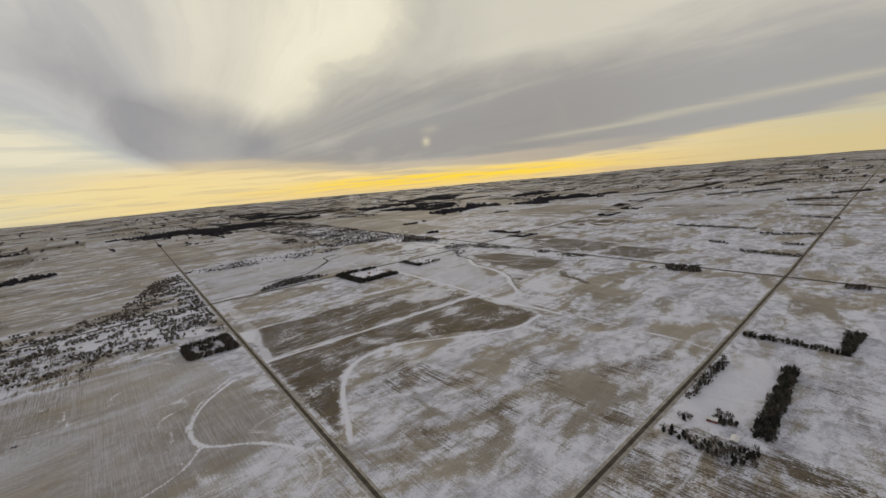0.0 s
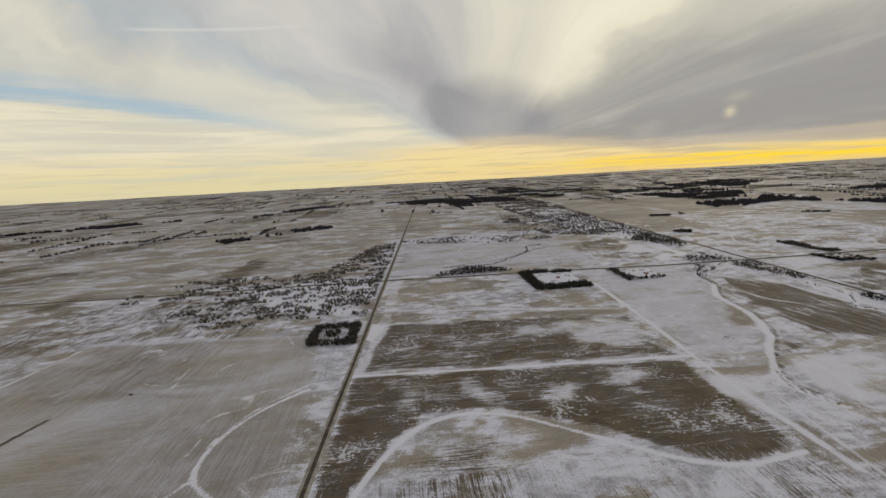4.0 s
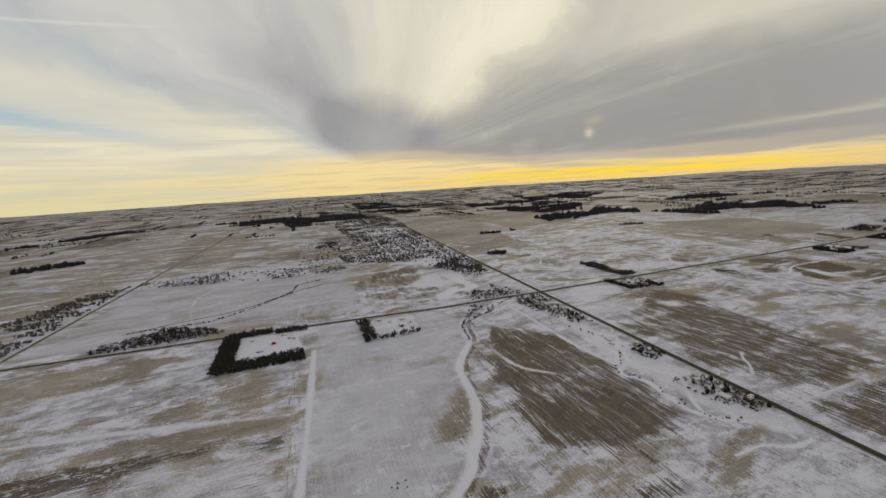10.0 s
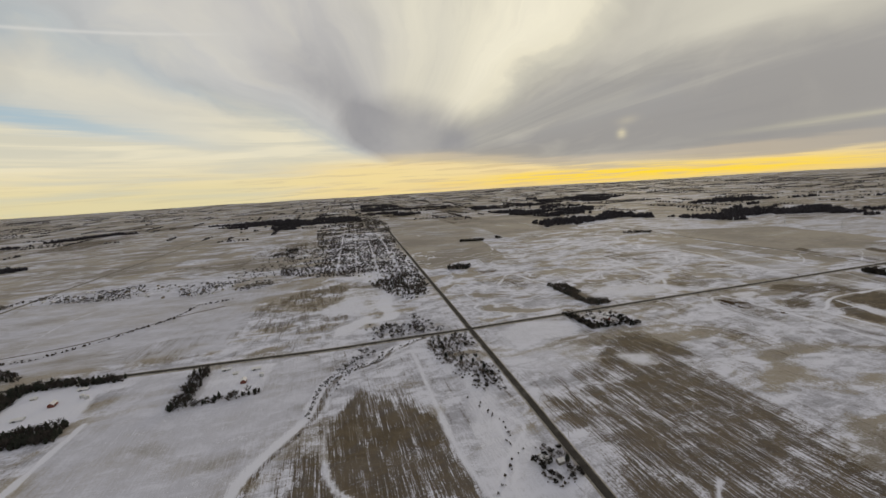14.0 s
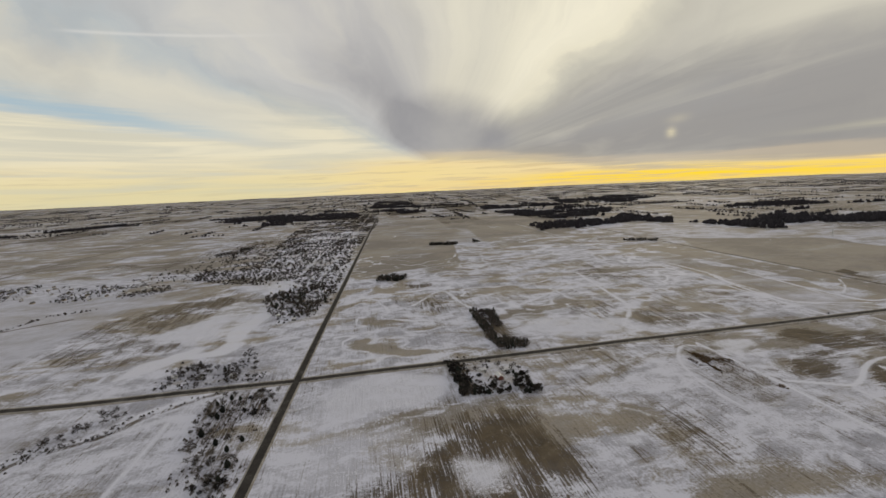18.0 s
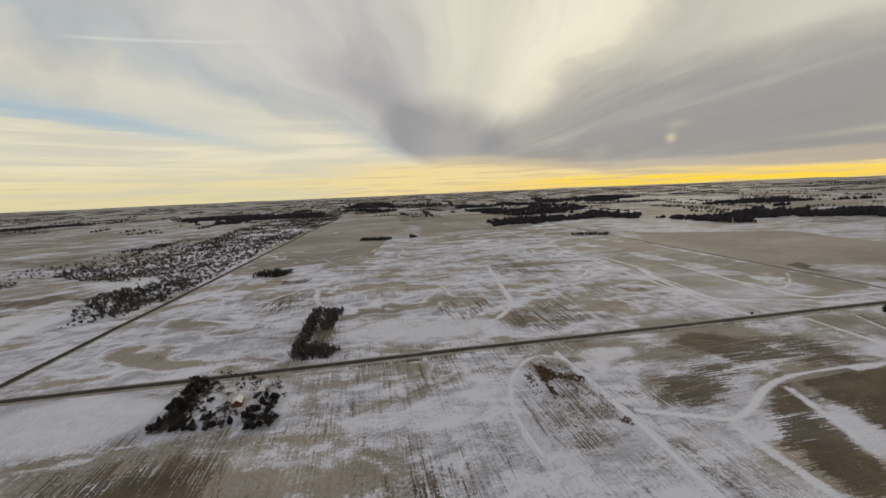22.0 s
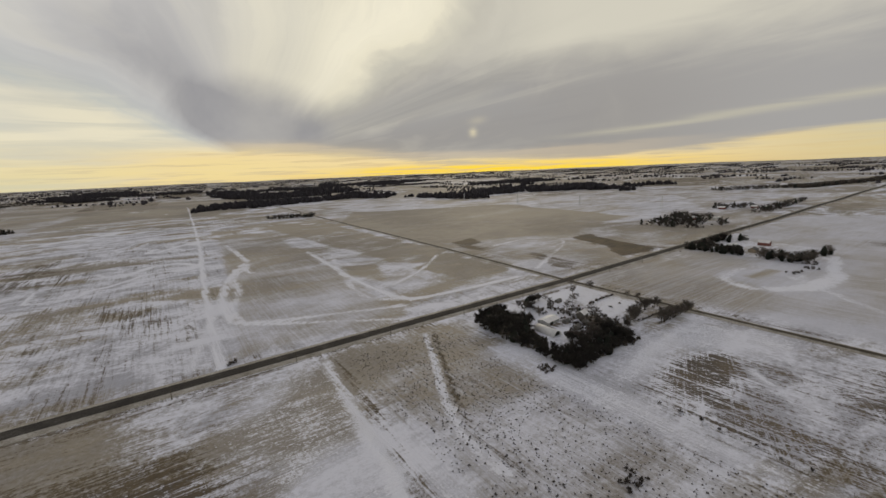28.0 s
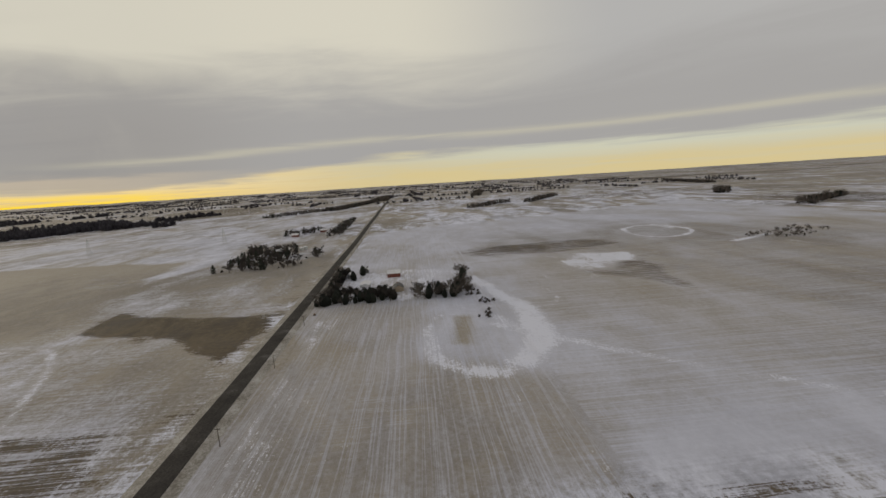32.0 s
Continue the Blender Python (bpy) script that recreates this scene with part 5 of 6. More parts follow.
def house(x, y, turn, kind, label, category="house", group="", size=1.0):
    """A gabled building with door and windows; alike kinds share their meshes."""
    l, w, h, rise, wall_mat, roof_mat, doors, windows = kind
    if kind not in HOUSE_MADE:
        V, F = box(-0.55, 0.55, -0.07, 0.07, 0, 2.1)
        HOUSE_MADE[kind] = dict(
            wall=mesh_of("wall", *gable_wall(l, w, h, rise), wall_mat),
            roof=mesh_of("roof", *gable_roof(l, w, h, rise), roof_mat),
            # wide doors are flat panels painted with the darkness of an opening
            door=mesh_of("door", *panel(0, -w / 2, 0, *doors, True), M_OPENING_SHADE if doors[0] > 2 else M_TANWALL),
            window=mesh_of("window", *panel(0, 0, 0, 0.95, 0.75, True, 0.05), M_GLASS),
            chimney=mesh_of("chimney", *box(-0.25, 0.25, -0.25, 0.25, 0, 1.0, 0.06), M_REDWALL))
    made = HOUSE_MADE[kind]
    ob = thing("house" if category == "house" else category.replace(" ", "_"), x, y, turn, size, label, category, group)
    part("wall", made["wall"], ob)
    roof = part("roof", made["roof"], ob, "snow-covered gable roof" if roof_mat == M_SNOW else "")
    part("door", made["door"], ob, m=pose(-l * 0.18, 0, 0))
    for k in range(windows):
        part("window", made["window"], ob, m=pose(-l / 2 + (k + 0.6) * l / windows, (-w / 2, w / 2)[k % 2], 0.65))
    if category == "house":
        part("chimney", made["chimney"], roof, "brick chimney", pose(l * 0.22, w * 0.12, h + rise * 0.55))
    return ob


HOUSES = [(6.4, 4.8, 2.0, 1.4, M_SIDING, M_SNOW, (0.7, 1.35), 4), (7.2, 5.0, 2.1, 1.5, M_TANWALL, M_SHINGLE, (0.7, 1.35), 4), (5.8, 4.8, 3.0, 1.6, M_GREYWALL, M_SNOW, (0.7, 1.35), 4), (8, 4.8, 2.0, 1.3, M_SIDING, M_SHINGLE, (0.7, 1.35), 4)]
BARN = (10, 6.4, 3.2, 2.2, M_REDWALL, M_SNOW, (2.4, 2.3), 2)
SHED = (11.5, 7, 2.0, 1.0, M_STEEL, M_SNOW, (2.6, 1.8), 0)
HUT = (4.2, 3.0, 1.5, 0.8, M_GREYWALL, M_SHINGLE, (0.8, 1.2), 1)
HOUSE_LABELS = ["white-sided house with a snowy gable roof", "tan house with dark shingles among trees", "grey two-storey house with a snowy roof", "long white house with dark shingles"]


def settle_houses(spots, group, turn0=3.0):
    for n, (x, y) in enumerate(spots):
        k = int(rng.integers(4))
        house(x, y, turn0 + 90 * int(rng.integers(2)) + float(rng.uniform(-6, 6)), HOUSES[k], HOUSE_LABELS[k], group=group, size=float(rng.uniform(0.85, 1.15)))


def grain_bin(x, y, r, h):
    ob = thing("grain_bin", x, y, 0, 1, "round galvanised steel grain bin with snowy cone roof", "grain bin", "farm grain bins")
    n = 20
    V = [(r * math.cos(6.2832 * k / n), r * math.sin(6.2832 * k / n), z) for z in (-0.2, h) for k in range(n)]
    part("wall", mesh_of("wall", V, [(k, (k + 1) % n, n + (k + 1) % n, n + k) for k in range(n)], M_STEEL, True), ob)
    q = r * 1.06
    V = [(q * math.cos(6.2832 * k / n), q * math.sin(6.2832 * k / n), h - 0.1) for k in range(n)] + [(0, 0, h + r * 0.55)]
    part("roof", mesh_of("roof", V, [(k, (k + 1) % n, n) for k in range(n)] + [tuple(range(n - 1, -1, -1))], M_SNOW), ob, "cone roof with snow")
    part("cap", mesh_of("cap", *tube((0, 0, h + r * 0.5), (0, 0, h + r * 0.62), 0.35, 0.3, 8), M_STEEL), ob)
    return ob


def quonset(x, y, turn, w, l):
    """Arched steel shed; a dark sheet inside its open end paints the inner shade."""
    ob = thing("quonset_shed", x, y, turn, 1, "arched steel shed with snowy roof and open dark end", "shed")
    r, n, t = w / 2, 14, 0.18
    V, F = [], []
    for yy in (-l / 2, l / 2):
        for rad in (r, r - t):
            V += [(rad * math.cos(math.pi * k / n), yy, rad * 1.05 * math.sin(math.pi * k / n)) for k in range(n + 1)]
    m = n + 1
    for k in range(n):
        F += [(k, k + 1, 2 * m + k + 1, 2 * m + k), (m + k + 1, m + k, 3 * m + k, 3 * m + k + 1), (k, m + k, m + k + 1, k + 1), (2 * m + k, 2 * m + k + 1, 3 * m + k + 1, 3 * m + k)]
    shell = part("shell", mesh_of("shell", V, F, M_SNOW, True), ob, "snow-covered arched steel shell")
    for i in range(8):
        yy = -l / 2 + (i + 0.5) * l / 8
        V, F = [], []
        for d in (-0.07, 0.07):
            V += [((r + 0.05) * math.cos(math.pi * k / n), yy + d, (r + 0.05) * 1.05 * math.sin(math.pi * k / n)) for k in range(n + 1)]
        F = [(k, k + 1, m + k + 1, m + k) for k in range(n)]
        part("rib", mesh_of("rib", V, F, M_STEEL), shell)
    V = [((r - t) * math.cos(math.pi * k / n), l / 2 - 0.3, (r - t) * 1.05 * math.sin(math.pi * k / n)) for k in range(n + 1)]
    part("end_wall", mesh_of("end_wall", V, [tuple(range(n + 1))], M_STEEL), ob)
    # dark sheet just inside the open end, in place of real interior shade
    V = [((r - t) * math.cos(math.pi * k / n), -l / 2 + 1.2, (r - t) * 1.05 * math.sin(math.pi * k / n)) for k in range(n + 1)]
    part("back_of_bay", mesh_of("back_of_bay", V, [tuple(range(n + 1))], M_OPENING_SHADE), ob, "dark sheet standing in for the shade inside the shed")
    return ob


CAR = {}


def car(x, y, turn, label, group):
    if not CAR:
        V = [(-2.2, -0.9, 0.35), (2.2, -0.9, 0.35), (2.2, 0.9, 0.35), (-2.2, 0.9, 0.35), (-2.25, -0.9, 0.9), (2.15, -0.9, 0.85), (2.15, 0.9, 0.85), (-2.25, 0.9, 0.9)]
        CAR["body"] = mesh_of("body", V, [(3, 2, 1, 0), (4, 5, 6, 7), (0, 1, 5, 4), (1, 2, 6, 5), (2, 3, 7, 6), (3, 0, 4, 7)], M_PAINT)
        V = [(-1.7, -0.82, 0.88), (1.0, -0.82, 0.88), (1.0, 0.82, 0.88), (-1.7, 0.82, 0.88), (-1.2, -0.66, 1.45), (0.4, -0.66, 1.45), (0.4, 0.66, 1.45), (-1.2, 0.66, 1.45)]
        CAR["cabin"] = mesh_of("cabin", V, [(0, 1, 5, 4), (1, 2, 6, 5), (2, 3, 7, 6), (3, 0, 4, 7)], M_GLASS)
        CAR["snow"] = mesh_of("roof_snow", *box(-1.22, 0.42, -0.68, 0.68, 1.45, 1.56, 0.15), M_SNOW)
        CAR["wheel"] = mesh_of("wheel", *tube((0, -0.12, 0), (0, 0.12, 0), 0.36, 0.36, 10), M_RUBBER)
        CAR["rim"] = mesh_of("rim", *tube((0, -0.135, 0), (0, 0.135, 0), 0.2, 0.2, 8), M_STEEL)
    ob = thing("car", x, y, turn, 0.64, label, "car", group)
    for name in ("body", "cabin"):
        part(name, CAR[name], ob)
    part("roof", CAR["snow"], ob, "roof under a cap of snow")
    for sx in (-1.4, 1.35):
        for sy in (-0.84, 0.84):
            wheel = part("wheel", CAR["wheel"], ob, m=pose(sx, sy, 0.36))
            part("rim", CAR["rim"], wheel)
    return ob


POLE = {}


def utility_pole(x, y, turn, group):
    if not POLE:
        POLE["pole"] = mesh_of("pole", *tube((0, 0, -0.5), (0, 0, 9.0), 0.22, 0.14, 7), M_POLE)
        POLE["crossarm"] = mesh_of("crossarm", *box(-1.4, 1.4, -0.08, 0.08, 8.2, 8.4), M_POLE)
        POLE["insulator"] = mesh_of("insulator", *tube((0, 0, 8.4), (0, 0, 8.75), 0.11, 0.07, 6), M_GLASS)
    ob = thing("utility_pole", x, y, turn, 0.68, "wooden utility pole with one crossarm beside the road", "utility pole", group)
    part("pole", POLE["pole"], ob)
    arm = part("crossarm", POLE["crossarm"], ob)
    for k in (-1.2, 0, 1.2):
        part("insulator", POLE["insulator"], arm, m=pose(k, 0, 0))


def pylon(x, y, turn, h):
    ob = thing("lattice_tower", x, y, turn, 1, "grey steel lattice transmission tower in open fields", "power tower", "power line towers")
    for sx, sy in ((-1, -1), (1, -1), (1, 1), (-1, 1)):
        part("leg", mesh_of("leg", *tube((sx * 2.4, sy * 2.4, -0.3), (sx * 0.4, sy * 0.4, h), 0.22, 0.14, 4), M_STEEL), ob)
    for k, z in enumerate((0.68, 0.82, 0.95)):
        part("arm", mesh_of("arm", *tube((-3.6 + k * 0.4, 0, h * z), (3.6 - k * 0.4, 0, h * z), 0.18, 0.18, 4), M_STEEL), ob)
    for k in range(6):
        z0, z1 = h * k / 6, h * (k + 1) / 6
        r0, r1 = 2.4 - 2.0 * k / 6, 2.4 - 2.0 * (k + 1) / 6
        pieces = [tube((-r0, s * r0, z0), (r1, s * r1, z1), 0.1, 0.1, 3) for s in (-1, 1)] + [tube((s * r0, r0, z0), (s * r1, -r1, z1), 0.1, 0.1, 3) for s in (-1, 1)]
        part("bracing", mesh_of("bracing", *joined(*pieces), M_STEEL), ob)


def implement(x, y, turn, group):
    """Rusting farm implement: frame, tongue, drum, two wheels."""
    ob = thing("farm_implement", x, y, turn, 0.66, "rusted farm implement standing in the snow", "farm machine", group)
    part("frame", mesh_of("frame", *joined(box(-1.6, 1.6, -0.9, -0.75, 0.6, 0.8), box(-1.6, 1.6, 0.75, 0.9, 0.6, 0.8), box(-1.6, -1.45, -0.9, 0.9, 0.6, 0.8), box(1.45, 1.6, -0.9, 0.9, 0.6, 0.8)), M_RUST), ob)
    part("tongue", mesh_of("tongue", *tube((1.6, 0, 0.65), (3.6, 0, 0.3), 0.12, 0.1, 6), M_RUST), ob)
    part("drum", mesh_of("drum", *tube((-1.2, 0, 1.1), (1.0, 0, 1.1), 0.6, 0.6, 10), M_RUST), ob)
    for s in (-1.05, 1.05):
        part("wheel", mesh_of("wheel", *tube((0, s - 0.12, 0.5), (0, s + 0.12, 0.5), 0.55, 0.55, 12), M_RUBBER), ob)


# ---- farmstead by the highway corner ----
F5 = "trees of the corner farmstead"
for x, y in spread([(1714, 928), (1737, 930), (1735, 906), (1726, 900), (1724, 886), (1713, 884)], 3.4, 0.95):
    plant(x, y, float(rng.uniform(7.0, 10.5)) * (1.0 if y > 896 else 0.62), rng.choice([1, 2, 2, 2, 0]), F5, "in a farm windbreak")
for x, y in spread([(1713, 884), (1722, 886), (1727, 862), (1713, 857)], 3.2, 0.85):
    plant(x, y, float(rng.uniform(3.8, 6.0)), rng.choice([1, 2, 2]), F5, "in a farm windbreak")
for x, y in spread([(1716, 872), (1734, 874), (1750, 871), (1768, 870), (1767, 858), (1745, 857), (1714, 857)], 3.3, 0.95):
    plant(x, y, float(rng.uniform(3.6, 6.2)), rng.choice([1, 2, 2, 2]), F5, "in a farm windbreak")
for x, y in spread([(1736, 882), (1775, 884), (1782, 868), (1740, 872)], 3.6, 0.85):
    plant(x, y, float(rng.uniform(3.5, 5.5)), rng.choice([0, 0, 2]), F5, "in a farm windbreak")
for x, y in spread([(1768, 942), (1782, 942), (1780, 934), (1768, 934)], 3.6, 0.9) + spread([(1754, 931), (1764, 932), (1763, 925), (1755, 924)], 3.4, 0.8):
    plant(x, y, float(rng.uniform(3.0, 4.8)), 2, F5, "in the farmyard snow")
for x, y in along([(1779, 872), (1796, 880), (1828, 881)], 2.6, 2.6, 0.9) + along([(1796, 863), (1827, 863)], 2.2, 1.2) + [(1825, 930), (1826, 894), (1825, 901)]:
    plant(x, y, float(rng.uniform(4.5, 9)), False, F5, "beside the gravel road")
for x, y in [(1762, 934), (1766, 937), (1773, 937), (1759, 929), (1822, 945), (1771, 905), (1766, 907), (1774, 902), (1757, 919), (1754, 916), (1779, 893), (1753, 927), (1790, 919), (1806, 931)]:
    plant(x, y, float(rng.uniform(3.5, 6.5)), x < 1770 and y > 932, F5, "in the farmyard snow")
for x, y in spread([(1752, 936), (1782, 938), (1790, 915), (1780, 884), (1756, 884), (1764, 910)], 7.0, 0.75):
    plant(x, y, float(rng.uniform(3.0, 6.0)), rng.random() < 0.15, F5, "in the farmyard snow")
quonset(1737.7, 895, 0, 6.2, 14.5)
house(1750, 904.8, 6, SHED, "long steel machine shed with snowy roof", "shed")
house(1771, 897, 12, HOUSES[2], "grey two-storey farmhouse with a snowy roof", group="farm buildings")
house(1754.5, 888, 20, HUT, "weathered board hut with snow on its roof", "hut", "farm buildings")
house(1757, 897.5, 3, HUT, "weathered board hut with snow on its roof", "hut", "farm buildings")
house(1764, 889, 50, HUT, "weathered board hut with snow on its roof", "hut", "farm buildings")
house(1783, 925, 8, HUT, "weathered board hut with snow on its roof", "hut", "farm buildings")
for k, (x, y) in enumerate([(1797, 909.6), (1799.6, 910.6), (1804, 910.2), (1806.6, 911.4), (1810, 910.6), (1813.4, 911.4), (1816, 910.4), (1818.6, 911.6), (1822, 910.2)]):
    (car if k % 2 else lambda a, b, c, d, e: implement(a, b, c, e))(x, y, 80 + 12 * (k % 3), "derelict dark car parked in farmyard snow", "row of old machines")
for x, y, a in [(1741, 911, 30), (1748, 917, 70), (1762, 903, 10), (1786, 911, 45), (1810, 897, 20), (1777, 911, 120), (1760, 908, 15)]:
    implement(x, y, a, "machines in the yard")
car(1789, 920, 20, "dark car parked on snow by the farm drive", "yard cars")
car(1800, 897, 75, "dark car parked on snow by the farm drive", "yard cars")
for x, y in spread([(1742, 884), (1762, 896), (1772, 884), (1764, 872), (1742, 872)], 3.2, 0.7) + spread([(1762, 900), (1776, 902), (1784, 888), (1772, 880)], 5.0, 0.7):
    if all(math.hypot(x - a, y - b) > 4.5 for a, b in ((1738, 890), (1738, 900), (1750, 905), (1771, 897), (1754.5, 888), (1757, 897.5), (1764, 889))):
        plant(x, y, float(rng.uniform(2.4, 4.2)), 0, F5, "in the tangled farmyard brush")
mass("old_hedge", along([(1792, 872), (1818, 872)], 1.0, 0.5) + along([(1796, 863), (1827, 863)], 1.5, 0.9) + along([(1790, 880), (1828, 881)], 2.5, 2.2, 0.7) + along([(1800, 926), (1808, 929)], 1.2, 2.2) + along([(1786, 907), (1822, 911)], 2.2, 1.0, 0.6), FAR_SHRUB, 1.3, M_TWIG, "low dark hedge and weeds in snow", "brush")
mass("yard_brush", spread([(1745, 915), (1780, 930), (1785, 890), (1760, 880)], 3.2, 0.6, 0.46) + spread([(1740, 886), (1764, 896), (1774, 884), (1764, 872), (1742, 872)], 2.2, 0.8) + spread([(1742, 888), (1786, 894), (1788, 872), (1742, 876)], 3.4, 0.7), FAR_SHRUB, 2.0, M_TWIG, "low brown brush in farmyard snow", "brush")
mass("fence_brush", along([(1716, 846), (1714, 829), (1717, 814), (1716, 790), (1712, 740)], 6, 1.0, 0.45), FAR_SHRUB, 1.6, M_TWIG, "dark shrubs along a fence line", "brush")
mass("pasture_tussocks", spread([(1636, 936), (1708, 934), (1694, 880), (1698, 824), (1702, 768), (1642, 748), (1632, 823)], 1.7, 0.8, 0.42), FAR_SHRUB, 0.5, M_TWIG, "low dead grass tussocks across a snowy pasture", "grass", 0.5)
mass("pasture_clump", spread([(1666, 802), (1676, 803), (1675, 810), (1667, 810)], 2.0), FAR_SHRUB, 1.6, M_TWIG, "dark heap of brush in a pasture", "brush")
mass("gully_tufts", along([(1689, 936), (1671, 899), (1656, 869), (1648, 846), (1649, 826)], 1.4, 1.8, 0.85) + spread([(1650, 930), (1704, 932), (1682, 870), (1660, 810), (1646, 800)], 5.5, 0.55), FAR_SHRUB, 0.55, M_TWIG, "dry grass tufts poking through snow", "grass", 0.5)
mass("marsh_hedge", along([(x - 3, y) for x, y in CREEK[1:6]], 2.2, 2.6, 0.85), FAR_BARE, 3.2, M_TWIG, "low bare hedge along a frozen creek", "hedge", 0.5)
mass("lone_bush", [(-445, 515), (-447, 516.5), (-443, 514)], FAR_SHRUB, 2.6, M_TWIG, "lone dark bush in a snowy field", "brush")
mass("brush_pile", spread([(1701, 863), (1709, 864), (1708, 871), (1702, 870)], 1.6), FAR_SHRUB, 1.6, M_TWIG, "dark heap of cut brush on snow", "brush")
mass("roadside_bush", [(1590, 969), (1591.5, 969.6), (1589, 968.2)], FAR_SHRUB, 3.0, M_TWIG, "bare bush at the highway edge", "brush")
post = mesh_of("post", *tube((0, 0, -0.2), (0, 0, 0.85), 0.06, 0.05, 6), M_POLE)


def fence(pts, label):
    ob = thing("fence", *pts[0], 0, 1, label, "fence", "field fences")
    base = Vector((pts[0][0], pts[0][1], gz(*pts[0])))
    spots = resample(pts, 6.0)
    for x, y in spots:
        part("post", post, ob, m=pose(x - base.x, y - base.y, gz(x, y) - base.z))
    for h in (0.35, 0.7):
        pieces = [tube(Vector((*a, gz(*a) + h)) - base, Vector((*b, gz(*b) + h)) - base, 0.02, 0.02, 3, False) for a, b in zip(spots, spots[1:])]
        part("wire", mesh_of("wire", *joined(*pieces), M_STEEL), ob)


fence([(1716, 850), (1715, 800), (1711, 735)], "old post and wire fence with drifted snow")
fence([(1720, 941), (1770, 943), (1822, 944)], "post and wire fence beside the highway ditch")
fence([(1790, 908.2), (1806, 908.6), (1825, 908.4)], "old post and wire fence behind parked machines")
fence([(1340, 937), (1337, 857), (1335, 782), (1327, 700)], "post and wire fence between two fields")

# ---- farm past the corner ----
F6 = "trees of the roadside farm"
for x, y in spread([(2014, 954), (2034, 948), (2034, 902), (2014, 902)], 4.2, 0.95) + spread([(2034, 952), (2104, 954), (2100, 944), (2036, 942)], 5.0, 0.85):
    plant(x, y, float(rng.uniform(5, 9)), rng.choice([1, 1, 2, 0]), F6, "round a prairie farmstead")
for x, y in spread([(2014, 890), (2032, 888), (2034, 852), (2012, 854)], 4.6, 0.9) + spread([(2034, 860), (2080, 858), (2078, 848), (2036, 850)], 6, 0.8) + spread([(2060, 955), (2110, 955), (2108, 925), (2062, 940)], 9.0, 0.8):
    plant(x, y, float(rng.uniform(6, 9.5)), rng.random() < 0.35, F6, "round a prairie farmstead")
house(2041, 900, 5, HOUSES[1], "tan farmhouse with dark shingles among trees", group="farm buildings", size=1.3)
implement(1998, 948, 20, "machines in the yard")
house(2060, 925, 0, SHED, "steel machine shed with snowy roof", "shed", "farm buildings")
house(2085, 905, 90, BARN, "faded red barn with a snowy roof", "barn")
house(2108, 930, 0, HOUSES[2], "grey two-storey farmhouse with a snowy roof", group="farm buildings")
for x, y in [(2020, 852), (2000, 846), (1975, 851)]:
    mass("slough_shrubs", spread([(x - 6, y - 5), (x + 6, y - 5), (x + 6, y + 5), (x - 6, y + 5)], 3.2, 0.7), FAR_SHRUB, 2.2, M_TWIG, "low grey willow shrubs in drifted snow", "brush")

# ---- farm and grove at the middle crossing ----
F3 = "trees of the crossing farm"
for x, y in spread([(1019, 962), (1031, 956), (1032, 882), (1020, 880)], 4.0, 0.95) + spread([(1034, 972), (1068, 962), (1052, 925), (1036, 890)], 6.5, 0.75, 0.42) + spread([(1036, 892), (1072, 884), (1070, 872), (1022, 876)], 5.0, 0.8) + spread([(1076, 920), (1102, 908), (1100, 868), (1079, 870)], 5.0, 0.8, 0.36):
    plant(x, y, float(rng.uniform(4.5, 7)), rng.choice([0, 2, 2, 1]), F3, "of a field farmstead")
house(1056, 930, 5, HOUSES[0], "white farmhouse with a snowy gable roof", group="farm buildings")
house(1068, 908, 95, BARN, "faded red barn with a snowy roof", "barn")
house(1082, 925, 5, SHED, "steel machine shed with snowy roof", "shed", "farm buildings")
house(1060, 902, 40, HUT, "weathered board hut with snow on its roof", "hut", "farm buildings")
mass("windbreak_brush", spread([(1020, 960), (1041, 956), (1040, 884), (1020, 880)], 4.2, 0.9), FAR_SHRUB, 3.6, M_TWIG, "brush and saplings under bare trees", "brush", 0.5)
mass("farm_grove_brush", spread([(1713, 930), (1735, 930), (1731, 900), (1722, 884), (1713, 884)], 3.0, 0.9) + spread([(1716, 872), (1768, 870), (1767, 858), (1714, 857)], 2.8, 0.9), FAR_SHRUB, 2.6, M_TWIG, "tangled brush under a farm windbreak", "brush", 0.5)
mass("crossing_yard_brush", spread([(1034, 976), (1070, 962), (1070, 880), (1034, 884)], 4.2, 0.7, 0.46) + spread([(1076, 920), (1102, 908), (1100, 868), (1079, 870)], 3.6, 0.75, 0.4), FAR_SHRUB, 2.6, M_TWIG, "tangled brown brush in a snowy farmyard", "brush", 0.5)
mass("crossing_shrubs", spread([(1042, 950), (1100, 945), (1100, 885), (1045, 885)], 9, 0.45), FAR_BARE, 5.5, M_TWIG, "bare trees and brush in a farmyard")
RW = "trees along the asphalt road"
for x, y in spread([(769, 950), (830, 945), (834, 905), (826, 850), (824, 716), (800, 721), (790, 786), (768, 899)], 7.5, 0.75, 0.50):
    plant(x, y, float(rng.uniform(3.5, 6.5)), rng.choice([0, 0, 2]), RW, "beside a snowy marsh")
for x, y in spread([(790, 650), (822, 652), (820, 612), (790, 612)], 5.5, 0.55):
    plant(x, y, float(rng.uniform(3.5, 6.5)), rng.choice([0, 2, 2]), RW, "round a small roadside farm")
for x, y in spread([(764, 946), (834, 946), (838, 890), (822, 866), (840, 805), (805, 805), (780, 838), (766, 900)], 8.5, 0.75, 0.5):
    plant(x, y, float(rng.uniform(5, 8)), rng.random() < 0.12, RW, "beside a snowy marsh")
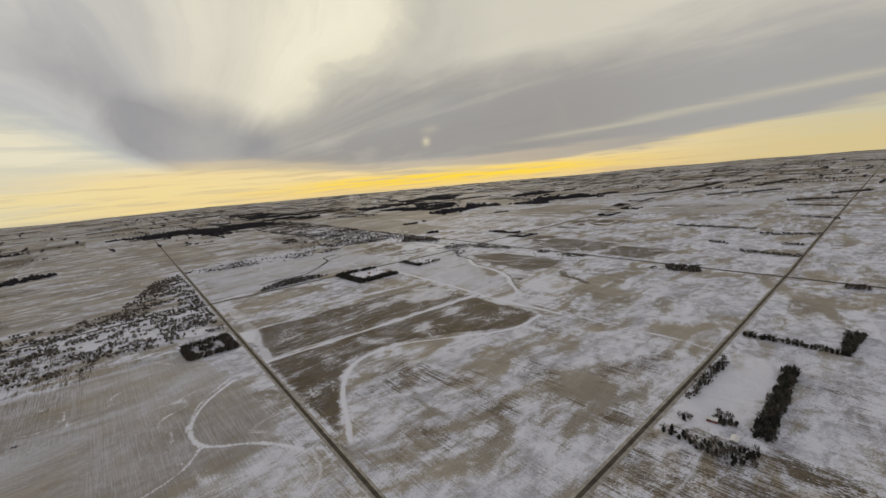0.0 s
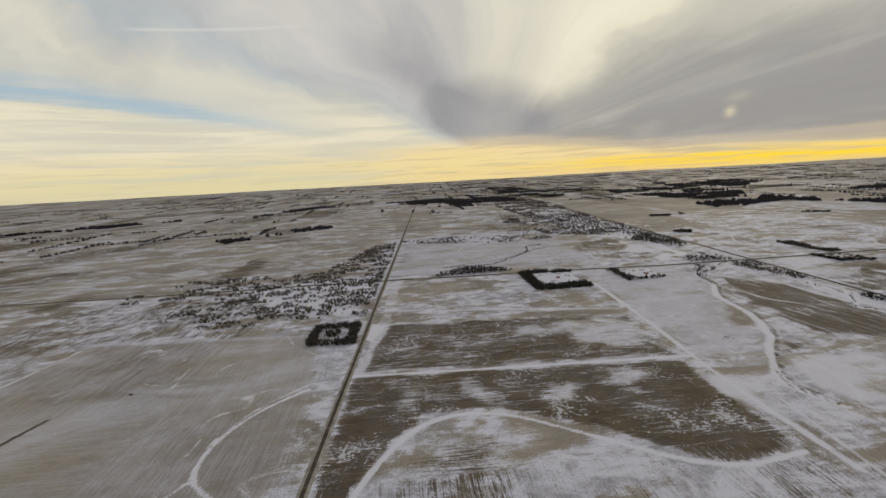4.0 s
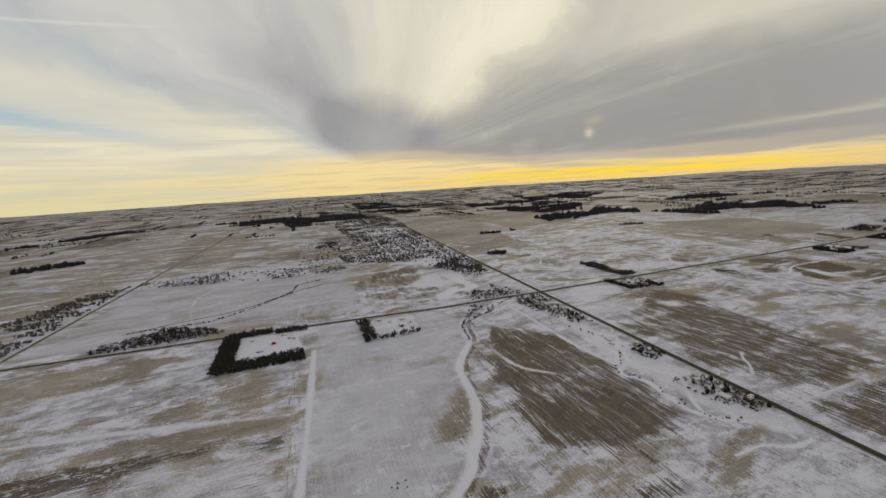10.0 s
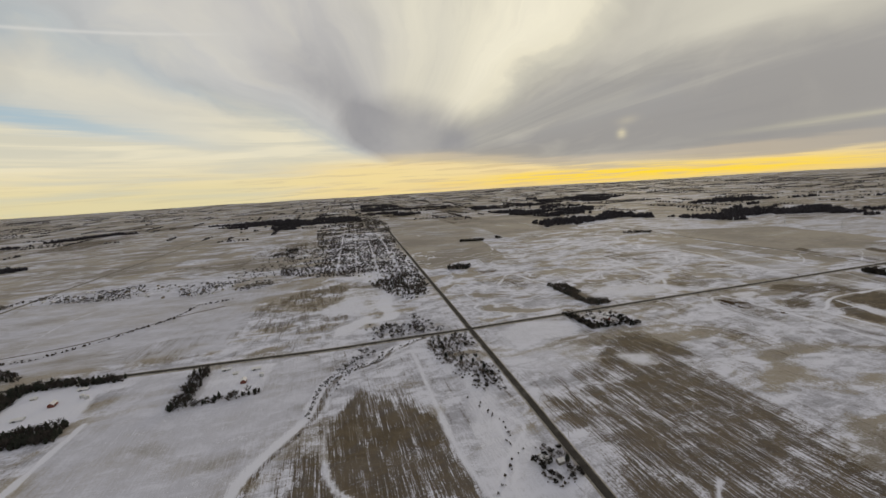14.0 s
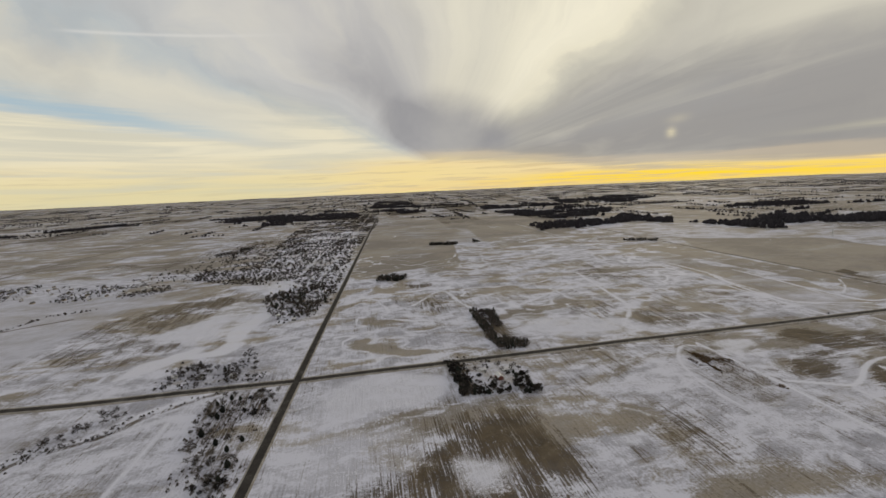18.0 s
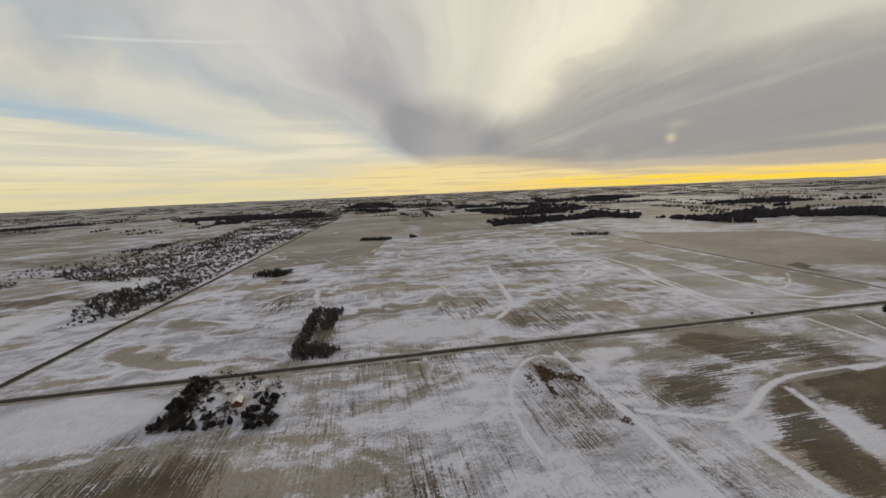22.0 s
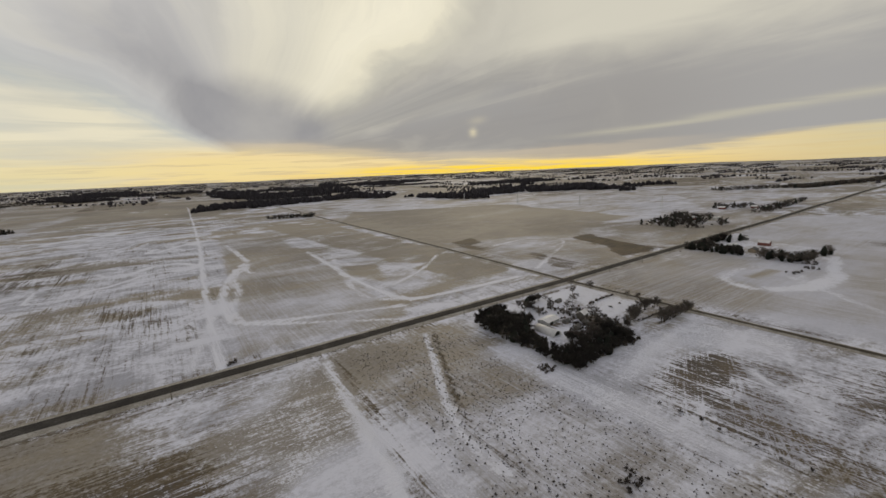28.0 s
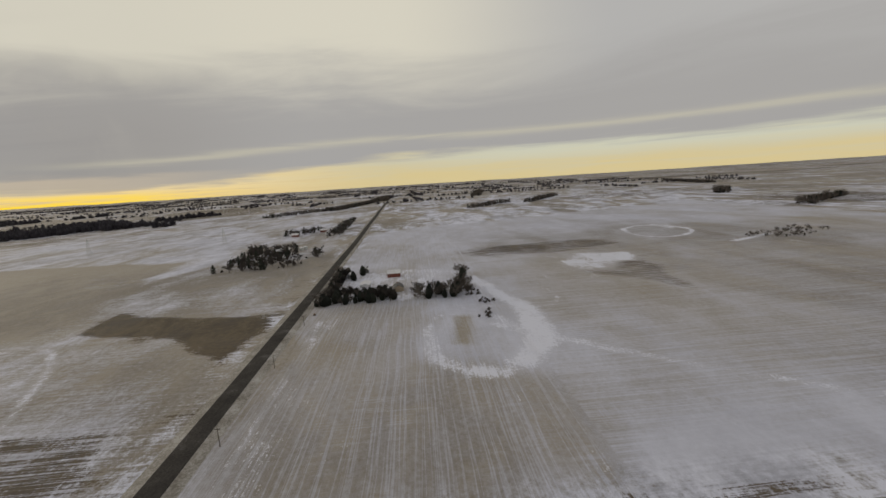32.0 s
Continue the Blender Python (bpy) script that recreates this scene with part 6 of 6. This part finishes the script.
mass("marsh_brush", spread([(764, 946), (838, 940), (838, 850), (826, 772), (788, 776), (766, 875)], 5.0, 0.7, 0.50), FAR_SHRUB, 2.8, M_BRANCH, "bare willow brush in a snowy marsh", "brush")
for x, y in spread([(768, 552), (808, 548), (812, 470), (790, 466), (772, 510)], 8, 0.65, 0.34) + spread([(796, 655), (822, 652), (820, 618), (800, 616)], 8, 0.6):
    plant(x, y, float(rng.uniform(5, 8)), rng.random() < 0.2, RW, "round a small roadside farm")
mass("roadside_yard_brush", spread([(766, 556), (812, 552), (815, 462), (786, 458), (768, 505)], 4.2, 0.8, 0.45) + spread([(786, 662), (822, 656), (820, 606), (788, 606)], 4.2, 0.75, 0.42) + along([(776, 760), (789, 700), (780, 655), (752, 622), (724, 600), (748, 570), (736, 529), (735, 489), (762, 468)], 3.4, 4.0, 0.6), FAR_SHRUB, 2.6, M_TWIG, "grey brush round small roadside farms", "brush", 0.5)
house(800, 520, 4, HOUSES[0], "white farmhouse with a snowy gable roof", group="farm buildings")
house(803, 490, 4, BARN, "faded red barn with a snowy roof", "barn")
house(786, 505, 94, SHED, "steel machine shed with snowy roof", "shed", "farm buildings")
house(810, 632, 4, HOUSES[2], "grey two-storey farmhouse with a snowy roof", group="farm buildings")
house(800, 640, 94, SHED, "steel machine shed with snowy roof", "shed", "farm buildings")

# ---- groves and windbreaks farther off ----
def grove(name, polys, gap, tall, label, conifer=0.0, keep=0.95, clump=0.0, ragged=0.0):
    spots = [p for poly in polys for p in spread(poly, gap, keep, clump, 1.0, ragged)]
    cut = [p for p in spots if rng.random() < conifer]
    mass(name, [p for p in spots if p not in cut], FAR_BARE, tall, M_TWIG, label, spread_size=0.42)
    under = [p for poly in polys for p in spread(poly, gap * 1.1, keep * 0.8, clump, 1.0, ragged)]
    mass(name + "_underbrush", under, FAR_SHRUB, tall * 0.42, M_TWIG, "brush and saplings under " + label, "brush", 0.5)
    mass(name + "_conifers", cut, FAR_SPRUCE, tall, M_NEEDLE, label + ", dark conifers")


grove("windbreak_west", [[(222, 1002), (250, 1000), (250, 846), (222, 846)], [(222, 872), (352, 870), (354, 836), (224, 838)], [(246, 1004), (300, 1000), (300, 984), (246, 986)], [(306, 990), (360, 986), (360, 972), (306, 976)]], 4.0, 8, "dense windbreak round a farmyard", 0.6)
grove("windbreak_middle", [[(448, 970), (470, 968), (468, 856), (448, 856)], [(468, 868), (545, 872), (545, 862), (468, 856)]], 4.6, 7, "windbreak beside a farmyard", 0.4, 0.8)
grove("windbreak_highway", [[(1096, 1150), (1108, 1148), (1104, 1050), (1106, 1000), (1090, 1000), (1092, 1080)], [(1106, 1148), (1136, 1132), (1124, 1060), (1112, 1064), (1118, 1120)], [(1090, 1016), (1112, 1018), (1138, 996), (1134, 978), (1094, 980)]], 3.6, 6, "dark L-shaped windbreak by the highway", 0.4)
grove("windbreak_inner", [[(1106, 1140), (1124, 1132), (1116, 1050), (1104, 1050)]], 5.5, 5, "open bare trees inside a windbreak", 0.0, 0.7)
grove("roadside_grove", [[(-5, 1032), (40, 1062), (113, 1110), (190, 1070), (215, 1032), (60, 1022)]], 6.5, 7.5, "trees round houses by the highway", 0.15, 0.9)
grove("ring_grove", [[(-240, 628), (-160, 624), (-160, 640), (-240, 644)], [(-242, 715), (-226, 712), (-226, 628), (-242, 630)], [(-240, 718), (-158, 718), (-160, 700), (-240, 702)], [(-175, 715), (-156, 715), (-158, 624), (-176, 626)], [(-215, 690), (-190, 690), (-190, 665), (-215, 660)]], 4.2, 7.5, "square grove round an old farmyard", 0.3, 0.92)


def street_trees(name, outline, block, gap, tall, label, fill, long, road_x, span):
    """Trees in broken rows between the streets of a village."""
    a = np.array(outline, float)
    spots = []
    for y in np.arange(a[:, 1].min(), a[:, 1].max(), block):
        x = a[:, 0].min()
        while x < a[:, 0].max():
            run = float(rng.uniform(8, 46)) * long
            if rng.random() < fill * (1 - 0.8 * min(1.0, abs(road_x(y) - x) / span)) and vnoise(np.array([x / 60.0 / long]), np.array([y / 45.0 / long]), 7)[0] > 0.3:
                spots += along([(x, y + float(rng.uniform(-6, 6))), (x + run, y + float(rng.uniform(-6, 6)))], gap, 3.6, 0.9)
            x += run + float(rng.uniform(4, 22))
    p = np.array(spots)
    ok = inside(p[:, 0], p[:, 1], outline)
    mass(name, p[ok].tolist(), FAR_BARE, tall, M_BRANCH, label, spread_size=0.42)
    mass(name + "_hedges", p[ok].tolist(), FAR_SHRUB, tall * 0.6, M_TWIG, "hedges and brush under " + label, "brush", 0.5)


street_trees("suburb_trees", [(-330, 760), (-480, 850), (-517, 1000), (-435, 1130), (-325, 1183), (-240, 1400), (-190, 1560), (-110, 1620), (-118, 1323), (-152, 760), (-215, 785)], 15, 2.8, 6, "bare yard trees between village houses", 1.0, 1.2, west_x, 520)
street_trees("outer_village_trees", [(-330, 740), (-500, 760), (-620, 850), (-790, 990), (-700, 1160), (-500, 1180), (-435, 1130), (-517, 1000), (-480, 850)], 20, 3.4, 6.5, "bare yard trees at the edge of a village", 0.9, 1.3, west_x, 800)
grove("village_row_trees", [[(-95, 1575), (90, 1515), (290, 1462), (463, 1460), (530, 1520), (476, 1548), (294, 1614), (90, 1690), (-90, 1640)]], 8.5, 5.5, "bare trees along a row of houses", 0.1, 0.8, 0.50)
TOWN = [(500, 1600), (489, 1783), (554, 1920), (600, 2090), (579, 2868), (740, 3800), (1060, 4300), (1000, 2832), (905, 1990), (872, 1480), (862, 1250), (787, 1165), (734, 1310), (780, 1420), (718, 1463), (600, 1517)]


def off_street(p):
    """True for a spot that stands clear of the town's streets."""
    x, y = p
    return (mid_x(y) - x) % 58 > 6 and (y - 1494) % 75 > 7


mass("town_trees", [p for p in spread(TOWN, 11, 0.9, 0.515, 1.2) if off_street(p)], FAR_BARE, 7.5, M_TWIG, "bare trees over the streets of a small town", spread_size=0.42)
mass("town_yard_brush", [p for p in spread(TOWN, 8, 0.9, 0.52, 1.3) if off_street(p)], FAR_SHRUB, 4.6, M_TWIG, "yard hedges and saplings between town houses", "brush", 0.5)
grove("town_edge_grove", [[(729, 1353), (805, 1428), (868, 1451), (845, 1206), (784, 1164), (754, 1280)]], 7.5, 8, "dark trees at the edge of a small town", 0.3, 0.9, 0.42)
grove("town_creek_grove", [[(470, 2247), (521, 2174), (524, 1941), (503, 1818), (482, 1969)], [(420, 2010), (499, 2134), (511, 2090), (440, 1980)], [(690, 1054), (742, 1037), (740, 965), (680, 985)], [(752, 1082), (792, 1065), (778, 974), (762, 980)]], 6.5, 6.5, "dense trees along a creek by the town", 0.2, 0.75, 0.47)
mass("creek_thicket", along([(36, 1124), (175, 1120), (245, 1174), (329, 1267), (350, 1357), (417, 1378)], 3.6, 3.0, 0.85), FAR_SHRUB, 3.6, M_TWIG, "dark thicket along a winding creek", "brush", 0.5)
grove("town_outskirts", [[(300, 1600), (420, 2000), (500, 2500), (640, 2700), (600, 1967), (577, 1600), (480, 1540)]], 20, 6.5, "scattered bare trees west of a small town", 0.05, 0.8, 0.54, 80)
grove("creek_trees", [[(692, 975), (700, 1040), (770, 1015), (832, 972)], [(760, 1075), (790, 1068), (800, 1000), (772, 1010)], [(640, 905), (680, 945), (700, 930), (650, 860), (620, 800)]], 9, 6.5, "bare trees along a frozen creek", 0.0, 0.7, 0.35)
grove("field_grove", [[(951, 1420), (1000, 1402), (1025, 1440), (960, 1458)], [(1145, 1905), (1235, 1875), (1250, 1905), (1160, 1935)], [(1766, 1712), (1853, 1662), (1862, 1680), (1775, 1730)], [(1308, 1900), (1330, 1905), (1326, 1935), (1305, 1930)]], 5.5, 8.5, "dark grove standing among open fields", 0.4)
grove("east_farm_trees", [[(2146, 1082), (2168, 1078), (2175, 1000), (2158, 998)], [(2175, 1075), (2290, 1090), (2288, 1035), (2180, 1010)], [(2204, 1006), (2230, 1000), (2225, 990), (2206, 992)], [(2380, 1018), (2640, 1025), (2640, 1010), (2400, 1000)], [(2430, 1100), (2500, 1060), (2480, 1040), (2420, 1070)]], 7.5, 8.5, "bare trees of a roadside farm", 0.3, 0.75, 0.3)
grove("east_belts", [[(2940, 1310), (3150, 1120), (3130, 1100), (2930, 1280)], [(3060, 1170), (3500, 1070), (3490, 1030), (3050, 1120)], [(2790, 735), (2950, 600), (2970, 622), (2810, 750)], [(2870, 560), (3110, 400), (3130, 425), (2895, 580)], [(2720, 110), (2900, -30), (2925, -5), (2745, 135)], [(2370, 250), (2480, 70), (2500, 85), (2395, 265)], [(3550, 1080), (4100, 1050), (4100, 1000), (3560, 1000)], [(3300, -300), (3900, -500), (3920, -460), (3320, -260)], [(3500, 600), (4100, 480), (4110, 520), (3510, 640)]], 8.5, 10, "long dark shelterbelt far across the fields", 0.3)
grove("slough_willows", [[(2119, 530), (2150, 565), (2175, 480), (2148, 460)]], 7, 4, "grey willows round a frozen slough", 0.0, 0.8)
grove("south_belt", [[(126, -94), (306, -90), (306, -104), (126, -112)], [(391, -22), (398, -24), (396, -140), (390, -140)], [(391, -132), (481, -132), (484, -152), (391, -142)]], 3.4, 7.5, "dense shelterbelt beside a gravel road", 0.5)
grove("south_farm_trees", [[(81, -25), (74, -56), (66, -88), (76, -110), (107, -108), (92, -72), (93, -47)], [(158, -23), (297, -24), (284, -36), (161, -33)], [(118, -24), (124, -42), (110, -44)], [(128, -60), (154, -58), (142, -84), (128, -80)], [(735, -105), (766, -105), (766, -140), (735, -140)], [(729, 258), (745, 250), (742, 240), (728, 246)], [(732, 210), (783, 240), (802, 160), (745, 141)]], 4.6, 6.5, "trees of a farm beside a gravel road", 0.3, 0.9, 0.30)
grove("section_rows", [[(1318, 150), (1330, 150), (1360, 0), (1348, 0)], [(1766, 110), (1778, 110), (1738, -3), (1726, -3)], [(1459, 453), (1471, 453), (1435, 184), (1423, 184)], [(1138, 242), (1150, 242), (1134, 186), (1122, 186)], [(1018, 131), (1030, 131), (1009, -3), (997, -3)], [(1156, 67), (1166, 67), (1168, 12), (1158, 12)], [(2175, 212), (2187, 212), (2149, 12), (2137, 12)]], 5, 7, "row of trees between fields", 0.2, 0.9)
WOODS = [[(-900, 1900), (-500, 2250), (-200, 2350), (-180, 2420), (-560, 2350), (-980, 2000)], [(300, 3200), (700, 3300), (740, 3700), (250, 3600)], [(1000, 3900), (1900, 3900), (2000, 4400), (1000, 4500)], [(3000, 2600), (3900, 2300), (4100, 2500), (3100, 2900)], [(-3200, 2600), (-1800, 3300), (-1900, 3500), (-3300, 2800)],
         [(1800, 3000), (1850, 3900), (2400, 4000), (2650, 3150), (2300, 2620), (2200, 2370), (1900, 2560)], [(1690, 2370), (2000, 2380), (2200, 2210), (1890, 2130), (1640, 2010)],
         [(2900, 4750), (3650, 4600), (3740, 4050), (2980, 3490), (2570, 3760)], [(2290, 2780), (2360, 2210), (2220, 2040), (2140, 2380)], [(980, 4480), (1210, 3530), (1410, 3650), (1460, 4950), (1630, 5460), (1100, 5900)],
         [(2300, 2040), (2560, 1930), (2880, 2290), (3280, 2360), (2830, 1770), (2610, 1680), (2460, 1570), (2350, 1770)], [(2800, 1915), (3186, 1911), (2880, 1510), (2615, 1380), (2600, 1540)], [(3080, 1690), (3267, 1610), (3200, 1440), (3000, 1500)],
         [(-70, 3920), (300, 3945), (850, 4010), (900, 3420), (330, 3240), (-20, 3370)], [(-60, 3300), (330, 3180), (640, 3260), (600, 3100), (200, 3020)],
         [(-1250, 3150), (-826, 3850), (-83, 3850), (1000, 4300), (1000, 4420), (-100, 3980), (-900, 3990), (-1320, 3220)]]
mass("river_woods", [p for poly in WOODS for p in spread(poly, 15, 0.85, 0.535, 2.6)], FAR_CLUMP, 15, M_HAZY_WOODS, "dark bare woods along a river valley", spread_size=0.45)
# random far belts, whose tinted colour also darkens and blues the hazy distance
belts = []
for k in range(1700):
    x, y = float(rng.uniform(-5000, 8500)), float(rng.uniform(-900, 9000))
    d = math.hypot(x - 800, y - 500)
    if d < 2300 or (x < -200 and rng.random() < 0.45) or (-700 < x < 3300 and y < 1800):
        continue
    l = float(rng.uniform(60, 420))
    a = radians(float(rng.choice([0, 3, 90, 93])) + float(rng.uniform(-3, 3)))
    belts += along([(x, y), (x + l * math.cos(a), y + l * math.sin(a))], 15, 8)
mass("far_shelterbelts", belts, FAR_SHRUB, 12, M_HAZY_WOODS, "scattered shelterbelts across distant farmland")

# ---- houses ----
settle_houses(spread([(-700, 990), (-540, 1100), (-400, 1100), (-158, 1100), (-160, 770), (-300, 760), (-600, 860)], 33, 0.85), "village houses", 3)
settle_houses(spread([(-250, 1480), (-130, 1540), (-145, 1090), (-280, 1090)], 42, 0.6), "village houses", 3)
settle_houses(spread([(-90, 1575), (100, 1520), (290, 1470), (463, 1465), (470, 1545), (294, 1605), (90, 1680), (-85, 1630)], 30, 0.75), "row of village houses", 0)
settle_houses(spread([(550, 1580), (610, 2300), (660, 2850), (940, 2700), (892, 1990), (860, 1490), (707, 1495)], 64, 0.85), "town houses", 4)
settle_houses(spread([(720, 1440), (855, 1420), (842, 1190), (790, 1180), (740, 1320)], 34, 0.6), "town houses", 4)
settle_houses(spread([(600, 1520), (560, 2000), (895, 2000), (862, 1240), (790, 1190), (745, 1320), (700, 1480)], 46, 0.8), "town houses", 4)
settle_houses([(40, 1045), (90, 1060), (140, 1050), (175, 1045), (705, 1010), (735, 1000), (775, 990), (-205, 670)], "roadside houses", -4)
for x, y in [(270, 960), (505, 935), (2210, 1030), (2440, 1030), (85, -60), (755, 205)]:
    house(x, y, 3, HOUSES[0], "white farmhouse with a snowy gable roof", group="farm buildings")
for x, y in [(305, 930), (520, 905), (2250, 1045), (2465, 1040), (130, -60), (770, 180), (2420, 1075)]:
    house(x, y, 93, BARN, "faded red barn with a snowy roof", "barn", "farm barns")
for x, y in [(320, 965), (285, 905), (490, 955), (530, 940), (2195, 1050), (2480, 1030), (110, -85), (740, 230), (2230, 1060)]:
    house(x, y, 3, SHED, "steel machine shed with snowy roof", "shed", "farm buildings")
for x, y in [(330, 940), (337, 935), (540, 915), (2265, 1025), (2272, 1022), (2500, 1028), (2090, 940)]:
    grain_bin(x, y, 2.6, 3.8)

# ---- reeds, poles and towers ----
mass("reed_bed", spread([(1304, 911), (1315, 903), (1316, 884), (1305, 879), (1302, 857), (1296, 860), (1299, 888)], 1.0, 0.9, 0.3, 1.0, 2.5) + spread([(1315, 893), (1335, 881), (1332, 870), (1315, 881)], 1.1, 0.75, 0.4, 1.0, 2.0) + spread([(1290, 895), (1296, 901), (1294, 871), (1288, 873)], 1.2, 0.6, 0.4, 1.0, 2.0) + spread([(1327, 824), (1333, 818), (1330, 810), (1324, 817)], 1.3, 0.6, 0.4) + spread([(1283, 854), (1288, 895), (1306, 918), (1334, 915), (1333, 858), (1331, 815), (1291, 817)], 4.0, 0.22), FAR_SHRUB, 1.4, M_REED, "rust-brown reeds in a frozen slough", "reeds")
mass("slough_tufts", spread([(1262, 816), (1300, 914), (1336, 905), (1335, 835), (1301, 790), (1274, 786)], 2.2, 0.7, 0.45), FAR_SHRUB, 0.6, M_TWIG, "dry grass tufts in a frozen slough", "grass")
mass("well_brush", spread([(414, 517), (428, 517), (428, 527), (414, 527)], 4, 0.6), FAR_SHRUB, 2.4, M_TWIG, "dark scrub round an old well site", "brush")
mass("coulee_tufts", spread([(1642, 935), (1690, 935), (1660, 880), (1662, 800), (1635, 800)], 4, 0.4, 0.45), FAR_SHRUB, 0.9, M_TWIG, "grass tufts along a shallow gully", "grass")
mass("creek_brush", along(CREEK[:5], 3.5, 4, 0.75) + along(CREEK[4:], 12, 9, 0.22), FAR_SHRUB, 2.4, M_TWIG, "bare brush beside a frozen creek", "brush")
for k in range(30):
    x = 1200 + 52 * k
    utility_pole(x, np.interp(x, [1300, 1830, 2300, 3000], [960, 956, 965, 982]) - 9.5, 88, "highway power line")
for k in range(8):
    y = 480 + 60 * k
    utility_pole(mid_x(y) + 7.5, y, 3, "road power line")
for x, y in [(2330, 1506), (2360, 1340), (2300, 1690), (2390, 1170)]:
    pylon(x, y, 10, 24)

# ---- the plan brought to metres ----
for ob in list(scene.objects):
    if ob.parent is None and ob.type in {"MESH", "EMPTY"}:
        ob.matrix_basis = Matrix.Scale(K, 4) @ ob.matrix_basis
